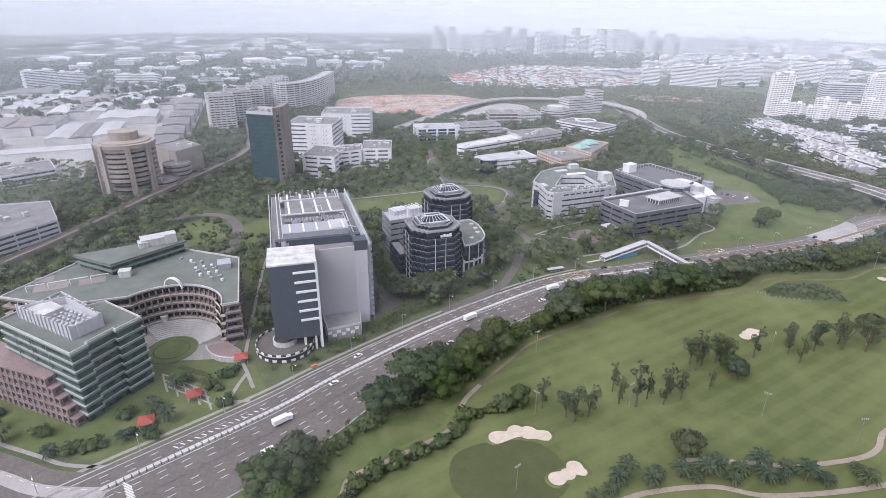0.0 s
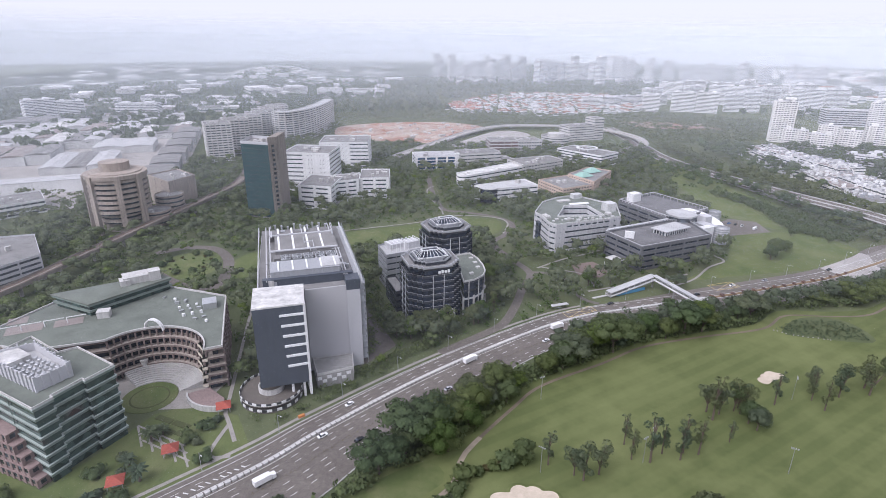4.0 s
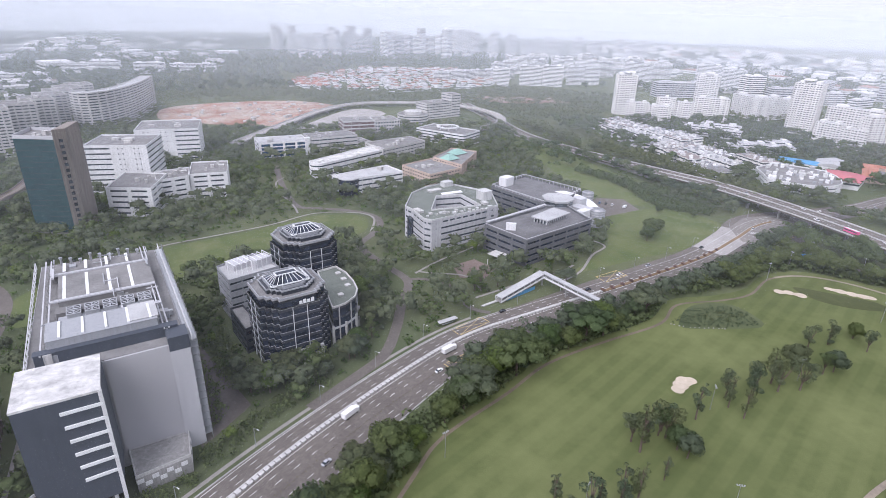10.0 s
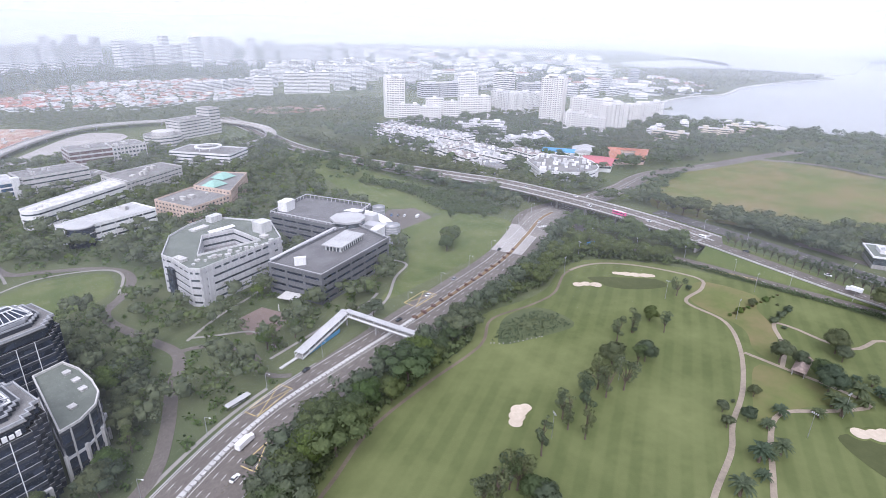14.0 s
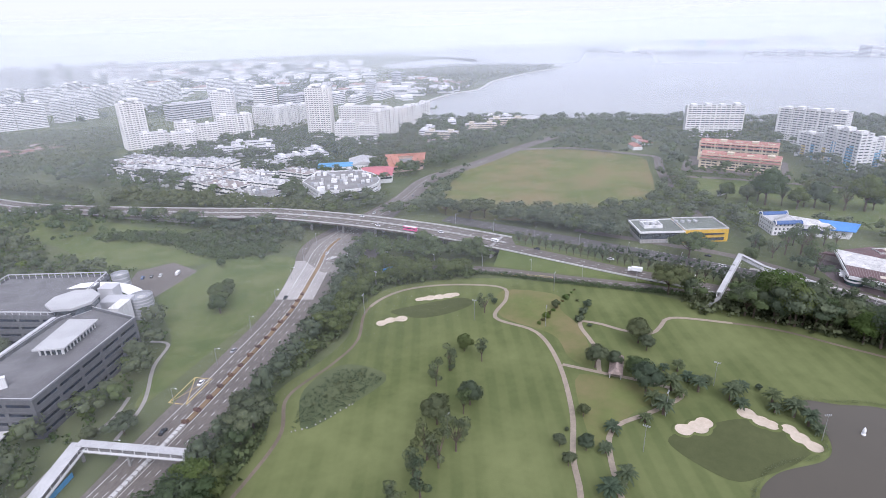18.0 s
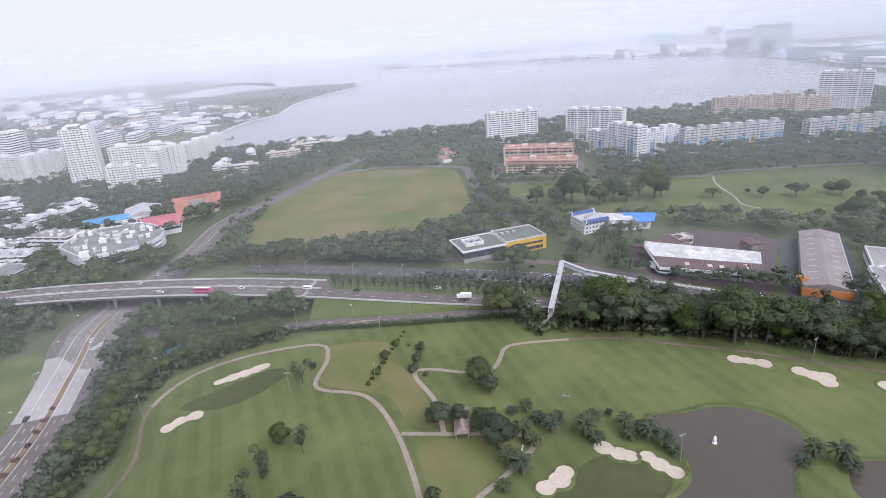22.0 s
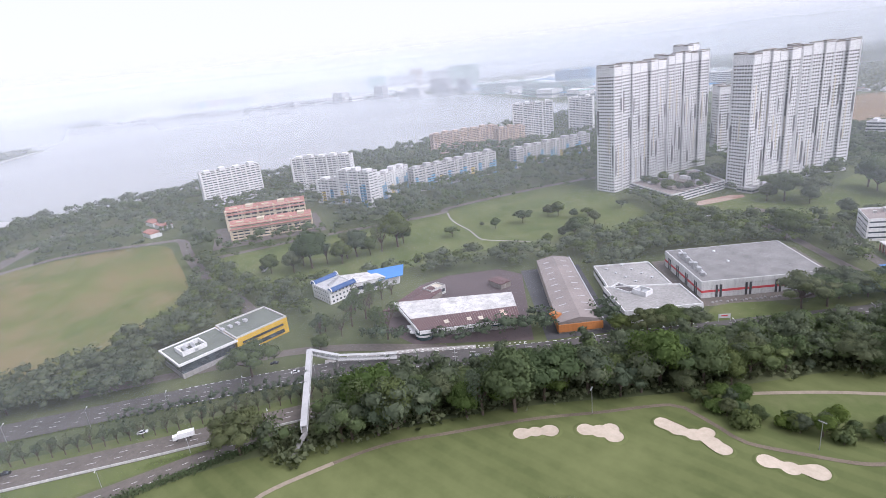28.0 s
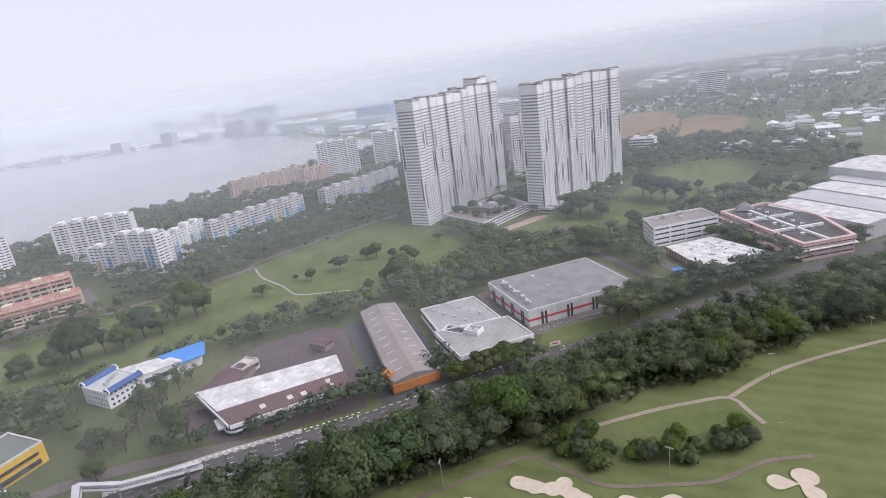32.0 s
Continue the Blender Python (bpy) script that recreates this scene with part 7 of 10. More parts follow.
for a, b in (((551.5, 118.5), (561, 100)), ((572.5, 127.5), (582.5, 109.5))):
    m2 = MB()
    d = np.array(b) - np.array(a)
    n = np.array((-d[1], d[0])) / np.linalg.norm(d) * 2.4
    for k in range(9):
        t0, t1 = 3.14159 * k / 9, 3.14159 * (k + 1) / 9
        P = lambda e, t: (*(np.array(e) + n * math.cos(t)), 9.3 + 2.4 * math.sin(t))  # noqa: E731
        m2.add([P(a, t0), P(b, t0), P(b, t1), P(a, t1)], [(0, 1, 2, 3)])
    m2.add([P(a, 3.14159 * k / 9) for k in range(10)], [tuple(range(10))])
    m2.add([P(b, 3.14159 * k / 9) for k in range(10)], [tuple(range(10))])
    part("barrel_vault", m2, NAVY, th)
    for e in (a, b):
        m2 = MB()
        for k in range(9):
            t0, t1 = 3.14159 * k / 9, 3.14159 * (k + 1) / 9
            m2.beam((*(np.array(e) + n * 1.1 * math.cos(t0)), 9.3 + 2.7 * math.sin(t0)), (*(np.array(e) + n * 1.1 * math.cos(t1)), 9.3 + 2.7 * math.sin(t1)), 0.6)
        part("vault_arch", m2, WHITE, th)
for k in range(4):
    plant_box(th, 563 + k * 3, 117 - k * 2, 9.6, 2, 2, 1.5, 25, STEEL, "air_conditioner")
# maroon-roofed workshop
th = thing("workshop", 480, 50, "long workshop with a two-tone white and maroon pitched roof", "workshop")
pts = ccw([(509, 82), (474, 81), (470, 70), (456, 24), (487, 14)])
FOOT.append(pts)
w = [(474, 78), (458, 27), (484, 18), (506, 79)]
part("wall", MB().prism(ccw(w), 0, 6.2), PALECONC, th)
part("window_band", MB().prism(offset_poly(ccw(w), -0.1), 2.5, 4.4), TEALGLASS, th)
part("balcony", MB().prism(ccw([(476, 84), (471, 76), (480, 74), (486, 83)]), 3, 4), WHITE, th)
a0, a1, b0, b1, c0, c1 = (470, 80, 6.9), (456, 24, 6.9), (484.5, 80.8, 8.1), (468.5, 20, 8.1), (512, 83, 8.6), (487.5, 14, 8.6)
part("maroon_slope", MB().add([a0, a1, b1, b0] + [(x, y, z - 0.4) for x, y, z in (a0, a1, b1, b0)], [(0, 1, 2, 3), (7, 6, 5, 4), (0, 4, 5, 1), (3, 7, 4, 0), (1, 5, 6, 2)]), MAROON, th, "ribbed maroon roof slope")
part("pale_slope", MB().add([b0, b1, c1, c0] + [(x, y, z - 0.4) for x, y, z in (b0, b1, c1, c0)], [(0, 1, 2, 3), (7, 6, 5, 4), (2, 6, 7, 3), (3, 7, 4, 0), (1, 5, 6, 2)]), DIRTYROOF, th, "weathered white roof slope")
for k in range(44):
    u = k / 43
    p, q = (np.array(a0) * (1 - u) + np.array(a1) * u + (0, 0, 0.06), np.array(b0) * (1 - u) + np.array(b1) * u + (0, 0, 0.06))
    part("roof_rib", MB().beam(tuple(p), tuple(q), 0.16, 0.16), BROWNROOF, th)
for u, v in ((0.3, 0.3), (0.52, 0.3), (0.63, 0.25), (0.85, 0.55), (0.86, 0.3)):
    p = np.array(a0) * (1 - u) + np.array(a1) * u
    q = np.array(b0) * (1 - u) + np.array(b1) * u
    part("roof_patch", MB().beam(tuple(p * (1 - v) + q * v + (0, 0, 0.15)), tuple(p * (0.75 - v) + q * (v + 0.25) + (0, 0, 0.15)), 2.6, 0.12), CREAM if u < 0.8 else PEACH, th)
part("fascia", MB().beam((469.6, 80, 5.6), (455.6, 24, 5.6), 0.6, 2.0), WHITE, th)
part("gable_fascia", MB().beam((470, 80.5, 6.2), (512, 83.5, 7.6), 0.5, 1.8), WHITE, th)
part("glazed_corner", MB().lathe((474, 76, 0), [(5.2, 0), (5.2, 4.6)], 14), TEALGLASS, th, "rounded teal glazed corner")
part("corner_band", MB().lathe((474, 76, 2.2), [(5.6, 0), (5.6, 1.0)], 14), WHITE, th)
shed("lean_to", "low maroon-roofed store in the yard", [(512, 92), (538, 58), (524, 48), (505, 74)], 4.5, BROWNC, MAROON, 1.2, lights=False)
th = office("gatehouse", "small office with a flat cream roof", rect(529, 52, 9, 13, 25), 5, 1, PALECONC, GLASS, roofm=CREAM, tanks=1, big=2, category="gatehouse")
shed("store_shed", "small maroon store roof in the yard", rect(519, 8, 12, 9, 18), 4, BROWNC, MAROON, 0.8, lights=False)
th = shed("factory_shed", "long factory shed with grey-brown roof and tan walls", [(531, -27), (525, -49), (432, -14), (439, 9)], 7, TAN, BROWNROOF, 2.4)
part("porch", MB().box((447, 6.5, 5.5), (5, 5, 3.2), 0.35), ORANGE, th)
part("end_band", MB().beam((431.6, -14.4, 3.4), (438.6, 9.3, 3.4), 0.5, 4.4), ORANGE, th, "orange painted end wall band")
part("side_band", MB().beam((439.4, 9.3, 3.4), (462, 0.6, 3.4), 0.5, 4.4), ORANGE, th)
part("gutter", MB().beam((525, -49.6, 7), (431.5, -14.5, 7), 0.5, 0.5), PALEGREY, th)
th = thing("factory", 460, -60, "low grey flat-roofed factory with a white parapet", "factory")
pa, pb = ccw([(501, -54), (488, -88), (450, -76), (463, -40)]), ccw([(466, -38), (446, -78), (418, -70), (431, -28)])
FOOT += [pa, pb]
for p, h in ((pa, 6), (pb, 7)):
    part("wall", MB().prism(p, 0, h), WHITE, th)
    part("window_band", MB().prism(offset_poly(p, -0.08), 3.2, 5), GLASS, th)
    part("roof", MB().prism(offset_poly(p, 0.4), h, h + 0.15), CONC, th)
    part("parapet", ring(MB(), p, 0.5, h, h + 0.9), WHITE, th)
part("plant_well", ring(MB(), rect(447, -52, 9, 7, 18), 0.5, 7.1, 10), WHITE, th)
part("roof_well", MB().prism(rect(458, -47, 13, 7, 18), 7.1, 7.3), DARKFELT, th)
part("well_kerb", ring(MB(), rect(458, -47, 14, 8, 18), 0.5, 7.1, 8.2), WHITE, th)
part("fan", MB().lathe((445.5, -52.5, 7.1), [(1.8, 0), (1.8, 2.4), (1.4, 2.6)], 12), STEEL, th)
part("fan", MB().lathe((449.5, -51, 7.1), [(1.6, 0), (1.6, 2.2), (1.2, 2.4)], 12), STEEL, th)
for k in range(8):
    plant_box(th, 492 - (k % 4) * 9, -58 - (k % 4) * 1 - (k // 4) * 12, 6.1, 1.2, 1.2, 0.7, 20, PALEGREY, "roof_vent")
th = thing("warehouse", 450, -128, "large pale warehouse with a grey flat roof and red band", "warehouse")
pts = ccw([(436, -85), (412, -153), (464, -174), (489, -103)])
FOOT.append(pts)
part("wall", MB().prism(pts, 0, 10), DULLWHITE, th)
part("red_band", MB().prism(offset_poly(pts, -0.1), 3.6, 5), RED, th, "red painted band")
part("fascia", MB().prism(offset_poly(pts, -0.35), 8.2, 10.9), DULLWHITE, th)
part("roof", MB().prism(offset_poly(pts, 0.5), 10.8, 11.0), FLATROOF, th)
for p, q, L, d in edges_of(pts):
    for u in (0.14, 0.38, 0.62, 0.86):
        for s in (-1.2, 1.2):
            c = p + d * (L * u + s)
            part("dark_pier", MB().box((c[0], c[1], 0), (1.3, 0.5, 8.2), math.atan2(d[1], d[0])), DARKMETAL, th)
for k in range(7):
    x, y = 441 + k * 5.4 + 2, -89 - k * 2.0 - 3
    plant_box(th, x, y, 11, 2.6, 2.2, 2 + (k % 3), -20, STEEL, "chiller")
part("pipe", MB().beam((440, -92, 12.6), (480, -108, 12.6), 0.5), WHITEMETAL, th)
part("roof_vent", MB().box((452, -120, 11), (1.4, 1, 1)), WHITEMETAL, th)
part("roof_vent", MB().box((470, -126, 11), (1.2, 1.2, 1)), WHITEMETAL, th)
for k in range(26):
    u = k / 25
    c = np.array((428, -86)) * (1 - u) + np.array((404, -152)) * u
    part("boulder", MB().lathe((c[0] + (k % 3) * 0.6, c[1], 0), [(0.8, 0), (0.9, 0.5), (0.4, 1)], 6, 0, k), CONC, th)
# offices and factories at the bend
th = office("office_building", "white four-storey office with dark ribbon windows", [(473, -260), (461, -250), (430, -287), (448, -306)][:1] + [(452, -241), (427, -290), (449, -305)], 15, 4, WHITE, GLASS, sill=0.45, head=0.8, seed=50, pier=14, pw=1, roofm=BROWNROOF, big=4)
th = thing("factory", 395, -235, "low building with a stained white roof and orange columns", "factory")
pts = ccw([(437, -232), (421, -267), (370, -252), (388, -202)])
FOOT.append(pts)
part("wall", MB().prism(offset_poly(pts, 1.5), 0, 5.6), PEACH, th)
part("roof", MB().prism(pts, 5.6, 6.2), DIRTYROOF, th, "mottled white flat roof")
for p, q, L, d in edges_of(pts):
    for j in range(int(L // 4)):
        c = p + d * (2 + 4 * j)
        part("column", MB().box((*c, 0), (0.7, 0.7, 5.6), math.atan2(d[1], d[0])), SALMON, th)
r = random.Random(8)
for k in range(60):
    u, v = r.random(), r.random()
    x, y = 425 - 48 * u - 12 * v, -234 + 14 * u - 30 * v
    if inside([x], [y], offset_poly(pts, 2))[0]:
        part("roof_clutter", MB().box((x, y, 6.2), (r.uniform(0.5, 1.6), r.uniform(0.5, 1.6), r.uniform(0.3, 0.9)), r.random()), PALECONC, th)
part("blue_awning", MB().beam((398, -196, 3), (413, -203, 3.4), 7, 0.2), BLUE, th)
pts = ccw([(436, -312), (357, -260), (338, -292), (372, -330), (399, -343), (418, -350)])
th = office("factory", "pink factory with white bands and dark sunken flat roofs", pts, 11, 3, ROSE, GLASS, sill=0.52, head=0.86, seed=51, roofm=DARKFELT, pier=9, category="factory", tanks=0)
part("fascia", ring(MB(), offset_poly(pts, -0.5), 2.6, 10.2, 12.6), ROSE, th)
part("storey_ledge", MB().prism(offset_poly(pts, -1.6), 7.2, 7.7), WHITE, th, "white projecting ledge")
part("salmon_canopy", MB().beam((437, -306, 4.2), (357, -255, 4.2), 5, 0.6), ROSE, th)
for p, q in (((410, -295), (389, -327)), ((384, -278), (363, -310)), ((424, -326), (348, -277))):
    part("white_partition", MB().beam((*p, 11.8), (*q, 11.8), 1.6, 2.0), WHITE, th)
for k in range(14):
    plant_box(th, 366 + (k % 7) * 8, -283 - (k % 7) * 5 - (k // 7) * 16, 11.1, 2.2, 1.8, 1.3, 30, (WHITE, STEEL, DULLWHITE)[k % 3], "roof_unit")
m2 = MB()
hip(m2, rect(424, -326, 13, 13, 30), 12.5, 6, 6)
part("pyramid_roof", m2, FLATROOF, th, "grey pitched roof over a stair hall")
for k in range(4):
    shed("factory_shed", "wide factory hall with bright white roof", rect(372 - k * 4, -345 - k * 30, 78, 30, -18), 12 + k, DULLWHITE, (DIRTYROOF, PALEROOF)[k % 2], 0.8, "white factory halls", False)
shed("factory_shed", "tall white warehouse hall", rect(365, -470, 70, 60, -18), 22, DULLWHITE, DIRTYROOF, 1.5, lights=False)


# ---------- apartment slabs and towers ----------
def slab(p, q, depth, h, wall, label, seed=0, win=GLASS, lower=None, n=None, group="apartment slabs", sill=0.56, tanks=5):
    pts = quad_to(p, q, depth)
    FOOT.append(pts)
    th = thing("apartment_block", *centre(pts), label, "apartments", group)
    n = n or max(2, int(h / 2.9))
    sh = h / n
    L = np.linalg.norm(np.array(q) - p)
    d = (np.array(q) - p) / L
    for i in range(n):
        m2, mats = MB(), [wall]
        m2.prism(pts, i * sh, i * sh + sill * sh)
        for e, (a, b, LL, dd) in enumerate(edges_of(pts)):
            k = max(1, round(LL / 6.2))
            for j in range(k + 1):
                c = a + dd * min(max(j * LL / k, 0.8), LL - 0.8) + np.array([-dd[1], dd[0]]) * 0.4
                m2.box((c[0], c[1], i * sh + sill * sh), (1.1, 0.8, sh * (1 - sill) + 0.01), math.atan2(dd[1], dd[0]))
        if lower:
            mats = [wall, *lower]
            for e, (a, b, LL, dd) in enumerate(edges_of(pts)):
                k = max(1, round(LL / 6.2))
                for j in range(k):
                    hue = (0, 1, 1, 0, 2, 0, 1, 0)[(j + e * 3 + seed) % 8]
                    if hue and i < n * (0.45 + 0.3 * ((j * 5 + seed) % 4) / 3):
                        c = a + dd * LL * (j + 0.5) / k - np.array([-dd[1], dd[0]]) * 0.05
                        m2.box((c[0], c[1], i * sh + 0.1), (LL / k - 0.3, 0.5, sill * sh - 0.05), math.atan2(dd[1], dd[0]), hue)
        part("storey_band", m2, mats, th)
        part("window_band", MB().prism(offset_poly(pts, 1.3), i * sh + sill * sh - 0.02, (i + 1) * sh + 0.02), win, th)
    roof(th, pts, h, FLATROOF, wall, 0.9)
    k = max(2, int(L // 16))
    for j in range(k):
        c = np.array(p) + d * (L * (j + 0.5) / k) + np.array([-d[1], d[0]]) * depth / 2
        plant_box(th, c[0], c[1], h, 7, depth * 0.6, 2.6 + 1.2 * (j % 2), math.degrees(math.atan2(d[1], d[0])), wall, "lift_head")
        e = np.array(p) + d * (L * j / k) - np.array([-d[1], d[0]]) * 0.35
        part("stair_fin", MB().box((*e, 0), (1.8, 1.0, h + 2.0), math.atan2(d[1], d[0])), wall, th)
    return th


slab((956, 219), (977, 146), 17, 43, WHITE, "white sixteen-storey slab of flats by the lake", 1)
slab((962, 106), (926, 34), 17, 44, WHITE, "white slab of flats with stepped roofline", 2)
BANDS = (M("pale_blue_paint", (0.2, 0.42, 0.6), 0.75, var=0.1, streak=0.1), M("pale_yellow_paint", (0.62, 0.5, 0.2), 0.75, var=0.1, streak=0.1))
slab((872, 86), (842, 62), 14, 28, WHITE, "white flats with blue and yellow painted bays", 3, lower=BANDS)
slab((842, 64), (800, 36), 15, 40, WHITE, "white flats with blue and yellow painted bays", 4, lower=BANDS)
slab((812, 34), (874, -29), 14, 29, WHITE, "white flats with blue painted lower bays", 5, lower=BANDS)
slab((837, -26), (873, -150), 15, 28, DULLWHITE, "long white flats with pale blue bays", 6, lower=BANDS)
slab((875, -181), (911, -318), 15, 25, DULLWHITE, "long white flats with pale blue bays", 7, lower=BANDS)
slab((1088, -134), (1097, -255), 18, 32, PEACH, "long peach slab of flats by the lake", 8)
slab((1060, -240), (1064, -290), 16, 30, PEACH, "short peach slab of flats", 9)
slab((1085, -279), (1055, -340), 26, 63, WHITE, "white point block of flats", 10)
slab((1078, -384), (1052, -415), 28, 62, WHITE, "white point block of flats", 11)
slab((1000, -405), (985, -430), 28, 62, WHITE, "white point block of flats", 12)
FLATCREAM = M("warm_cream_paint", (0.66, 0.57, 0.42), 0.75, var=0.12, streak=0.15)
for p, q, h, z in (((768, 186), (758, 107), 15, 0), ((809, 190), (803, 108), 21, 0)):
    th = slab(p, q, 13, h, FLATCREAM, "low cream flats with red tiled roofs", 13, n=5, group="red-roofed flats", sill=0.46)
    a, b = np.array(p, float), np.array(q, float)
    d = (b - a) / np.linalg.norm(b - a)
    n = np.array((-d[1], d[0]))
    for o, w, zz, up in ((-2.0, 2.6, h - 3.6, 1.4), (-1.5, 9.0, h - 0.4, 4.4)):
        v = [(*(a + n * o), zz), (*(b + n * o), zz), (*(b + n * (o + w)), zz + up), (*(a + n * (o + w)), zz + up)]
        part("red_roof", MB().add(v + [(x, y, z - 0.3) for x, y, z in v], [(0, 1, 2, 3), (7, 6, 5, 4), (0, 4, 5, 1), (1, 5, 6, 2), (3, 7, 4, 0), (2, 6, 7, 3)]), SALMON, th, "salmon red tiled roof")
    v = [(*(a + n * 7.5), h + 4.0), (*(b + n * 7.5), h + 4.0), (*(b + n * 14.5), h + 0.9), (*(a + n * 14.5), h + 0.9)]
    part("red_roof", MB().add(v + [(x, y, z - 0.3) for x, y, z in v], [(0, 1, 2, 3), (7, 6, 5, 4), (0, 4, 5, 1), (1, 5, 6, 2), (3, 7, 4, 0), (2, 6, 7, 3)]), SALMON, th)

TOWERWHITE = M("tower_white_paint", (0.82, 0.815, 0.82), 0.7, var=0.08, streak=0.1)
TOWERGLASS = glass("tower_window_glass", (0.07, 0.064, 0.06), 0.3)
TOWERGLASS.node_tree.nodes["Principled BSDF"].inputs["Specular IOR Level"].default_value = 0.25
TOWERSHADE = M("tower_recess_shade_grey", (0.25, 0.24, 0.24), 0.7, var=0.1)
TOWERDARK = M("tower_dark_panel_paint", (0.15, 0.145, 0.15), 0.7, var=0.1)
TOWERCREAM = M("tower_cream_paint", (0.66, 0.6, 0.5), 0.7, var=0.08)


def tower(p, q, depth, h, n, bays, label, seed):
    """A tall slab of flats: broad bays between deep recesses with shade in their wall colour, with grey upright panels
    and roof crowns.
    """
    a, b = np.array(p, float), np.array(q, float)
    L = np.linalg.norm(b - a)
    d = (b - a) / L
    nn = np.array((-d[1], d[0]))
    fr, bk = [], []
    for j in range(bays):
        o = (0.0, 1.8, 0.6, 2.6)[j % 4]
        u0, u1 = L * j / bays, L * (j + 1) / bays
        for u, e in ((u0, o), (u1 - 2.3, o), (u1 - 2.3, o + 4.5), (u1, o + 4.5)) if j < bays - 1 else ((u0, o), (u1, o)):
            fr.append(tuple(a + d * u + nn * e))
            bk.append(tuple(a + d * u + nn * (depth - e * 0.6)))
    pts = ccw(fr + bk[::-1])
    FOOT.append(pts)
    th = thing("apartment_tower", *centre(pts), label, "apartment tower", "tall white towers")
    r = random.Random(seed)
    nw = n - 2
    hw = h * nw / n
    # Narrow recess walls get a grey that paints in the recess shade.
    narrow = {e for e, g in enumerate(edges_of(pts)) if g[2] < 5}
    punched(th, pts, 0, hw, nw, TOWERWHITE, TOWERGLASS, pitch=2.9, ww=2.3, sill=0.42, head=0.88, depth=0.45, blank=[e for e, g in enumerate(edges_of(pts)) if g[2] < 5], alt=TOWERSHADE, bands=lambda e, j, i: e in narrow)
    part("upper_wall", MB().prism(pts, hw, h - 0.1), TOWERWHITE, th)
    part("roof", MB().prism(offset_poly(pts, 0.3), h - 0.2, h + 0.1), FLATROOF, th)
    sh = h / n
    for e, (u, w, LL, dd) in enumerate(edges_of(pts)):
        out = np.array([-dd[1], dd[0]])
        ang = math.atan2(dd[1], dd[0])
        if LL > 5:
            c = (u + w) / 2 + out * 3.0
            top = (2.2, 4.2, 3.0)[e % 3]
            part("crown_wall", MB().box((c[0], c[1], h), (LL * 0.96, 5.6, top), ang), TOWERWHITE, th)
            part("crown_cap", MB().box((c[0], c[1], h + top), (LL * 0.99, 6.2, 0.7), ang), BROWNC, th)
            for s in range(2):
                k = r.randrange(2, n - 12)
                c = u + dd * (1.6, LL - 1.6)[s] - out * 0.1
                part("dark_panel", MB().box((*c, k * sh), (2.4, 0.6, r.randrange(4, 9) * sh), ang), TOWERDARK, th, "dark grey upright panel")
            c = u + dd * LL * r.choice((0.3, 0.5, 0.7)) - out * 0.06
            k = r.randrange(2, n - 16)
            part("cream_panel", MB().box((*c, k * sh), (1.2, 0.4, r.randrange(8, 13) * sh), ang), TOWERCREAM, th, "cream upright panel")
            for s in (0.0, 1.0):
                c = u + dd * (0.35 + s * (LL - 0.7))
                part("corner_fin", MB().box((*c, 0), (0.7, 1.0, h + 1.5), ang), TOWERWHITE, th)
    return th


tower((680, -197), (704, -281), 22, 123, 40, 6, "tall white tower of flats with grey upright panels", 1)
tower((712, -288), (722, -352), 20, 126, 40, 5, "tall white tower of flats with grey upright panels", 2)
tower((603, -290), (608, -352), 22, 123, 40, 5, "tall white tower of flats with grey upright panels", 3)
tower((609, -355), (602, -420), 20, 125, 40, 5, "tall white tower of flats with grey upright panels", 4)
tower((790, -382), (800, -410), 20, 132, 40, 2, "tall tower of flats with a brown crown", 5)
tower((764, -410), (755, -440), 18, 80, 24, 2, "white middle-height tower of flats", 6)
th = office("car_park", "multi-storey car park with roof garden and white parapets", [(677, -213), (609, -209), (622, -284), (680, -300)], 8, 3, WHITE, GLASS, sill=0.45, head=0.9, seed=60, tanks=10, roofm=BROWNROOF, big=4, category="car park", pier=9)
for k in range(8):
    u = k / 7
    part("pergola", MB().beam((626 - 1 * k, -222 - k * 7, 9.6), (606 - 1 * k, -224 - k * 7, 9.6), 1.0, 0.3), DARKMETAL, th)
r = random.Random(5)
for k in range(18):
    x, y = r.uniform(624, 672), r.uniform(-284, -222)
    tree("shrub", x, y, r.uniform(1.2, 2.0), k % 3, (LEAF, LEAFB, LEAFY)[k % 3], "roof garden shrubs", "leafy shrub in the car park's roof garden", z=8.0)
for k in range(6):
    part("roof_wall", MB().box((630 + 8 * k, -226 - 9 * (k % 4) - 4 * k, 8), (r.uniform(6, 14), r.uniform(3, 8), r.uniform(1.6, 4)), 0.1), WHITE if k % 2 else BROWNC, th)
sheet("lawn", [(584, -212), (592, -280), (598, -310), (552, -336), (522, -308), (496, -318), (502, -270), (530, -236), (556, -214)], 0.13, LAWN, "lawn with big trees between car park and lane", "lawn", 6)
sheet("bare_soil", [(590, -225), (600, -215), (600, -270), (588, -275)], 0.15, SOIL, "orange bare earth by the car park", "soil", 5)
office("shed", "small pale roofed store by the towers", rect(600, -290, 16, 11, 10), 4, 1, PALECONC, GLASS, roofm=PALEROOF, tanks=0, category="shed")

# ---------- white estates, houses and the far town ----------


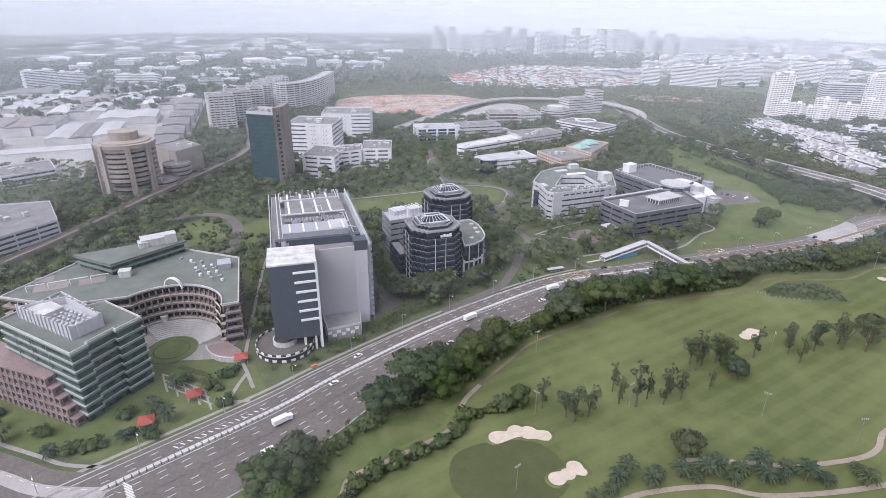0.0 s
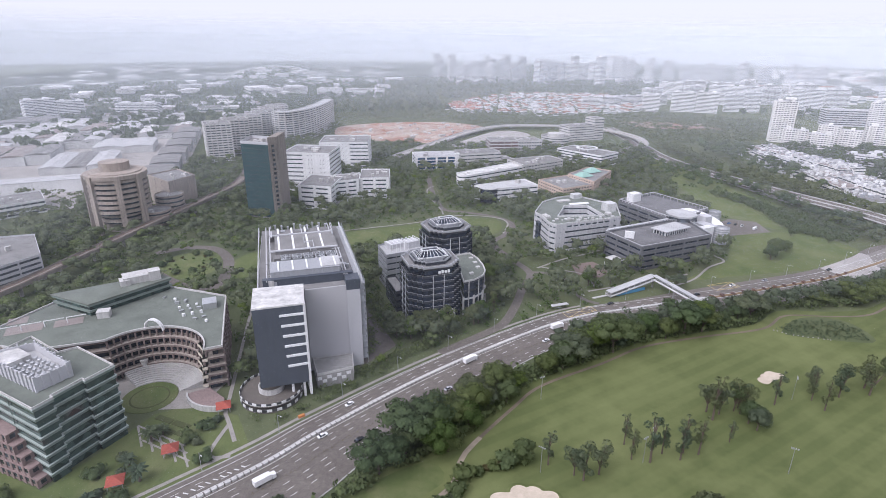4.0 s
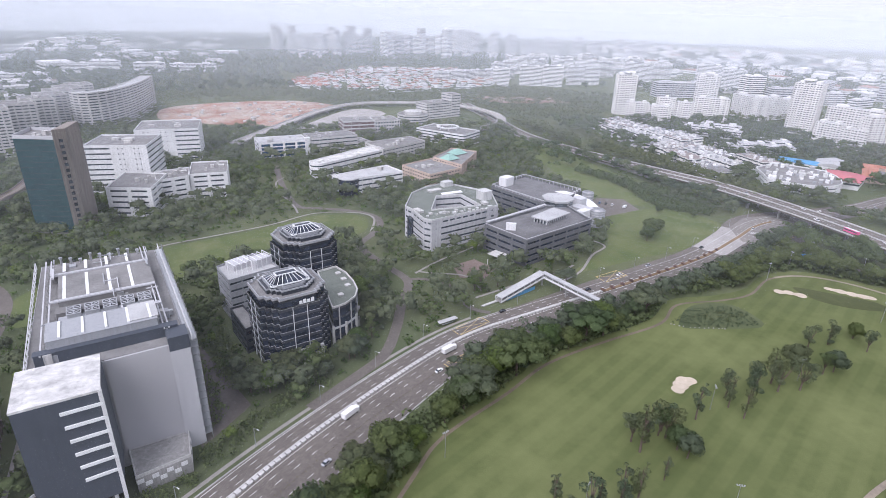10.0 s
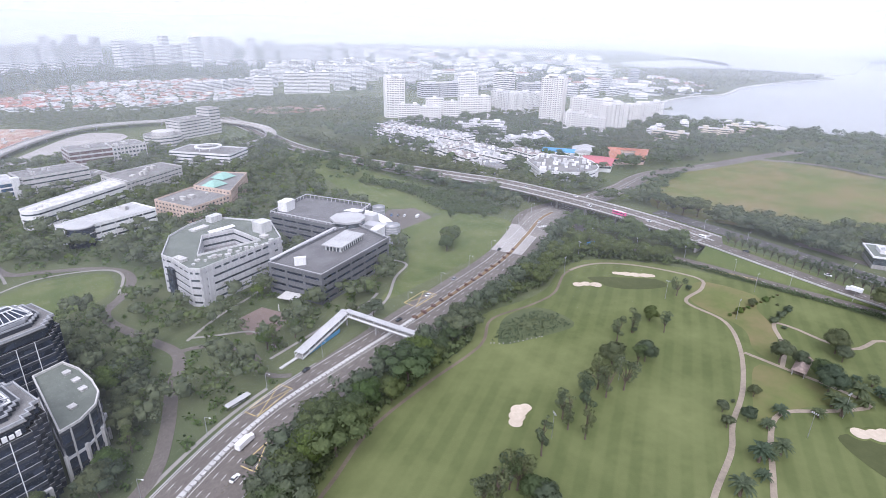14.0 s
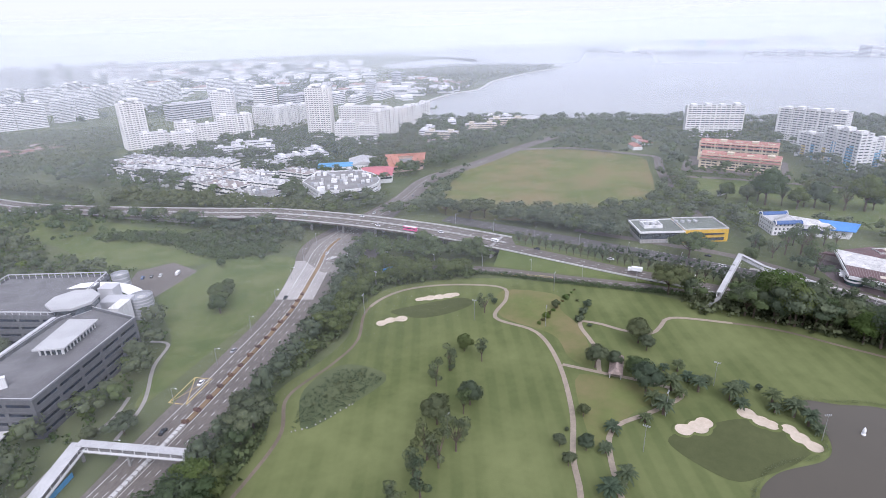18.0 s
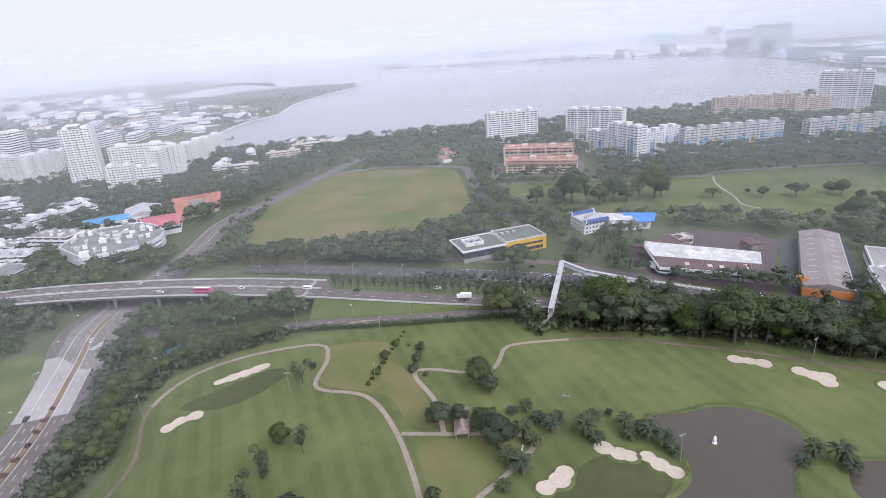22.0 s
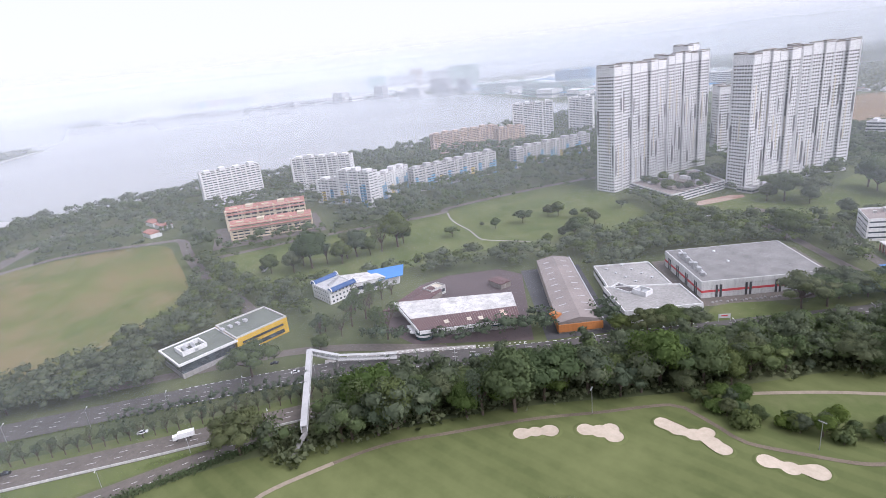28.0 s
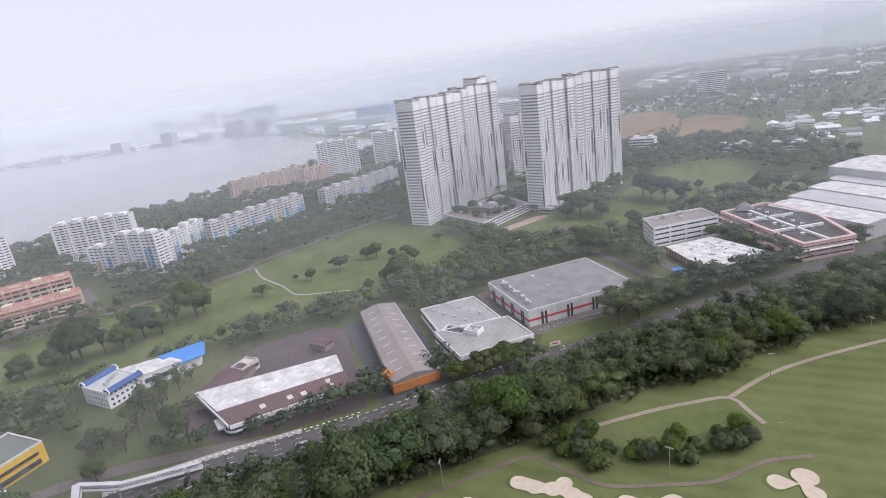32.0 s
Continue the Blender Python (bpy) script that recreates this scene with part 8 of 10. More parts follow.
def far_block(x, y, w, d, deg, h, wall, label, group, storey=3.0, frac=0.6, category="apartments", name="apartment_block", top=None, slot=20, head=True, fins=0.0):
    """A distant block: floor bands proud of a dark glazed core, with lift heads."""
    FOOT.append(rect(x, y, w, d, deg))
    k = max(1, int(w / slot) if w > 2 * slot else 1)
    side = [(0, 0)]
    for i in range(1, k):
        side += [(w * i / k - 1.1, 0), (w * i / k - 1.1, 2.0), (w * i / k + 1.1, 2.0), (w * i / k + 1.1, 0)]
    side.append((w, 0))
    p = turned([(a - w / 2, b - d / 2) for a, b in side] + [(w / 2 - a, d / 2 - b) for a, b in side], x, y, deg)
    m = len(p)
    th = thing(name, x, y, label, category, group)
    n = max(2, int(h / storey))
    sh = h / n
    q = offset_poly(p, 0.8)
    rings = [(p, 0.0)]
    for i in range(n):
        a, b = i * sh + sh * frac, (i + 1) * sh
        rings += [(p, a), (q, a), (q, b), (p, b)]
    rings.append((p, h + 0.9))
    m2 = MB().add([(*c, z) for ps, z in rings for c in ps], [(m * k + i, m * k + (i + 1) % m, m * k + m + (i + 1) % m, m * k + m + i) for k in range(len(rings) - 1) for i in range(m)])
    m2.m = [1 if k % 4 == 2 else 0 for k in range(len(rings) - 1) for i in range(m)]
    m2.f.append(tuple(m * (len(rings) - 1) + i for i in range(m)))
    m2.m.append(2)
    part("facade", m2, [wall, FARGLASS, top or PALEROOF], th)
    if fins:
        m2 = MB()
        for a, b, LL, dd in edges_of(rect(x, y, w, d, deg)):
            k = max(2, round(LL / fins))
            for i in range(k + 1):
                c = a + dd * LL * i / k
                m2.box((c[0], c[1], 0), (1.5 if i % 2 else 0.9, 0.9, h), math.atan2(dd[1], dd[0]))
        part("upright_fins", m2, wall, th)
    for u in ((-0.3, 0.28) if w > 30 else (0.0,)) if head else ():
        c = turned([(w * u, 0)], x, y, deg)[0]
        part("lift_head", MB().box((*c, h + 0.9), (w * 0.17, d * 0.55, 2.8), radians(deg)), wall, th)
    return th


ESTATE = M("cream_white_paint", (0.8, 0.785, 0.76), 0.75, var=0.08, streak=0.12)
FARGLASS = glass("distant_window_glass", (0.085, 0.095, 0.105), 0.2)


def between(p, q, depth, h, wall, label, group):
    L = math.dist(p, q)
    a = math.atan2(q[1] - p[1], q[0] - p[0])
    return far_block((p[0] + q[0]) / 2 - math.sin(a) * depth / 2, (p[1] + q[1]) / 2 + math.cos(a) * depth / 2, L, depth, math.degrees(a), h, wall, label, group, slot=9, fins=4.2 if wall is ESTATE else 0.0)


G1 = "white estate by the reservoir"
for p, q, dep, h in (((569, 876), (597, 857), 16, 31), ((598, 856), (626, 838), 16, 27), ((628, 880), (650, 861), 16, 37), ((651, 860), (672, 842), 16, 32), ((697, 870), (738, 838), 16, 37), ((739, 838), (768, 868), 16, 33),
                     ((810, 908), (809, 844), 16, 37), ((811, 842), (860, 850), 16, 38), ((861, 850), (903, 857), 16, 33), ((743, 681), (753, 650), 16, 30), ((753, 649), (763, 618), 16, 26), ((764, 618), (809, 612), 16, 45),
                     ((788, 705), (806, 632), 18, 47), ((873, 648), (934, 653), 16, 33), ((935, 653), (998, 659), 16, 31)):
    between(p, q, dep, h, ESTATE, "cream white slab of flats in a lakeside estate", G1)
for p, q, dep, h in (((593, 944), (622, 932), 22, 66), ((738, 923), (762, 897), 24, 67), ((772, 755), (788, 722), 26, 74)):
    th = between(p, q, dep, h, ESTATE, "tall cream white tower of flats in a lakeside estate", G1)
    c = centre([p, q])
    part("roof_cap", MB().box((c[0] + 9, c[1] + 7, h + 3.9), (14, 12, 2.4), math.atan2(q[1] - p[1], q[0] - p[0])), ESTATE, th)
# pale office blocks behind the estate
for x, y, w, d, dg, h, m in ((1010, 985, 60, 30, -20, 34, PALEGREY), (1062, 975, 30, 30, -20, 38, GREY), (1120, 985, 80, 24, -10, 24, WHITE), (980, 1040, 40, 30, 0, 52, ESTATE), (880, 1130, 120, 34, -15, 30, PALEGREY), (1180, 950, 60, 20, 10, 14, WHITE), (1260, 930, 70, 18, 5, 16, WHITE)):
    far_block(x, y, w, d, dg, h, m, "pale grey office block behind the lakeside estate", "offices behind the estate", 4, 0.5, "office building", "far_building")
G2 = "white terrace factories"
r = random.Random(2)
clu = MB()
for x0, ya, yb, dep in ((470, 545, 690, 24), (498, 560, 790, 20), (524, 600, 850, 20), (549, 690, 860, 18), (545, 560, 590, 22), (574, 640, 690, 18)):
    y = ya
    while y < yb - 15:
        L = r.uniform(34, 52)
        h = r.choice((7.5, 8.5, 9.5, 11))
        x = x0 + 9 * math.sin((y - 540) * 0.014)
        far_block(x + dep / 2 - 10, y + L / 2, L - 1.5, dep, 90 + r.uniform(-5, 5), h, r.choice((WHITE, WHITE, ESTATE)), "low white terrace factory with a cluttered roof deck", G2, 3.6, 0.52, "factory", "terrace_factory", r.choice((FLATROOF, FLATROOF, PALEROOF, BROWNROOF)), slot=8, head=False)
        for k in range(22):
            clu.box((x + r.uniform(-7, dep - 12), y + r.uniform(2, L - 4), h * 0.9), (r.uniform(1.4, 3.6), r.uniform(1.4, 4.6), r.uniform(1.6, 3.8) + h * 0.1), r.choice((0.1, 1.6, 0.8)), r.randrange(3))
        y += L
for k in range(150):
    clu.box((r.uniform(468, 580), r.uniform(560, 850), 0), (r.uniform(2, 6), r.uniform(2, 6), r.uniform(2, 5)), r.random(), r.randrange(2))
tagged(new("roof_clutter", clu.mesh("roof_clutter", [WHITE, DULLWHITE, GREY])), "pale tanks, ducts and stores crowding factory roofs and yards", "roof clutter", kind="stuff")
# banded parking-deck factory with a rounded end
pts = ccw([(487, 506), (504, 482), (514, 474), (524, 470), (538, 471), (551, 477), (561, 487), (570, 500), (577, 520), (552, 561), (512, 548)])
FOOT.append(pts)
th = thing("terrace_factory", 530, 515, "white factory with banded parking decks and a rounded end", "factory", G2)
for i in range(3):
    part("deck_glazing", MB().prism(offset_poly(pts, 1.6), i * 3.5, i * 3.5 + 3.5), GLASS, th)
    part("deck_band", MB().prism(pts, i * 3.5 + 1.5, i * 3.5 + 3.4), WHITE, th)
part("roof", MB().prism(offset_poly(pts, 0.6), 10.55, 10.7), FLATROOF, th)
part("parapet", ring(MB(), pts, 0.6, 10.0, 11.6), WHITE, th)
part("stair_tower", MB().box((493, 508, 0), (7, 7, 14), 0.6), WHITE, th)
for k in range(60):
    x, y = r.uniform(498, 570), r.uniform(480, 552)
    if inside([x], [y], offset_poly(pts, 4))[0]:
        plant_box(th, x, y, 10.7, r.uniform(2, 6), r.uniform(2, 4.6), r.uniform(1.4, 3.2), 35, (DULLWHITE, GREY, WHITE)[k % 3], "roof_unit")


th = thing("workshop", 590, 504, "low workshop with a broad faded red hipped roof", "workshop", "workshops by the road")
pts = ccw([(564, 499), (580, 480), (615, 500), (597, 534)])
FOOT.append(pts)
part("wall", MB().prism(offset_poly(pts, 1.0), 0, 8), WHITE, th)
part("window_band", MB().prism(offset_poly(pts, 0.9), 4.4, 6.2), GLASS, th)
part("roof", hip(MB(), pts, 8, 3.2, 9), M("faded_red_roof", (0.5, 0.16, 0.18), 0.75, var=0.2), th)
th = thing("workshop", 657, 512, "orange-roofed building round a small court", "workshop", "workshops by the road")
pts = ccw([(613, 505), (646, 478), (702, 506), (672, 549)])
FOOT.append(pts)
ORANGETILE = M("orange_roof_tiles", (0.46, 0.2, 0.135), 0.8, var=0.22)
court2 = offset_poly(pts, 15)
part("wall", annulus(MB(), offset_poly(pts, 1.2), offset_poly(court2, -1), 0, 7), PEACH, th)
part("window_band", annulus(MB(), offset_poly(pts, 1.1), offset_poly(court2, -1.1), 3.6, 5.6), GLASS, th)
part("roof", annulus(MB(), pts, court2, 7, 7.4), ORANGETILE, th)
part("roof_ridge", annulus(MB(), offset_poly(pts, 6), offset_poly(court2, -5), 7.4, 8.6), ORANGETILE, th)
part("court_deck", MB().prism(court2, 0.3, 4), FLATROOF, th)
shed("workshop", "low workshop with a blue sheet roof", rect(600, 572, 40, 24, -55), 8, WHITE, BLUEPAINT, 2, "workshops by the road", False)
shed("workshop", "low hall with a pale curved roof", rect(628, 552, 34, 40, -55), 8, WHITE, PALEROOF, 4, "workshops by the road", False)
for p, q, h in (((599, 772), (624, 743), 13), ((625, 742), (650, 713), 11), ((640, 785), (676, 742), 12)):
    between(p, q, 13, h, WHITE, "low white row of flats among trees", "low white flats")
for p, q, h, dep in (((593, 652), (622, 637), 10, 22), ((623, 637), (650, 621), 9, 20), ((640, 672), (676, 650), 8, 18)):
    between(p, q, dep, h, WHITE, "low white workshop among trees", "low white workshops")
for p, q, h in (((799, 561), (811, 513), 14), ((818, 566), (870, 580), 12), ((873, 528), (896, 486), 15), ((905, 560), (935, 575), 13), ((940, 517), (968, 462), 14), ((978, 540), (1004, 500), 12)):
    between(p, q, 14, h, CREAM if h > 13 else WHITE, "low cream school wing with open corridors", "school wings")
shed("sports_hall", "low grey sports hall near the shore", rect(1003, 470, 50, 30, 10), 9, WHITE, PALEROOF, 3, lights=False)
for x, y in ((850, 270), (880, 262), (905, 275)):
    shed("pavilion", "small white pavilion with red roof near the shore", rect(x, y, 20, 12, 30), 5, WHITE, SALMON, 2, "shore pavilions", False)

# red-roofed houses
def houses(name, label, poly, gap, seed, roofs, lo=5, hi=9, w=(9, 16), wallm=WHITE):
    """A crowded quarter of small pitched houses."""
    r = random.Random(seed)
    x, y = scatter(poly, gap, seed, feet=False)
    m2 = MB()
    for a, b in zip(x, y):
        ww, dd, h, g = r.uniform(*w), r.uniform(*w) * 0.8, r.uniform(lo, hi), r.choice((20, 35, 110, 75))
        p = rect(a, b, ww, dd, g)
        m2.prism(p, 0, h, 0)
        q = offset_poly(p, -0.6)
        k = r.randrange(len(roofs)) + 1
        e0, e1 = [(q[0][i] + q[3][i]) / 2 for i in (0, 1)], [(q[1][i] + q[2][i]) / 2 for i in (0, 1)]
        m2.add([(*c, h) for c in q] + [(*e0, h + 2.4), (*e1, h + 2.4)], [(0, 1, 5, 4), (2, 3, 4, 5), (1, 2, 5), (3, 0, 4)], k)
        m2.box((a, b, h * 0.3), (ww + 0.2, dd + 0.2, h * 0.25), radians(g), len(roofs) + 1)
    return tagged(new(name, m2.mesh(name, [wallm, *roofs, PALEGLASS])), label, "houses", kind="stuff")


houses("housing_quarter", "crowded two-storey houses with red and grey roofs", [(130, 1330), (330, 1250), (520, 1330), (620, 1480), (560, 1720), (300, 1760), (120, 1560)], 24, 5, (TERRA, TERRA, PALEROOF, DULLWHITE))
houses("housing_quarter", "terraced houses with terracotta roofs", [(60, 1380), (140, 1320), (160, 1460), (90, 1500)], 16, 6, (TERRA, SALMON))
houses("housing_quarter", "low village houses among trees", [(420, -900), (520, -860), (560, -1100), (430, -1150)], 30, 7, (PALEROOF, WHITE), 3, 6)
houses("housing_quarter", "low white farm buildings among far trees", [(440, -640), (560, -690), (640, -830), (640, -960), (470, -960)], 44, 17, (PALEROOF, WHITE, FLATROOF), 4, 8, (12, 30))
houses("housing_quarter", "scattered low sheds among far fields", [(700, -1150), (1150, -1000), (1100, -1500), (650, -1500)], 38, 8, (PALEROOF, WHITE, TERRA), 3, 6)
houses("factory_quarter", "pale industrial roofs beyond the railway", [(-560, 1000), (-300, 1150), (-380, 1500), (-900, 1500), (-1000, 900), (-640, 820)], 66, 9, (PALEROOF, FLATROOF, DIRTYROOF, BROWNROOF), 7, 12, (24, 50), DULLWHITE)
houses("factory_quarter", "white industrial roofs along the far shore", [(1500, -760), (2200, -790), (2900, -720), (2700, -1300), (1900, -1500), (1350, -1100)], 62, 10, (PALEROOF, WHITE, BLUEPAINT, TURQ, WHITE), 10, 30, (30, 84), WHITE)
houses("factory_quarter", "white industrial roofs beyond the reservoir", [(2925, -610), (3260, 0), (3440, 560), (3580, 900), (3900, 700), (3700, -500), (3300, -900)], 46, 11, (PALEROOF, WHITE, TURQ), 8, 28, (40, 90), WHITE)
houses("factory_quarter", "pale works on the far headland", [(1240, 850), (1500, 830), (1640, 900), (1700, 1100), (1350, 1180)], 60, 12, (PALEROOF, WHITE, TERRA), 8, 18, (26, 60), WHITE)
houses("town_quarter", "low pale town blocks under haze", [(-700, 1500), (0, 1800), (0, 3200), (-1500, 3200), (-1400, 1700)], 125, 13, (PALEROOF, WHITE), 8, 22, (30, 70), DULLWHITE)
houses("town_quarter", "pale town blocks far beyond the estate", [(1100, 1250), (1700, 1250), (2600, 1900), (2200, 3000), (900, 2400)], 112, 14, (PALEROOF, WHITE, TERRA), 9, 30, (26, 60), WHITE)
houses("town_quarter", "pale blocks among far woods", [(500, -1600), (1500, -1700), (1900, -2900), (0, -3000), (-100, -1700)], 120, 15, (PALEROOF, WHITE), 6, 20, (26, 70), WHITE)

# slab estates and skyline
r = random.Random(11)
G3 = "distant apartment slabs"
for p, q, h in (((600, 1360), (648, 1338), 44), ((649, 1337), (693, 1318), 46), ((728, 1352), (768, 1346), 42), ((769, 1346), (807, 1341), 44), ((870, 1330), (925, 1295), 54), ((525, 1345), (560, 1330), 40), ((560, 1420), (610, 1440), 46), ((985, 1215), (1030, 1180), 60), ((1035, 1190), (1070, 1150), 52)):
    between(p, q, 15, h, WHITE, "distant white slab of flats", G3)
for k in range(12):
    far_block(720 + 75 * (k % 6) + r.uniform(-15, 15), 1500 + 140 * (k // 6) + r.uniform(-30, 30), 64, 15, r.uniform(-40, 40), r.uniform(40, 54), WHITE, "distant white slab of flats", G3, slot=10)
for k in range(6):
    far_block(430 + 40 * k, 1440 + 12 * k, 44, 14, 15 * (k % 3), 24, WHITE, "distant white slab of flats", G3)
G4 = "skyline towers"
for k in range(30):
    u = k / 29
    x, y = 60 + 830 * u + r.uniform(-12, 12), 2250 + r.uniform(-120, 180) - 60 * u
    grey = 0.28 < u < 0.6 and k % 3 != 1
    far_block(x, y, r.uniform(24, 36), 24, r.uniform(0, 60), r.uniform(64, 102), PALEGREY if grey else WHITE, "distant grey tower of flats" if grey else "distant white tower of flats", G4, 4.2)
for k in range(16):
    far_block(930 + 34 * k + r.uniform(-8, 8), 2070 + r.uniform(-60, 40), 30, 20, r.uniform(-10, 40), r.uniform(60, 84), WHITE, "distant white slab of flats", G4, 4.2)
for x, y, w, d, h, m in ((1330, 1010, 50, 26, 34, PALEGREY), (1440, 1000, 34, 26, 46, GREY), (1290, 1130, 120, 30, 26, PALEGREY), (2650, -700, 70, 30, 72, PALEGREY), (2560, -760, 60, 30, 62, GREY), (2250, -820, 230, 60, 40, TURQ), (1880, -820, 230, 60, 42, TURQ), (2050, -1000, 140, 60, 66, BLUEPAINT), (2900, -760, 90, 40, 60, PALEGREY), (1700, -1150, 120, 60, 50, PALEGREY), (1420, -1050, 90, 40, 44, WHITE), (1330, -1960, 90, 30, 48, WHITE), (1500, -1480, 80, 40, 50, WHITE), (980, -1370, 70, 18, 58, WHITE), (1020, -1700, 70, 30, 30, WHITE), (560, -1600, 60, 30, 40, WHITE), (3500, 420, 60, 40, 60, PALEGREY), (3330, 330, 90, 40, 26, WHITE), (3180, -60, 120, 40, 30, WHITE), (3060, -300, 70, 50, 44, WHITE), (2960, -480, 60, 40, 56, PALEGREY), (2860, -620, 90, 40, 34, WHITE), (3420, 640, 120, 40, 24, WHITE), (3520, 820, 60, 40, 40, WHITE)):
    far_block(x, y, w, d, 30, h, m, "large pale block beyond the water", "far waterside blocks", 4.5, 0.55, "building", "far_building")
SHORE_BLOCKS = ((3382, -447, 110, 98, WHITE), (3516, -588, 106, 110, TURQ), (3600, -421, 50, 66, WHITE), (3560, -753, 158, 94, PALEGREY), (3500, -760, 127, 42, WHITE), (3540, -837, 77, 130, PEACH), (3480, -950, 131, 104, PALEGREY), (3309, -1049, 173, 124, TURQ),
                (3758, 94, 46, 71, WHITE), (3756, 42, 47, 83, ESTATE), (3753, -11, 21, 66, WHITE), (3750, -64, 18, 73, WHITE), (3748, -86, 117, 85, PALEGREY), (3759, 214, 61, 61, GREY), (3759, 150, 63, 65, GREY), (3758, 317, 100, 69, PEACH), (3753, 415, 137, 62, BLUEPAINT),
                (3728, -272, 215, 80, ESTATE), (3577, -275, 165, 39, WHITE), (3700, 283, 120, 29, WHITE), (3640, 19, 198, 27, WHITE), (3640, 446, 90, 25, WHITE), (3690, -359, 131, 69, ESTATE))
for x, y, w, h, m in SHORE_BLOCKS:
    far_block(x, y, w, 40, 90 - (200 - y) * 0.018, h * 0.85, m, "broad pale works block on the far shore", "works on the far shore", 9, 0.75, "building", "far_building", slot=60)
for x, y, w in ((515, -642, 44), (575, -628, 40)):
    far_block(x, y, w, 16, 35, 8, WHITE, "low white building among fields", "low buildings beyond the field", 4, 0.5, "building", "far_building")
far_block(693, -605, 34, 22, 20, 20, WHITE, "white three-storey house among fields", "", 4, 0.5, "building", "far_building")
for p, q, h in (((-441, 1673), (-385, 1677), 22), ((-384, 1677), (-318, 1679), 27), ((-285, 1660), (-215, 1668), 24), ((-208, 1685), (-98, 1690), 20), ((-771, 1172), (-732, 1211), 40), ((-731, 1211), (-690, 1235), 34), ((-640, 1255), (-554, 1257), 26), ((-545, 1526), (-430, 1530), 14), ((-700, 1500), (-610, 1505), 18)):
    between(p, q, 28, h, WHITE, "distant white industrial block", "far industrial blocks")

# lake embankment
SHORE = spline([(1170, 778), (1290, 800), (1402, 803), (1490, 782), (1600, 804), (1745, 835), (2063, 833), (2328, 792)], 20)
mb = MB()
ribbon(mb, SHORE, 2, 6, 2.2, 2.2)
solid("embankment", mb, PALECONC, "pale stone embankment along the reservoir", "embankment", "structure")

# building site: spoil heaps, stacked slabs and low walls on the bare soil
r = random.Random(19)
hp, st = MB(), MB()
site = [(-125, 990), (-40, 956), (38, 938), (66, 1010), (118, 1095), (58, 1160), (-60, 1155), (-140, 1105)]
x, y = scatter(site, 15, 19, feet=False, keep=0.6)
for k, (a, b) in enumerate(zip(x, y)):
    w = r.uniform(3, 9)
    hp.lathe((a, b, 0), [(w, 0), (w * 0.7, w * 0.18), (w * 0.25, w * 0.3)], 7, 0, k)
    if k % 3 == 0:
        st.box((a + 8, b, 0), (r.uniform(4, 14), r.uniform(2, 6), r.uniform(1, 4)), r.random() * 3)
tagged(solid("spoil_heaps", hp, SOIL, "red earth heaps over a building site", "earth heaps"), kind="stuff")
tagged(solid("site_stores", st, PALECONC, "pale stacked materials on a building site", "building materials"), kind="stuff")

# ---------- trees of the golf course ----------
GOLF = "trees on the golf course"
for k, (x, y, s) in enumerate(((45, 198, 1.1), (67, 187, 1.35), (105, 164, 1.35), (149, 228, 1.1), (152, 214, 1.15), (152, 230, 1.2), (151, 219, 1.1), (224, 244, 1.1), (244, 250, 1.1), (255, 243, 1.0), (262, 243, 1.1), (346, 185, 1.1), (301, 264, 0.95), (303, 175, 1.45), (314, 200, 1.0), (312, 181, 1.15))):
    tree("open" if k % 2 and x < 300 else "broad", x, y, s * (1.0 if k % 2 and x < 300 else 0.95), k % 3, LEAFB if k % 3 else LEAF, GOLF)
for k, (x, y, s) in enumerate(((55, 196, 0.85), (90, 207, 0.8), (90, 198, 0.75), (97, 196, 1.0), (104, 201, 0.7), (110, 197, 0.85), (113, 201, 0.8), (119, 200, 0.85), (136, 207, 0.55), (136, 222, 1.05), (191, 235, 0.75), (192, 227, 0.8), (171, 232, 0.8))):
    tree("slender", x, y, s * 1.35, k % 3, LEAFB, GOLF)
for k, (x, y, s) in enumerate(((64, 190, 1.1), (74, 190, 0.9), (151, 226, 1.1), (141, 226, 1.0), (206, 237, 0.9), (195, 241, 0.9), (212, 243, 0.9), (222, 238, 1.0), (233, 236, 1.1), (136, 228, 1.0), (268, 263, 0.8), (282, 263, 0.9), (296, 252, 0.8), (344, 271, 0.75))):
    tree("open", x, y, s * 1.08, k % 3, LEAFB, GOLF)
for k, (x, y, s) in enumerate(((356, 270, 0.4), (275, 196, 0.55), (255, 190, 0.55), (244, 194, 0.6), (263, 200, 0.5), (366, 235, 0.5), (253, 200, 0.45), (282, 262, 0.6), (326, 130, 0.85), (318, 192, 0.8), (340, 180, 0.7), (352, 186, 0.6))):
    tree("broad", x, y, s, k % 4, LEAFB, GOLF, "small rounded young tree on mown grass")
for k in range(9):
    tree("shrub", 353 + k * 3.4, 212 + (k * 13) % 7 + k, 0.8, k % 3, LEAFB, "shrubs by the cart path")
for k in range(12):
    tree("shrub", 344 + 4.6 * k, 238 - 0.6 * k, 0.7, k % 3, LEAFD if k % 2 else LEAFY, "flowering hedge across the fairway", "clipped reddish flowering shrub")
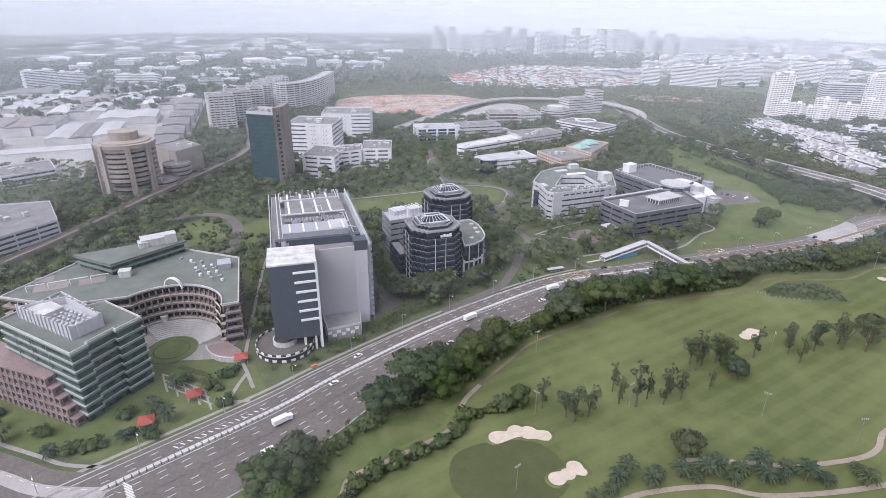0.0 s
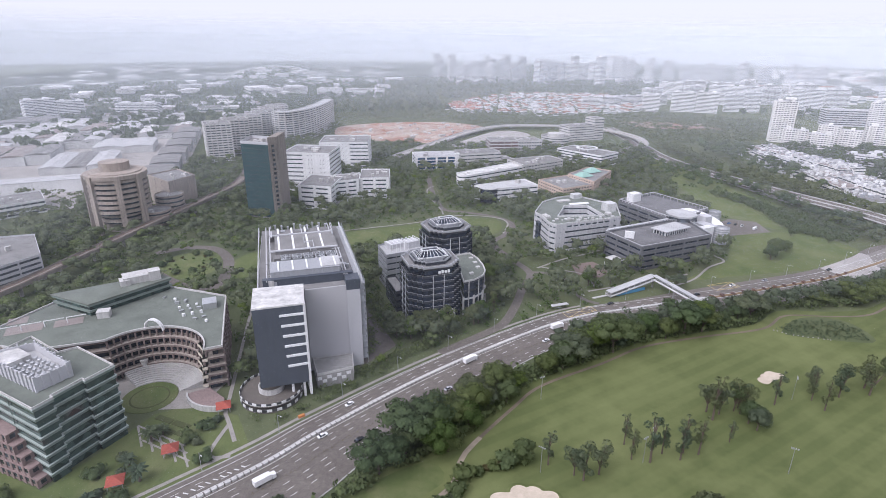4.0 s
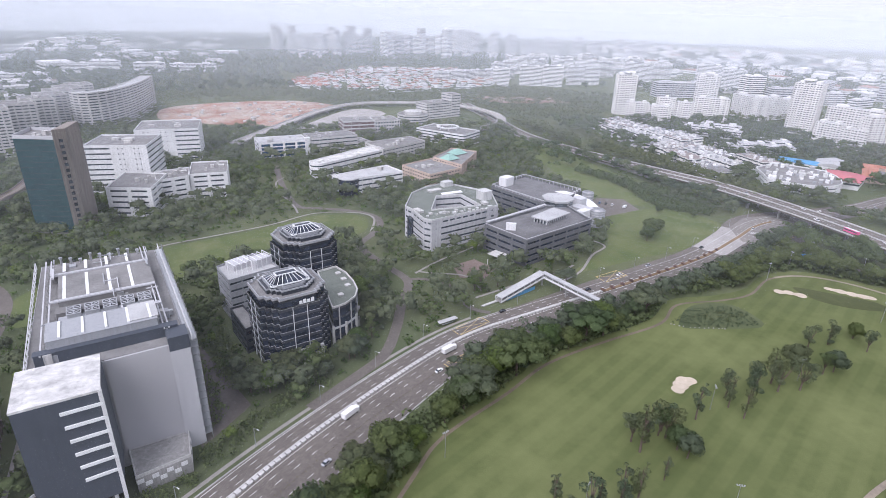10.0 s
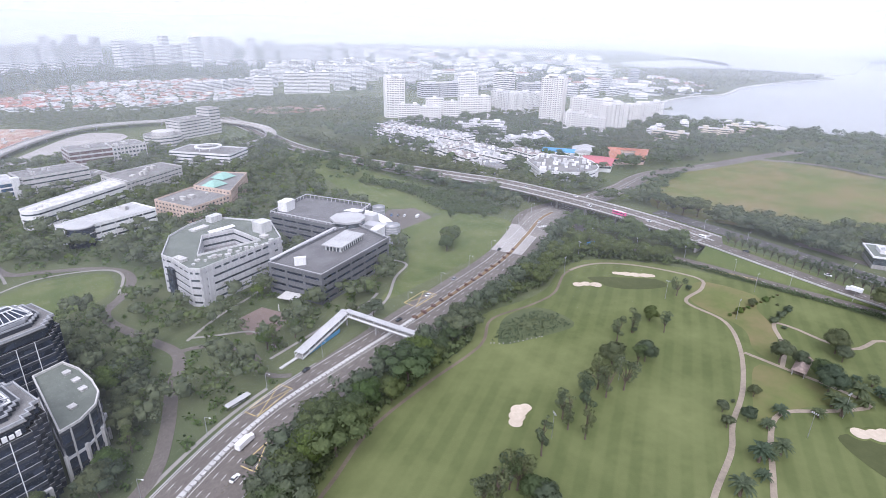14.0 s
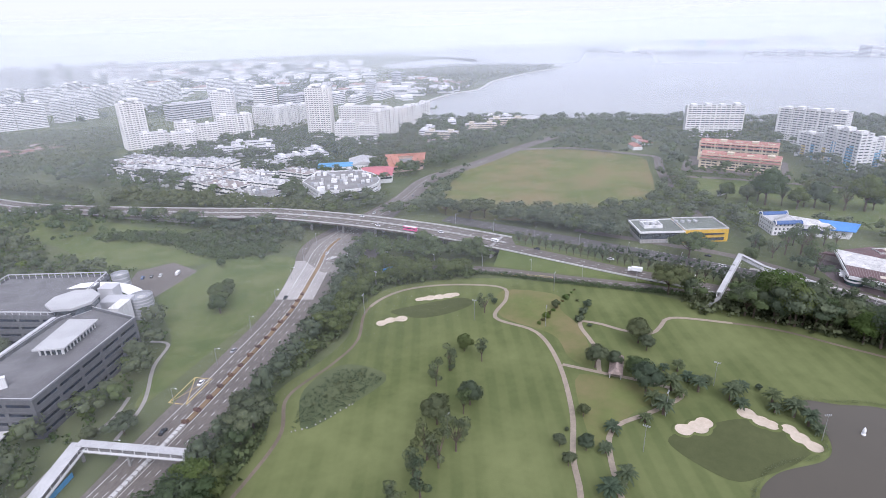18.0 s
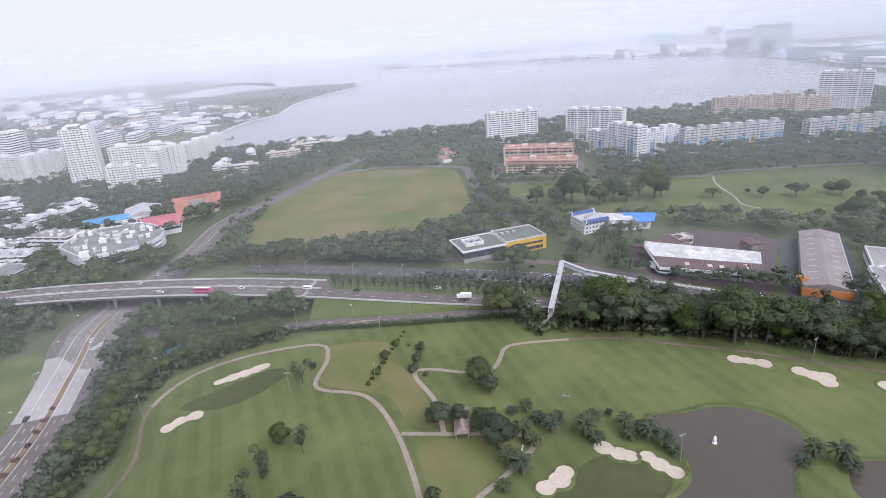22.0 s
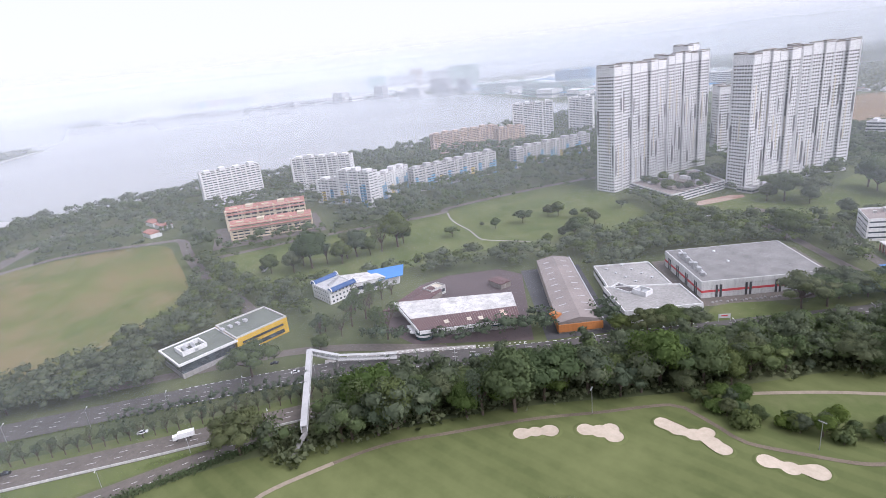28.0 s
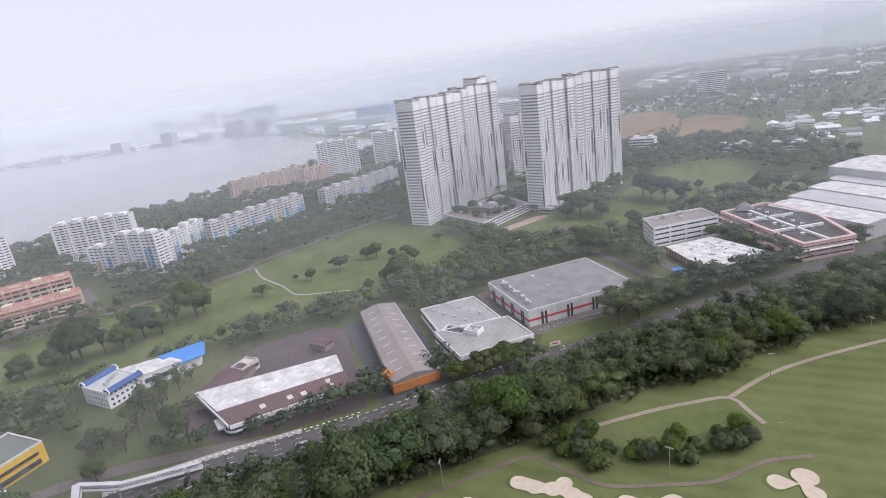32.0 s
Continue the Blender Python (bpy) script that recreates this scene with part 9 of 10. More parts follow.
for k, (x, y) in enumerate(((325, 170), (327, 164), (320, 159), (314, 154), (322, 151), (313, 141), (322, 137), (317, 125), (312, 124), (312, 117), (317, 118), (308, 112), (304, 109), (310, 165), (306, 161), (295, 171), (301, 66), (303, 53), (299, 51), (305, 61), (282, 172), (291, 166), (309, 137), (316, 140),
                            (70, 148), (79, 156), (90, 155), (99, 155), (104, 153), (113, 156), (123, 156), (130, 152), (136, 152), (146, 152), (152, 150), (167, 149), (168, 155), (131, 158), (141, 156), (86, 151), (118, 152), (109, 155), (63, 144), (74, 152), (257, 183), (234, 177), (239, 175), (244, 173), (225, 172), (211, 174), (270, 183))):
    palm(x, y, 1.15 + 0.25 * ((k * 7) % 4) / 3, k % 2)
# clipped hedge of round bushes by the near cart path
for k, (x, y, a) in enumerate(along(CART[0], 3.3, 0.008, 0.085, -4.2)):
    tree("shrub", x, y, 1.25 + 0.3 * (k % 3) / 2, k % 3, (LEAF, LEAFD, LEAFB)[k % 3], "bushes along the cart path", "round clipped bush beside the cart path")
for k in range(10):
    tree("shrub", 20 + 3.1 * k, 190 + 1.0 * k + (k % 2), 1.5, k % 3, (LEAF, LEAFD)[k % 2], "bushes along the cart path", "round clipped bush beside the cart path")

BRIDGE = spline([(118, 347), (148, 358), (165, 366), (173, 343), (181, 319)], 3)
BELT = [(-62, 146), (-44, 172), (-17, 202), (26, 243), (72, 281), (108, 303), (148, 316), (193, 327), (247, 340), (307, 360), (356, 381), (376, 372), (390, 325), (398, 300), (386, 298), (352, 342), (318, 345), (288, 332), (262, 331), (232, 332), (206, 310), (165, 300.5), (128, 290.5), (100, 274.5), (62, 255), (42, 235), (14, 204), (-10, 194), (-36, 166), (-44, 142)]
road_edge = [tuple(p) for p in np.concatenate([offset_line(MAIN, MAIN[:, 2] + 1.5)[:, :2], offset_line(MAIN, -MAIN[:, 3] - 2.5)[::-1, :2]])]
belt_edge = [tuple(p) for p in np.concatenate([offset_line(MAIN, MAIN[:, 2] + 1.5)[:, :2], offset_line(MAIN, -MAIN[:, 3] - np.where(MAIN[:, 0] < 30, 3.5, 8.0))[::-1, :2]])]
x, y = scatter(BELT, 8.6, 3, [(CART[0], 3.2), (RAMP, 6), (BRIDGE, 9)], [belt_edge])
far = x > 235
woods("woodland", x[far], y[far], 1.2, "dense leafy roadside trees", LEAF, 900, 0.75, 14, ("broad", "umbrella", "broad"), "woodland")
for k, (a, b) in enumerate(zip(x[~far], y[~far])):
    tree(("broad", "broad", "umbrella", "broad")[k % 4], a, b, (0.8 + 0.62 * ((k * 37) % 11) / 11) * (1.2 if a < 105 else 1.0), k % 4, (LEAF, LEAFB, LEAF, LEAFY, LEAF, LEAFB, LEAF)[(k * 3) % 7], "roadside tree belt", "dense leafy roadside tree")
x, y = scatter(BELT, 3.4, 5, [(CART[0], 1.6), (RAMP, 6)], [road_edge])
woods("undergrowth", x, y, 2.2, "dense green undergrowth below roadside trees", LEAF, 26, 1.15, 2, ("shrub",), "undergrowth")
# wetland thicket
x, y = scatter([(214, 303), (234, 315), (260, 312), (266, 300), (262, 289), (240, 291), (222, 297)], 2.4, 6, feet=False)
woods("reeds", x, y, 0.8, "grey-green reeds and scrub in a boggy hollow", PALM, 24, 0.7, 3, ("shrub",), "reeds")
x, y = scatter([(228, 309), (250, 312), (262, 300), (246, 294), (232, 300)], 6, 7, feet=False)
woods("reeds", x, y, 1.0, "bushes in the boggy hollow", LEAFB, 40, 0.8, 4, ("shrub",), "reeds")
m2 = MB()
r = random.Random(3)
for k, q in enumerate(spline([(214, 303), (222, 297), (240, 291)], 2.2)):
    m2.lathe((q[0] + r.uniform(-0.4, 0.4), q[1] + r.uniform(-0.4, 0.4), 0), [(0.35, 0), (0.4, 0.25), (0.15, 0.5)], 5, 0, k)
tagged(solid("edging_stones", m2, KERB, "pale edging stones round the boggy hollow", "stones"), kind="stuff")
for line, dd in (([(326, 115), (330, 100), (336, 84), (332, 68), (321, 58), (308, 60)], 0), ([(258, 132), (275, 126), (289, 110), (300, 107), (314, 111), (326, 115)], 0), ([(306, 48), (305, 26), (297, 6)], 0), ([(308, 60), (294, 71), (276, 77), (257, 96), (249, 122), (257, 132)], 0)):
    p = spline(line, 2.0)
    woods("reeds", p[:, 0], p[:, 1], 0.75, "rough bank vegetation round the pond", LEAFB, 22, 0.7, 5, ("shrub",), "reeds")

# wood between golf course and expressway
WOOD = [(394, 160), (398, 118), (393, 90), (385, 58), (377, 28), (367, 0), (360, -24), (356, -55), (343, -84), (331, -98), (327, -128), (306, -180), (262, -262), (220, -330), (262, -360), (300, -330), (330, -245), (352, -172), (374, -105), (392, -48), (408, 8), (420, 55), (428, 100), (424, 140), (410, 172)]
x, y = scatter(WOOD, 7.3, 8, [(np.array([(372, 156), (384, 153), (396, 152), (410, 150)]), 11), (CART[2], 6), (CART[3], 5), (AYE_N, 13)])
front = np.flatnonzero(near_line(x, y, np.concatenate([CART[2], CART[3], CART[4]]), 19))[:64]
for k, (a, b) in enumerate(zip(x[front], y[front])):
    tree(("broad", "open", "broad", "umbrella")[k % 4], a, b, 1.25 + 0.5 * ((k * 37) % 11) / 11, k % 3, (LEAF, LEAFB, LEAFY, LEAFB, LEAF)[(k * 3) % 5], "wood beside the golf course", "tall dense tree at the wood's edge")
rest = np.ones(len(x), bool)
rest[front] = False
woods("woodland", x[rest][::2], y[rest][::2], 1.4, "dense tall roadside wood", LEAFB, 340, 0.95, 6, ("broad", "open", "umbrella"), "woodland")
woods("woodland", x[rest][1::2], y[rest][1::2], 1.35, "dense tall roadside wood", LEAF, 340, 0.95, 66, ("broad", "umbrella", "broad"), "woodland")
x, y = scatter(WOOD, 4.8, 9, [(CART[2], 4), (CART[3], 4), (AYE_N, 13)])
woods("undergrowth", x, y, 2.6, "shady undergrowth at the wood's foot", LEAFB, 22, 1.2, 7, ("shrub",), "undergrowth")
BORDER = [(360, -8), (346, -12), (336, -13), (324, -24), (314, -32), (303, -52), (296, -66), (303, -71), (319, -46), (334, -25), (350, -26)]
x, y = scatter(BORDER, 4.8, 10, [(CART[2], 3.5), (CART[3], 3)], keep=0.85)
for k, (a, b) in enumerate(zip(x, y)):
    tree(("broad", "shrub", "broad")[k % 3], a, b, 0.42 + 0.09 * (k % 4) if k % 3 != 1 else 1.6, k % 4, (LEAF, LEAFY, LEAFB, LEAF)[(k * 3) % 4], "bushy trees round the practice lawn", "bushy young tree by the practice lawn")
p = spline([(338, -24.5), (323, -46), (306, -75)], 1.6)
woods("hedge", p[:, 0], p[:, 1], 0.45, "low clipped dark hedge along the practice lawn", LEAF, 26, 0.6, 12, ("shrub",), "hedge")
# hedge beside the slip ramp and expressway median rows
p = np.array([(a, b) for d in (-7, -8.6) for a, b, h in along(RAMP, 1.8, 0.12, 0.95, d)])
woods("hedge", p[:, 0], p[:, 1], 1.3, "long clipped dark hedge beside the ramp", LEAF, 30, 0.8, 8, ("shrub",), "hedge")
sec = AYE_S[(AYE_S[:, 1] > 120) & (AYE_S[:, 1] < 290)]
for k, (a, b, h) in enumerate(along(sec, 5.0, 0, 1, -4.2)):
    tree("open", a, b, 0.58 + 0.06 * (k % 3), k % 3, LEAFB, "median trees of the expressway", "slim trimmed tree in a median row", z=float(np.interp(b, AYE_S[:, 1], AYE_S[:, 2])) - 0.35)
p = np.array([(a, b) for a, b, h in along(AYE_N, 2.2, 0.62, 1, 10.6)])
woods("hedge", p[:, 0], p[:, 1], 0.75, "low hedge between carriageways", LEAFY, 30, 0.7, 9, ("shrub",), "hedge")
for k, (a, b, h) in enumerate(along(MAIN, 9, 0.40, 0.50)):
    tree("shrub", a, b, 0.9, k % 3, PURPLE, "purple shrubs in the road median", "purple-leaved shrub in the road median")
p = np.array([(a, b) for a, b, h in along(MAIN, 2.0, 0.12, 0.42, -12.2)])
woods("hedge", p[:, 0], p[:, 1], 0.5, "low dark hedge strip between lanes", LEAFD, 22, 0.6, 10, ("shrub",), "hedge")

# ---------- greenery of the business park ----------
KEEPOUT = [(MAIN, 0), (SLIP, 6.5), (SLIP_B, 5), (SIDE, 10), (LOOP, 6), (RAILWAY, 7), (VIADUCT, 10), *((p, 2.5) for p in FOOTPATHS)]
EST = [[(-30, 255), (0, 290), (38, 312), (60, 340), (70, 380), (50, 395), (46, 330), (24, 312), (-10, 312), (-24, 285)],
       [(112, 352), (140, 345), (196, 362), (180, 378), (150, 376), (120, 372)]]
k = 0
for j, poly in enumerate(EST):
    x, y = scatter(poly, 9, 20 + j, [(SLIP, 4.8), (SLIP_B, 4.5), (BRIDGE, 9), (np.array([(-36, 258), (-30, 262), (-26, 268), (-40, 252)]), 9)], [road_edge, *OPEN], 0.9)
    for a, b in zip(x, y):
        k += 1
        tree(("broad", "umbrella", "broad", "open")[k % 4], a, b, 0.6 + 0.4 * ((k * 37) % 11) / 11, k % 3, (LEAFB, LEAF, LEAFY, LEAFB)[(k * 3) % 4], "estate trees", "leafy estate tree between offices and roads")
HEDGEROW = [[(-82, 238), (-74, 228), (-60, 226), (-30, 250), (0, 280), (26, 300), (20, 306), (-12, 284), (-30, 266), (-58, 240), (-76, 236)], [(-27, 274), (-20, 290), (-42, 372), (-50, 372)], [(-26, 364), (-30, 330), (-18, 300), (-8, 310), (-22, 352)]]
for j, poly in enumerate(HEDGEROW):
    x, y = scatter(poly, 3.6, 40 + j, KEEPOUT, [road_edge])
    woods("shrubbery", x, y, 1.45, "thick shrubs along the road bank", LEAF, 46, 0.8, 11 + j, ("shrub",), "shrubbery")
x, y = scatter([(-215, 185), (-160, 172), (-112, 166), (-94, 178), (-70, 208), (-84, 230), (-110, 222), (-125, 200), (-150, 184), (-190, 205)], 7, 50, [*KEEPOUT, (np.array([(-87.5, 236), (-100, 207.5), (-113.5, 190)]), 5.5)], [road_edge], 0.45)
for k, (a, b) in enumerate(zip(x, y)):
    if k % 3 == 0:
        palm(a, b, 1.25, k % 2, "garden palms before the offices", "young feather palm in office garden")
    else:
        tree("shrub", a, b, 1.1 + (k % 3) * 0.3, k % 3, (LEAFY, LEAF, LEAFB)[k % 3], "garden shrubs before the offices", "rounded garden shrub on the lawn")
PARK = [(-300, 262), (-240, 228), (-110, 240), (-30, 262), (60, 318), (110, 340), (200, 384), (250, 404), (262, 470), (330, 500), (400, 450), (412, 560), (396, 700), (345, 880), (120, 905), (-60, 900), (-200, 960), (-300, 800), (-330, 560)]
for j, (g, sc, q, leaf, seed, keep) in enumerate(((14.5, 1.3, 150, LEAFB, 60, 0.8), (15, 1.1, 130, LEAF, 61, 0.6), (22, 0.85, 120, LEAFY, 63, 0.5))):
    x, y = scatter(PARK, g, seed, [(BRIDGE, 9), (SLIP, 4.8), (SLIP_B, 4.5), (LOOP, 6), (RAILWAY, 6), (VIADUCT, 9), (AYE_S, 12), *((p, 2.2) for p in FOOTPATHS)], [road_edge, *OPEN], keep, room=4)
    ok = ~inside(x, y, offset_poly(ccw([(-62, 436), (-32, 444), (70, 470), (96, 500), (90, 545), (-10, 540), (-90, 490)]), 0)) | (np.random.RandomState(j).uniform(size=x.size) < 0.25)
    x, y = x[ok], y[ok]
    woods("woodland", x, y, sc, "leafy trees between estate buildings", leaf, q, 1.3, 30 + j, ("broad", "umbrella", "broad"), "woodland")
x, y = scatter(PARK, 6.5, 64, [(BRIDGE, 9), (SLIP, 4.8), (SLIP_B, 4.5), (LOOP, 6), (RAILWAY, 6), (VIADUCT, 9), (AYE_S, 12), *((p, 2.2) for p in FOOTPATHS)], [road_edge, *OPEN], 0.6)
woods("shrubbery", x, y, 1.5, "shrubs under trees between estate buildings", LEAFY, 16, 1.4, 35, ("shrub",), "shrubbery")
x, y = scatter([(330, 850), (395, 650), (402, 545), (396, 450), (372, 440), (365, 500), (386, 540), (372, 640), (340, 760)], 10, 65, [(AYE_S, 11)], [], 0.6)
woods("woodland", x, y, 0.95, "verge trees beside the expressway", LEAFB, 120, 1.3, 36, ("umbrella", "broad"), "woodland")
for k, (a, b, s) in enumerate(((278, 414, 1.4), (302, 432, 1.0), (286, 420, 1.1), (271, 590, 1.0), (330, 470, 0.8), (352, 452, 0.6), (262, 474, 0.8))):
    tree("broad", a, b, s * 0.8, k % 4, LEAF, "trees on the grass slope")
# ring of flower beds in the looped road's garden
for k in range(22):
    a, R = k * 0.571, (10, 15, 19)[k % 3]
    tree("shrub", -171 + R * math.cos(a), 417 + R * math.sin(a), 0.8 + 0.25 * (k % 3), k % 3, (LEAFY, LEAFD, LEAF)[k % 3], "beds in the round garden", "low bright shrub in a round garden bed")
# verge trees along the expressway and beyond it
EASTLINES = [(MAIN, 12), (AYE_S, 12), (AYE_N, 12), (CROSS, 4.5), (PARKROAD, 4.5), (WEST_LANE, 5), (YARD_LANE, 4.5), (LANE_E, 4), (RAMP, 5)]
CLEARINGS = [[(512, 184), (530, 144), (516, 112), (478, 118), (476, 168), (492, 186)], [(524, 230), (484, 210), (504, 172), (544, 190)], [(586, 134), (541, 128), (536, 96), (550, 56), (566, 54)], [(540, 130), (498, 124), (470, 84), (500, 92), (528, 88), (552, 60)],
             [(440, -78), (404, -60), (396, -108), (402, -164), (428, -180), (440, -160)], [(470, 84), (452, 20), (440, 26), (462, 88)]]
NEAR_E = [(445, 560), (455, 420), (500, 390), (490, 250), (478, 130), (452, 62), (424, -20), (405, -90), (380, -170), (345, -270), (380, -330), (480, -330), (600, -430), (700, -440), (680, -200), (640, -190), (590, -160), (560, -60), (600, 40), (640, 180), (720, 200), (720, 240), (560, 250), (520, 290), (500, 420), (540, 470), (560, 560)]
for j, (g, sc, leaf, seed, kinds) in enumerate(((12, 1.3, LEAFB, 80, ("umbrella", "broad")), (13, 1.15, LEAF, 81, ("broad", "umbrella")))):
    x, y = scatter(NEAR_E, g, seed, EASTLINES, [*OPEN, *CLEARINGS], 0.85, room=6)
    woods("woodland", x, y, sc, "spreading roadside trees", leaf, 190, 1.3, 100 + j, kinds, "woodland")
p = np.array([(a, b) for d in (-17, -25) for a, b, h in along(AYE_N, 10 - d * 0.1, 0.3, 0.9, d)] + [(a, b) for d in (-12.5, -20) for a, b, h in along(AYE_N, 9, 0.02, 0.36, d)])
ok = np.ones(len(p), bool)
for c in [*FOOT, *CLEARINGS[:5]]:
    ok &= ~inside(p[:, 0], p[:, 1], offset_poly(ccw([tuple(a[:2]) for a in c]), -4))
woods("woodland", p[ok, 0], p[ok, 1], 1.25, "wide umbrella trees lining the expressway", LEAFB, 200, 1.25, 116, ("umbrella",), "woodland")
EXTRA = (([(326, 612), (336, 580), (345, 540), (338, 500), (340, 478), (365, 450), (392, 470), (382, 520), (366, 556), (352, 590), (338, 618)], 4.2, 2.3, ("shrub",), LEAF, "thick bushes on the grass bank", 40, 1.0),
         ([(330, 600), (340, 560), (350, 500), (366, 458), (388, 476), (378, 520), (360, 556), (346, 592)], 8.5, 0.62, ("broad", "umbrella"), LEAFB, "small trees in the thicket on the bank", 200, 1.1),
         ([(380, 510), (402, 455), (416, 462), (404, 530), (388, 590), (372, 660), (355, 740), (344, 735), (362, 650), (378, 580)], 10, 1.15, ("broad", "umbrella"), LEAFB, "tall trees below the flyover", 170, 1.3),
         ([(366, 384), (406, 390), (421, 326), (418, 282), (408, 290), (390, 336)], 8.6, 1.35, ("broad", "umbrella", "broad"), LEAF, "dense trees between ramp and flyover", 230, 1.25),
         ([(494, 402), (520, 400), (528, 300), (566, 238), (545, 200), (506, 156), (488, 166), (496, 240), (498, 300)], 9.5, 1.3, ("umbrella", "umbrella", "broad"), LEAFB, "wide umbrella trees beside the expressway", 190, 1.3),
         ([(440, 470), (464, 470), (452, 560), (432, 640), (406, 740), (394, 900), (374, 900), (374, 830), (396, 720), (416, 620), (430, 540)], 8.5, 1.45, ("umbrella", "broad"), LEAFB, "avenue trees along the expressway", 130, 1.4),
         ([(374, 640), (358, 700), (340, 790), (336, 870), (326, 870), (328, 790), (346, 690), (362, 636)], 10, 1.1, ("broad", "umbrella"), LEAFB, "avenue trees along the expressway", 130, 1.4),
         ([(290, 780), (318, 820), (340, 740), (356, 660), (350, 620), (318, 620), (290, 680)], 8.5, 0.95, ("broad", "shrub", "broad"), LEAF, "scattered shrubs on the grass verge", 80, 1.3))
for j, (poly, g, sc, kinds, leaf, words, q, sz) in enumerate(EXTRA):
    x, y = scatter(poly, g, 399 + j, [(AYE_S, 12), (RAMP, 6), (MAIN, 14), (LANE_E, 4)], CLEARINGS[:2], 0.85 if j < 7 else 0.6, room=4)
    woods("woodland" if j else "shrubbery", x, y, sc, words, leaf, q, sz, 409 + j, kinds, "woodland" if j else "shrubbery")
tree("umbrella", 412, 178, 1.35, 2, LEAFB, "trees by the footbridge", "wide spreading tree leaning over the carriageway")
tree("umbrella", 477, 172, 1.3, 1, LEAF, "trees before the yellow wing", "huge low spreading tree on the lawn")
for k, (a, b, s) in enumerate(((486, 134, 1.0), (500, 120, 0.9), (510, 112, 1.0), (496, 108, 1.1), (516, 102, 1.2), (524, 98, 1.1), (506, 98, 1.0), (532, 106, 1.1), (536, 94, 0.8), (488, 104, 1.0), (482, 96, 1.2), (500, 132, 1.2), (512, 128, 1.0), (545, 78, 0.7), (540, 86, 0.8), (548, 110, 0.8))):
    tree("open" if k % 3 else "broad", a, b, s, k % 3, (LEAF, LEAFB)[k % 2], "grove behind the footbridge", "slim tree in a loose grove on bare lawn")
for k, (a, b, s) in enumerate(((398, -118, 1.3), (394, -132, 1.2), (398, -146, 1.35), (392, -160, 1.2), (409, -54, 0.85), (413, -44, 0.9), (417, -32, 0.85), (424, -20, 0.7))):
    tree("umbrella", a, b, s, k % 3, (LEAFB, LEAF)[k % 2], "umbrella trees before the warehouse", "wide flat-crowned tree at the road's edge")
b = 62 + 3.3 * np.arange(54)
woods("woodland", np.interp(b, AYE_N[:, 1], AYE_N[:, 0]) - 15.5, b, 0.72, "slim upright trees in the median row", LEAFB, 420, 0.5, 425, ("open", "slender"), "trees")
side = offset_line(MAIN, -MAIN[:, 3] - 6.5)
p = np.array([(a, b) for a, b, h in along(side[:, :2], 8.0, 0.3, 0.57)])
woods("woodland", p[:, 0], p[:, 1], 1.3, "trees leaning over the carriageway's edge", LEAFB, 240, 1.15, 420, ("umbrella", "broad"), "woodland")
x, y = scatter([(130, 1330), (330, 1250), (520, 1330), (620, 1480), (560, 1720), (300, 1760), (120, 1560)], 26, 421, feet=False)
woods("woodland", x, y, 0.8, "garden trees among red-roofed houses", LEAFB, 24, 3.0, 421, ("broad",), "woodland")
sec = AYE_S[(AYE_S[:, 1] > 110) & (AYE_S[:, 1] < 290)]
p = np.array([(a, b) for a, b, h in along(offset_line(sec, 15.5)[:, :2], 1.8, 0, 1)])
woods("hedge", p[:, 0], p[:, 1], 0.8, "yellow-green shrubs along the expressway verge", LEAFY, 20, 0.9, 430, ("shrub",), "hedge")
FAR_E = [(430, 880), (450, 560), (540, 470), (720, 446), (830, 420), (830, 300), (820, 236), (716, 210), (716, -20), (745, -190), (690, -440), (480, -330), (380, -330), (400, -560), (520, -720), (700, -700), (1000, -480), (1330, -590), (1395, -400), (1326, -80), (1196, 240), (1116, 400), (1056, 500), (1000, 650), (800, 780), (640, 880)]
for j, (g, sc, leaf, seed) in enumerate(((19, 1.55, LEAFB, 84), (22, 1.4, LEAF, 85))):
    x, y = scatter(FAR_E, g, seed, EASTLINES, OPEN, 0.9, room=5)
    woods("woodland", x, y, sc, "leafy trees between fields and blocks", leaf, 100, 1.6, 106 + j, ("broad", "umbrella"), "woodland")
x, y = scatter([(702, 200), (735, 205), (760, 150), (752, 60), (760, -30), (772, -110), (772, -230), (740, -230), (738, -60), (712, 10), (712, 120)], 10, 86, EASTLINES, [], 0.65)
woods("woodland", x, y, 0.75, "street trees along the park road", LEAF, 90, 1.6, 109, ("umbrella", "broad"), "woodland")
x, y = scatter([(498, 395), (530, 420), (600, 440), (700, 446), (800, 425), (826, 360), (826, 300), (812, 250), (800, 262), (810, 320), (800, 390), (770, 422), (700, 430), (640, 422), (575, 408), (508, 380)], 11, 87, EASTLINES, [], 0.85)
woods("woodland", x, y, 0.9, "trees round the playing field", LEAFB, 90, 1.6, 111, ("broad", "umbrella"), "woodland")
for k, (a, b) in enumerate(((642, 154), (632, 137), (635, 122), (639, 109), (631, 98), (641, 84), (638, 73), (642, 62), (646, 47), (650, 160), (646, 128), (642, 92), (652, 40))):
    tree("open" if k % 4 == 3 else "broad", a, b, 1.5 + 0.12 * (k % 3), k % 3, (LEAF, LEAFB)[k % 2], "row of park trees", "tall park tree in a loose row")
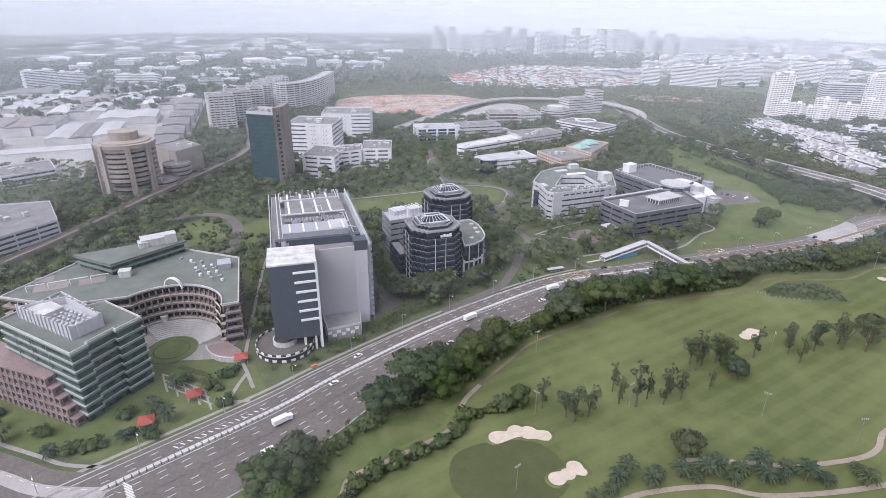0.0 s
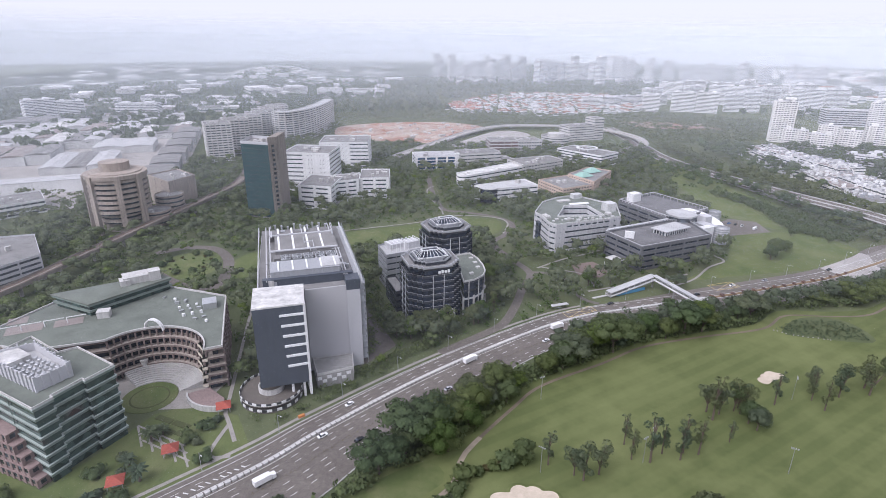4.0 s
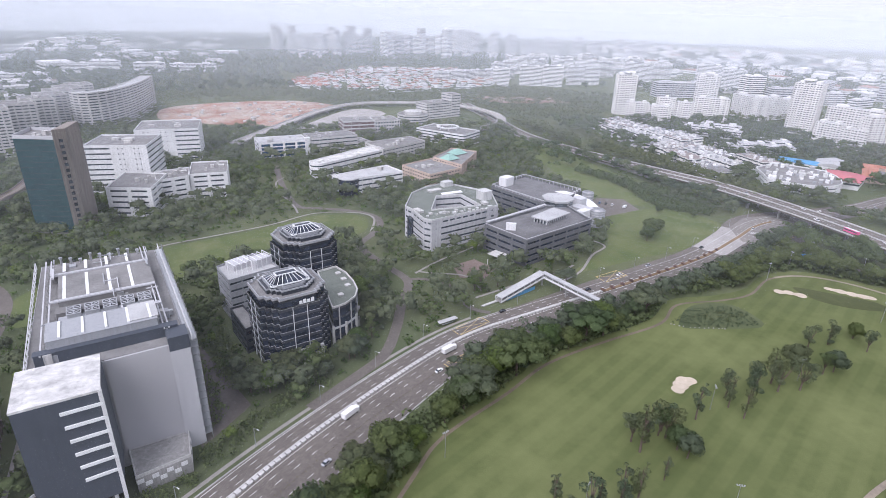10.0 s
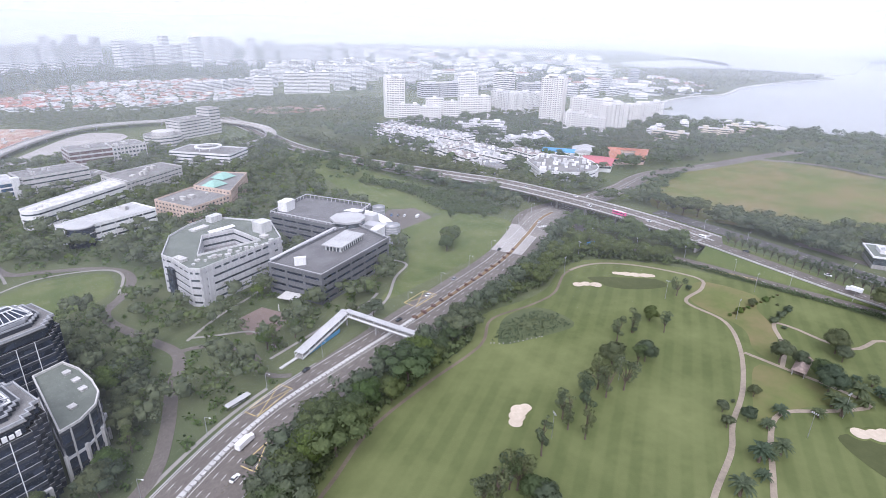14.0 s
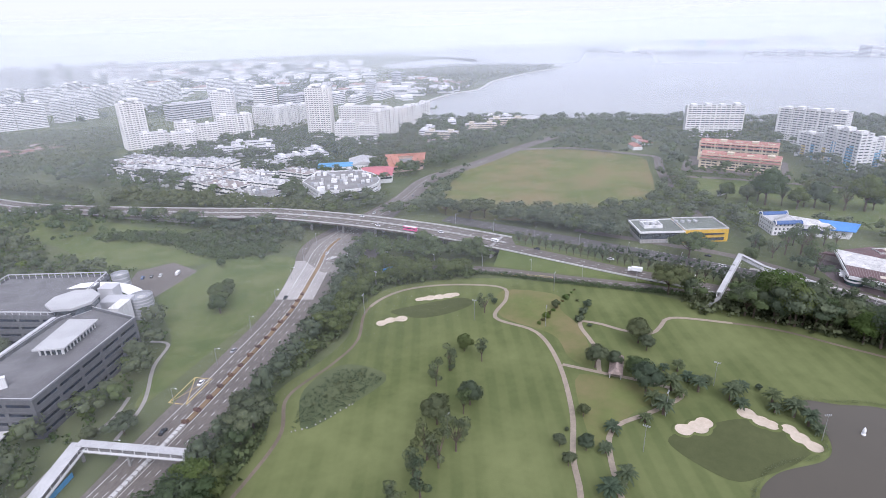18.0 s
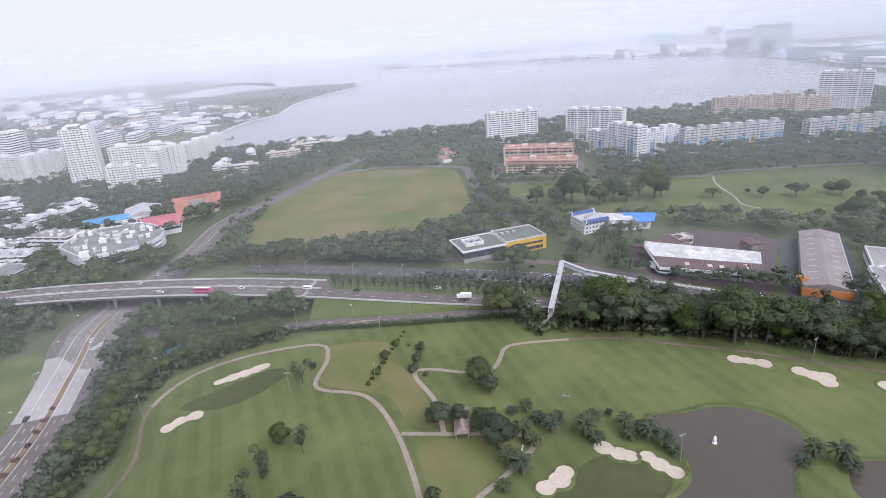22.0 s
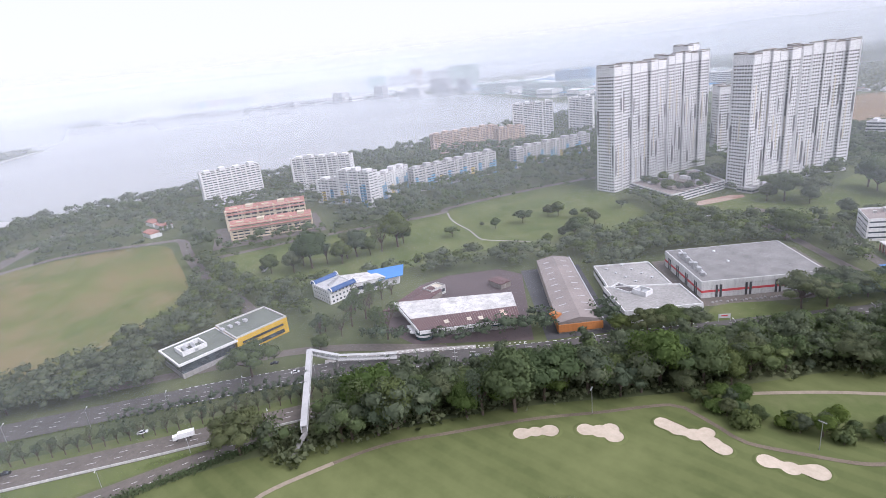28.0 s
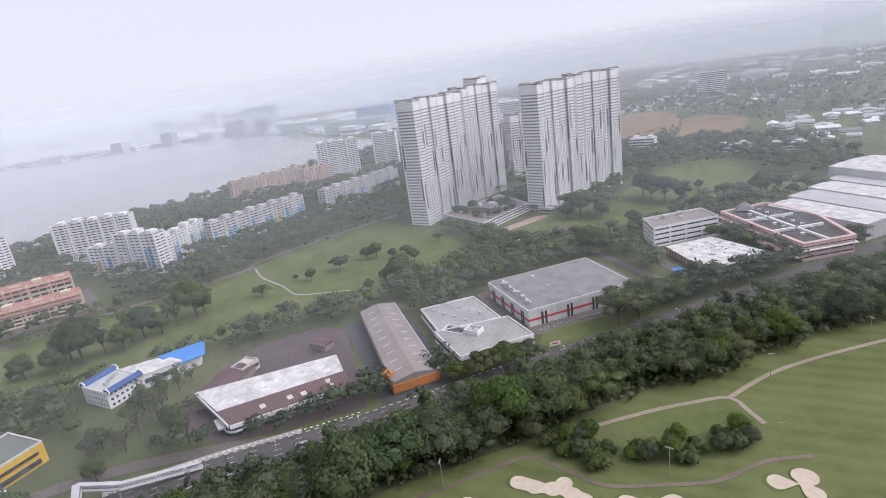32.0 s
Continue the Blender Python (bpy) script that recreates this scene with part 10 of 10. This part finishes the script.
for k, (a, b, s) in enumerate(((642, -2, 0.8), (655, -36, 0.45), (640, -43, 0.6), (641, -71, 0.8), (640, -107, 1.2), (625, -115, 0.7), (623, -128, 0.7), (582, -79, 0.9), (576, -85, 1.0), (627, -167, 0.5), (575, -60, 0.8), (600, -120, 0.9), (590, -100, 1.0), (646, -100, 1.0), (546, -374, 1.6), (516, -364, 1.6), (504, -376, 1.4), (511, -418, 0.8), (578, -301, 1.6), (538, -294, 1.5), (556, -286, 1.5), (548, -308, 1.3), (471, -340, 1.3), (484, -341, 1.2), (470, -389, 1.3), (453, -394, 1.4), (448, -412, 1.3), (438, -426, 1.3), (423, -448, 1.2), (494, -279, 1.2), (532, -366, 1.5), (566, -277, 1.4), (484, -205, 1.3))):
    tree(("umbrella", "broad", "broad")[k % 3], a, b, s, k % 3, (LEAF, LEAFB)[k % 2], "scattered park trees", "spreading park tree on open lawn")
for k, (a, b) in enumerate(((498, 350), (506, 323), (502, 293), (510, 270), (518, 246), (516, 229), (505, 340), (512, 305), (500, 375), (508, 365))):
    tree("broad" if k % 2 else "umbrella", a, b, 1.1, k % 3, LEAFB, "trees along the playing field", "broad tree at the field's edge")

x, y = scatter([(500, 880), (490, 740), (486, 640), (500, 565), (600, 540), (640, 620), (690, 720), (640, 860), (560, 900)], 11, 440, EASTLINES, [], 0.8, room=1.0)
woods("woodland", x, y, 0.95, "trees between the terrace factories", LEAFB, 80, 1.7, 440, ("broad", "umbrella"), "woodland")
# far woods
r = np.random.RandomState(77)
FARW = [[(-260, 870), (-150, 980), (-160, 1180), (60, 1190), (140, 1110), (280, 1100), (380, 1040), (400, 900), (520, 900), (620, 980), (760, 1100), (560, 1300), (320, 1240), (100, 1320), (-60, 1300), (-340, 1180), (-300, 950)],
        [(560, 480), (640, 600), (660, 760), (640, 900), (800, 820), (800, 700), (860, 620), (1000, 630), (1060, 480), (980, 400), (840, 440), (720, 450), (620, 470)],
        [(610, 880), (720, 980), (840, 900), (960, 860), (1100, 690), (1000, 720), (900, 760), (780, 840)],
        [(-500, 300), (-290, 280), (-300, 480), (-330, 600), (-420, 620), (-560, 500)],
        [(640, -470), (1100, -470), (1300, -640), (1250, -1000), (900, -960), (760, -1100), (560, -1000), (420, -780), (480, -620)]]
for j, poly in enumerate(FARW):
    x, y = scatter(poly, 12.5, 200 + j, [(VIADUCT, 12), (RAILWAY, 8), (MAIN, 12), (AYE_S, 14)], [[(-130, 985), (41, 932), (128, 1100), (60, 1170), (-60, 1165), (-150, 1110)], [(800, -690), (776, -850), (905, -1040), (1015, -1015), (925, -800)], [(690, -690), (632, -770), (650, -870), (745, -975), (815, -950), (745, -800)], [(440, -640), (560, -690), (640, -830), (640, -960), (470, -960)]], 0.9)
    woods("woodland", x, y, 1.05 if j != 4 else 0.65, "hazy green woods between far quarters", LEAFB, 34, 2.7, 210 + j, ("broad", "umbrella"), "woodland")
FARW2 = [[(-1500, 800), (-560, 760), (-300, 1180), (0, 1320), (560, 1330), (800, 1250), (1300, 1000), (1500, 1200), (2300, 2000), (1500, 3600), (-1600, 3600)],
         [(400, -1000), (1200, -1050), (1500, -1500), (2600, -1400), (2400, -3200), (-400, -3200), (0, -1500)],
         [(3570, 900), (3420, 560), (3240, 0), (2910, -630), (3200, -900), (3900, 0), (4000, 1200)], [(1300, 830), (1490, 805), (1745, 855), (2063, 855), (2320, 806), (2400, 900), (2366, 1060), (2215, 1280), (1900, 1330), (1400, 1000)]]
for j, poly in enumerate(FARW2):
    x, y = scatter(poly, (25, 30, 26, 22)[j], 300 + j, [], [[(120, 1320), (330, 1240), (530, 1320), (630, 1480), (570, 1730), (300, 1770), (60, 1560), (50, 1380)], [(540, 1300), (1000, 1310), (1300, 1480), (1250, 1720), (700, 1700)]], 0.75, feet=False)
    woods("woodland", x, y, 1.5, "distant woods under haze", LEAFB, 10, 8.5, 310 + j, ("broad", "umbrella"), "woodland")

# ---------- road furniture, lamps, vehicles ----------
th = thing("median_planter", 20, 270, "row of pale concrete planter blocks along the road median", "planter")
for k, (x, y, a) in enumerate(along(MAIN, 2.6, 0.115, 0.40)):
    part("planter_block", MB().box((x, y, 0.1), (2.1, 1.9, 0.95), a + 0.1 * ((k * 7) % 5 - 2) / 5, 0, 0.3), PALECONC, th)
th = thing("median_planter", 250, 362, "planted soil strip in the road median", "planter")
part("bed", ribbon(MB(), MAIN[int(len(MAIN) * 0.40):int(len(MAIN) * 0.575)], 1.2, 1.2, 0.4, 0.35), BROWN, th)
LAMPS = []


def street_lamp(x, y, deg, h=9.0):
    if LAMPS:
        ob = copy_thing(LAMPS[0], pose(x, y, 0, 0, 0, deg))
    else:
        ob = thing("street_lamp", 0, 0, "slim grey street lamp with one arm", "street lamp", "street lamps")
        m2 = MB()
        limb(m2, (0, 0, 0), (0, 0, h), 0.14, 0.08, 8)
        part("pole", m2, STEEL, ob)
        part("arm", MB().beam((0, 0, h), (2.2, 0, h + 0.35), 0.09), STEEL, ob)
        part("lantern", MB().box((2.6, 0, h + 0.25), (1.0, 0.35, 0.18), 0, 0, 0.1), WHITEMETAL, ob)
        LAMPS.append(ob)
        ob.matrix_basis = pose(x, y, 0, 0, 0, deg)
    return ob


for x, y, a in along(MAIN, 34, 0.1, 0.6, 13):
    street_lamp(x, y, math.degrees(a) - 90)
for x, y, a in along(AYE_N, 36, 0.3, 1, 10):
    street_lamp(x, y, math.degrees(a) - 90)
for x, y, a in along(RAMP, 34, 0.15, 0.9, 5.5):
    street_lamp(x, y, math.degrees(a) - 90)
FLOODS = []
for x, y in ((61, 240), (51, 192), (94, 196), (180, 171), (238, 242), (389, 243), (182, 236), (264, 170), (314, -27), (292, -65), (315, -111), (295, -170), (370, 33), (345, 347), (314, 335), (334, 273), (343, 234), (100, 203), (150, 188), (300, 108), (322, 148), (290, 165), (36, 150)):
    if FLOODS:
        copy_thing(FLOODS[0], pose(x, y, 0, 0, 0, (x * 31) % 360))
        continue
    ob = thing("floodlight", 0, 0, "tall slim floodlight mast with white lamp heads", "floodlight", "golf floodlights")
    m2 = MB()
    limb(m2, (0, 0, 0), (0, 0, 12), 0.16, 0.09, 8)
    part("mast", m2, STEEL, ob)
    part("crossbar", MB().beam((-1.3, 0, 12), (1.3, 0, 12), 0.14), STEEL, ob)
    for dx in (-1.2, -0.4, 0.4, 1.2):
        part("lamp_head", MB().box((dx, 0.2, 12.05), (0.42, 0.4, 0.4), 0, 0, 0.1), STEEL, ob)
    ob.matrix_basis = pose(x, y, 0, 0, 0, 20)
    FLOODS.append(ob)

PAINTS = {"white": M("white_car_paint", (0.78, 0.78, 0.78), 0.3, var=0.03), "black": M("black_car_paint", (0.02, 0.02, 0.022), 0.25, var=0.05), "silver": M("silver_car_paint", (0.5, 0.5, 0.52), 0.3, 0.5, var=0.03),
          "blue": M("blue_car_paint", (0.05, 0.12, 0.3), 0.3, var=0.03), "pink": M("pink_bus_paint", (0.62, 0.1, 0.25), 0.35, var=0.05), "yellow": M("yellow_truck_paint", (0.7, 0.45, 0.03), 0.4, var=0.05), "red": M("red_car_paint", (0.45, 0.04, 0.04), 0.3, var=0.03)}


def vehicle(kind, colour, x, y, deg, z=0.2):
    L, W, H = {"car": (4.5, 1.8, 1.45), "van": (5.2, 1.9, 2.2), "lorry": (9, 2.5, 3.3), "bus": (12, 2.5, 3.2)}[kind]
    ob = thing(kind, 0, 0, {"car": "%s saloon car on the road", "van": "%s delivery van on the road", "lorry": "%s box lorry on the road", "bus": "%s single-deck bus on the road"}[kind] % colour, kind, "vehicles")
    b = MB()
    if kind == "car":
        b.box((0, 0, 0.3), (L, W, 0.5), 0, 0, 0.3)
        part("body", b, PAINTS[colour], ob)
        v = [(-1.5, -0.8, 0.8), (1.2, -0.8, 0.8), (1.2, 0.8, 0.8), (-1.5, 0.8, 0.8), (-0.9, -0.66, H), (0.5, -0.66, H), (0.5, 0.66, H), (-0.9, 0.66, H)]
        part("cabin", MB().add(v, [(0, 1, 5, 4), (1, 2, 6, 5), (2, 3, 7, 6), (3, 0, 4, 7)]), GLASS, ob)
        part("roof_panel", MB().box((-0.2, 0, H), (1.5, 1.36, 0.05), 0, 0, 0.1), PAINTS[colour], ob)
    elif kind == "lorry":
        part("cargo_box", MB().box((-1.1, 0, 0.9), (L - 2.2, W, H - 0.9), 0, 0, 0.05), PAINTS[colour], ob)
        part("cab", MB().box((L / 2 - 1, 0, 0.5), (1.9, 2.2, 1.9), 0, 0, 0.25), PAINTS[colour], ob)
        part("windscreen", MB().box((L / 2 - 0.1, 0, 1.4), (0.14, 1.9, 0.8)), GLASS, ob)
        part("chassis", MB().box((0, 0, 0.5), (L - 0.6, 1.6, 0.4)), DARKMETAL, ob)
    else:
        part("body", MB().box((0, 0, 0.35), (L, W, H - 0.35), 0, 0, 0.3), PAINTS[colour], ob)
        part("window_band", MB().box((0.1, 0, H * 0.55), (L - 0.5, W + 0.04, H * 0.25), 0, 0, 0.25), GLASS, ob)
        if kind == "bus":
            part("roof_panel", MB().box((0, 0, H), (L - 1, W - 0.5, 0.15), 0, 0, 0.2), WHITEMETAL, ob)
    for sx in (-1, 1):
        for sy in (-1, 1):
            t = MB()
            limb(t, (sx * L * 0.31, sy * (W / 2 - 0.22), 0.34), (sx * L * 0.31, sy * (W / 2 + 0.02), 0.34), 0.34, 0.34, 10)
            part("wheel", t, RUBBER, ob)
    ob.matrix_basis = pose(x, y, z, 0, 0, deg)
    return ob


for kind, col, x, y, deg in (("lorry", "white", -57, 190, 40), ("van", "white", -59, 172, 40), ("car", "white", -30, 238, 220), ("car", "white", -39, 216, 40), ("car", "black", -23, 213, 40), ("lorry", "white", 30, 274, 38), ("car", "silver", 17, 249, 38),
                             ("lorry", "white", 85, 309, 28), ("car", "white", 75, 294, 28), ("car", "black", 127, 340, 200), ("car", "white", 222, 366, 195), ("car", "black", 190, 352, 195), ("car", "silver", 250, 374, 197), ("car", "black", 310, 392, 200), ("car", "white", 384, 399, 100), ("car", "white", 381, 415, 20), ("van", "yellow", 406, 400, 70), ("car", "white", 412, 396, 60),
                             ("car", "white", 478, 437, 10), ("car", "silver", 540, 432, 190), ("car", "blue", 293, 505, 40), ("car", "black", 297, 501, 40), ("car", "white", 301, 497, 40), ("van", "white", 308, 488, 30), ("car", "white", 470, 150, 262), ("van", "silver", 437, 60, 70), ("car", "white", 606, 205, 80), ("bus", "white", 655, 158, 155), ("bus", "white", 560, -205, 100), ("car", "white", -160, 166, 340),
                             ("van", "white", 447, -10, 20), ("lorry", "white", 538, -38, 110), ("car", "silver", 508, 172, 60), ("car", "white", 512, 168, 60), ("car", "black", 486, 160, 80)):
    vehicle(kind, col, x, y, deg)
for kind, col, x, y, deg, z in (("bus", "pink", 427, 369, 90, 10), ("car", "white", 427, 399, 90, 10), ("car", "white", 441, 424, 270, 10), ("car", "silver", 428, 474, 92, 9.9), ("lorry", "white", 430, 201, 90, 3.9), ("car", "white", 441, 219, 270, 5.2), ("car", "black", 431, 268, 90, 8.6), ("van", "white", 431, 300, 90, 9.8), ("car", "white", 432, 345, 90, 10)):
    vehicle(kind, col, x, y, deg, z + 0.02)

# golf hut, fountain, barrier, signs
HUTROOF = M("weathered_brown_tiles", (0.33, 0.26, 0.23), 0.85, var=0.4, big=0.3)
th = thing("golf_shelter", 316, 190, "open golf shelter with a weathered brown tiled roof", "shelter")
p = rect(316, 190.5, 17, 6.5, 8)
part("roof", MB().add([(*q, 3) for q in p] + [(*q, 5.6) for q in rect(316, 190.5, 14, 0.6, 8)], [(0, 1, 5, 4), (1, 2, 6, 5), (2, 3, 7, 6), (3, 0, 4, 7), (4, 5, 6, 7), (3, 2, 1, 0)]), HUTROOF, th)
for q in rect(316, 190.5, 15, 5, 8):
    part("post", MB().box((*q, 0), (0.4, 0.4, 3)), CONC, th)
th = thing("pond_fountain", 311, 93, "small white fountain float on the pond", "fountain")
part("float", MB().lathe((311, 93, 0.12), [(0.9, 0), (0.9, 0.4), (0.4, 0.5)], 12), WHITEMETAL, th)
part("jet", MB().lathe((311, 93, 0.6), [(0.5, 0), (0.7, 1.2), (0.45, 2.4), (0.1, 3)], 10), WHITEMETAL, th)
th = thing("sign_gantry", 368, 352, "blue direction sign board over the road edge", "sign")
part("board", MB().beam((360, 352, 6), (372, 346, 6), 0.3, 2.2), BLUEPAINT, th)
for x, y in ((360, 352), (372, 346)):
    part("post", MB().box((x, y, 0), (0.3, 0.3, 7)), STEEL, th)
th = thing("sign_board", 407, -73, "pale board with plain dark bars before the warehouse", "sign")
part("board", MB().beam((408.6, -71.4, 3.4), (406, -77, 3.4), 0.2, 2.4), WHITE, th)
part("bar", MB().beam((408, -72.6, 3.6), (406.6, -75.6, 3.6), 0.3, 0.7), RED, th)
for x, y in ((408.6, -71.4), (406, -77)):
    part("post", MB().box((x, y, 0), (0.2, 0.2, 4.6)), STEEL, th)
th = thing("works_barrier", -30, 240, "orange roadworks barrier on the verge", "barrier")
part("board", MB().beam((-52, 229, 0.7), (-49.6, 230.6, 0.7), 1.2, 1.2), ORANGE, th)

# ---------- translucent shells standing in for haze ---
hz, hn, hl, hb = nodes_of("haze_shell_veil")
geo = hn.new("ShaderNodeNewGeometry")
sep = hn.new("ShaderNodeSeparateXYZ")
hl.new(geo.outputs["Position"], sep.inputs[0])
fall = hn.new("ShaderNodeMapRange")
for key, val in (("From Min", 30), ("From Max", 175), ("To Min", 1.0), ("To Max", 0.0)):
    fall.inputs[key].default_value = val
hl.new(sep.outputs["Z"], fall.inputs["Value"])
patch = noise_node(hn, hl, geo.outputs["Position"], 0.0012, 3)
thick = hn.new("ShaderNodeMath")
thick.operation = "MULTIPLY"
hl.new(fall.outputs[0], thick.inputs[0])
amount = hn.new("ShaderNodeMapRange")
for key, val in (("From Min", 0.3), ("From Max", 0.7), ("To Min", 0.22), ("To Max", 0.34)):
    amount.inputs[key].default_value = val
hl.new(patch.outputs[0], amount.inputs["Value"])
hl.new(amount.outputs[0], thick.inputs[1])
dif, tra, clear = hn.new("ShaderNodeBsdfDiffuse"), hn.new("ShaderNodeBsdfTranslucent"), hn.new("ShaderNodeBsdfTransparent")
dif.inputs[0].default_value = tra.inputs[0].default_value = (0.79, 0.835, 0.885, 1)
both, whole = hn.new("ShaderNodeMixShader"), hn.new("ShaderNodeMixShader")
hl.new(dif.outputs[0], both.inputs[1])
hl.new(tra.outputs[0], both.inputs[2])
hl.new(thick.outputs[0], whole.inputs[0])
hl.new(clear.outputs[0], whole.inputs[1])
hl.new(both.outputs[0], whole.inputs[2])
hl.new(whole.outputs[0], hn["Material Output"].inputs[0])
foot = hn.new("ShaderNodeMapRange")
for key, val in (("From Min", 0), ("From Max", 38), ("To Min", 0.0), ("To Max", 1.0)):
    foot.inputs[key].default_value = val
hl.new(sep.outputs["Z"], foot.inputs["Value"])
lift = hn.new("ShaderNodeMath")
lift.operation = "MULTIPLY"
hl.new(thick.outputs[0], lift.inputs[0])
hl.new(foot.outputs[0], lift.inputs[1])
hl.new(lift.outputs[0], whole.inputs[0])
# Pale see-through rings added round the site; stacked up they imitate aerial haze.
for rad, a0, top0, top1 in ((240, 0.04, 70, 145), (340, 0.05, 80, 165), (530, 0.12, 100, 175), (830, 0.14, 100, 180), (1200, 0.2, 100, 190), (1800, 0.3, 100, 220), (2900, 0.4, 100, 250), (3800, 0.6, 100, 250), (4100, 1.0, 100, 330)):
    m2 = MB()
    k, lean = 96, 1.3 if rad > 1000 else 0.5  # shells lean outwards and take the sky's light from above
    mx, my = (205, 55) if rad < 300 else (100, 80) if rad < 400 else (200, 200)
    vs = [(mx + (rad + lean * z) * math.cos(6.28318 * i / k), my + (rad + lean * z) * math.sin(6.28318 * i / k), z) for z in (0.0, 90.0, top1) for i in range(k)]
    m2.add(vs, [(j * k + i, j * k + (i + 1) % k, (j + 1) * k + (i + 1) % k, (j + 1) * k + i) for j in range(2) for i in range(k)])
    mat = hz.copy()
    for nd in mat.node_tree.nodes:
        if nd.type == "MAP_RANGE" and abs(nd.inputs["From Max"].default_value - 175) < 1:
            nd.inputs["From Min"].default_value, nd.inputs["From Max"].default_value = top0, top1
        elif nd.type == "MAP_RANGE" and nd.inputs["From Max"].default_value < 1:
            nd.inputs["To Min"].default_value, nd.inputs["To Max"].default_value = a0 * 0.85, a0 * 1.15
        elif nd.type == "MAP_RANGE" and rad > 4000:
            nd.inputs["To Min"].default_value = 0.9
    solid("haze_bank", m2, mat, "translucent pale shell added to imitate haze", "haze", "structure")
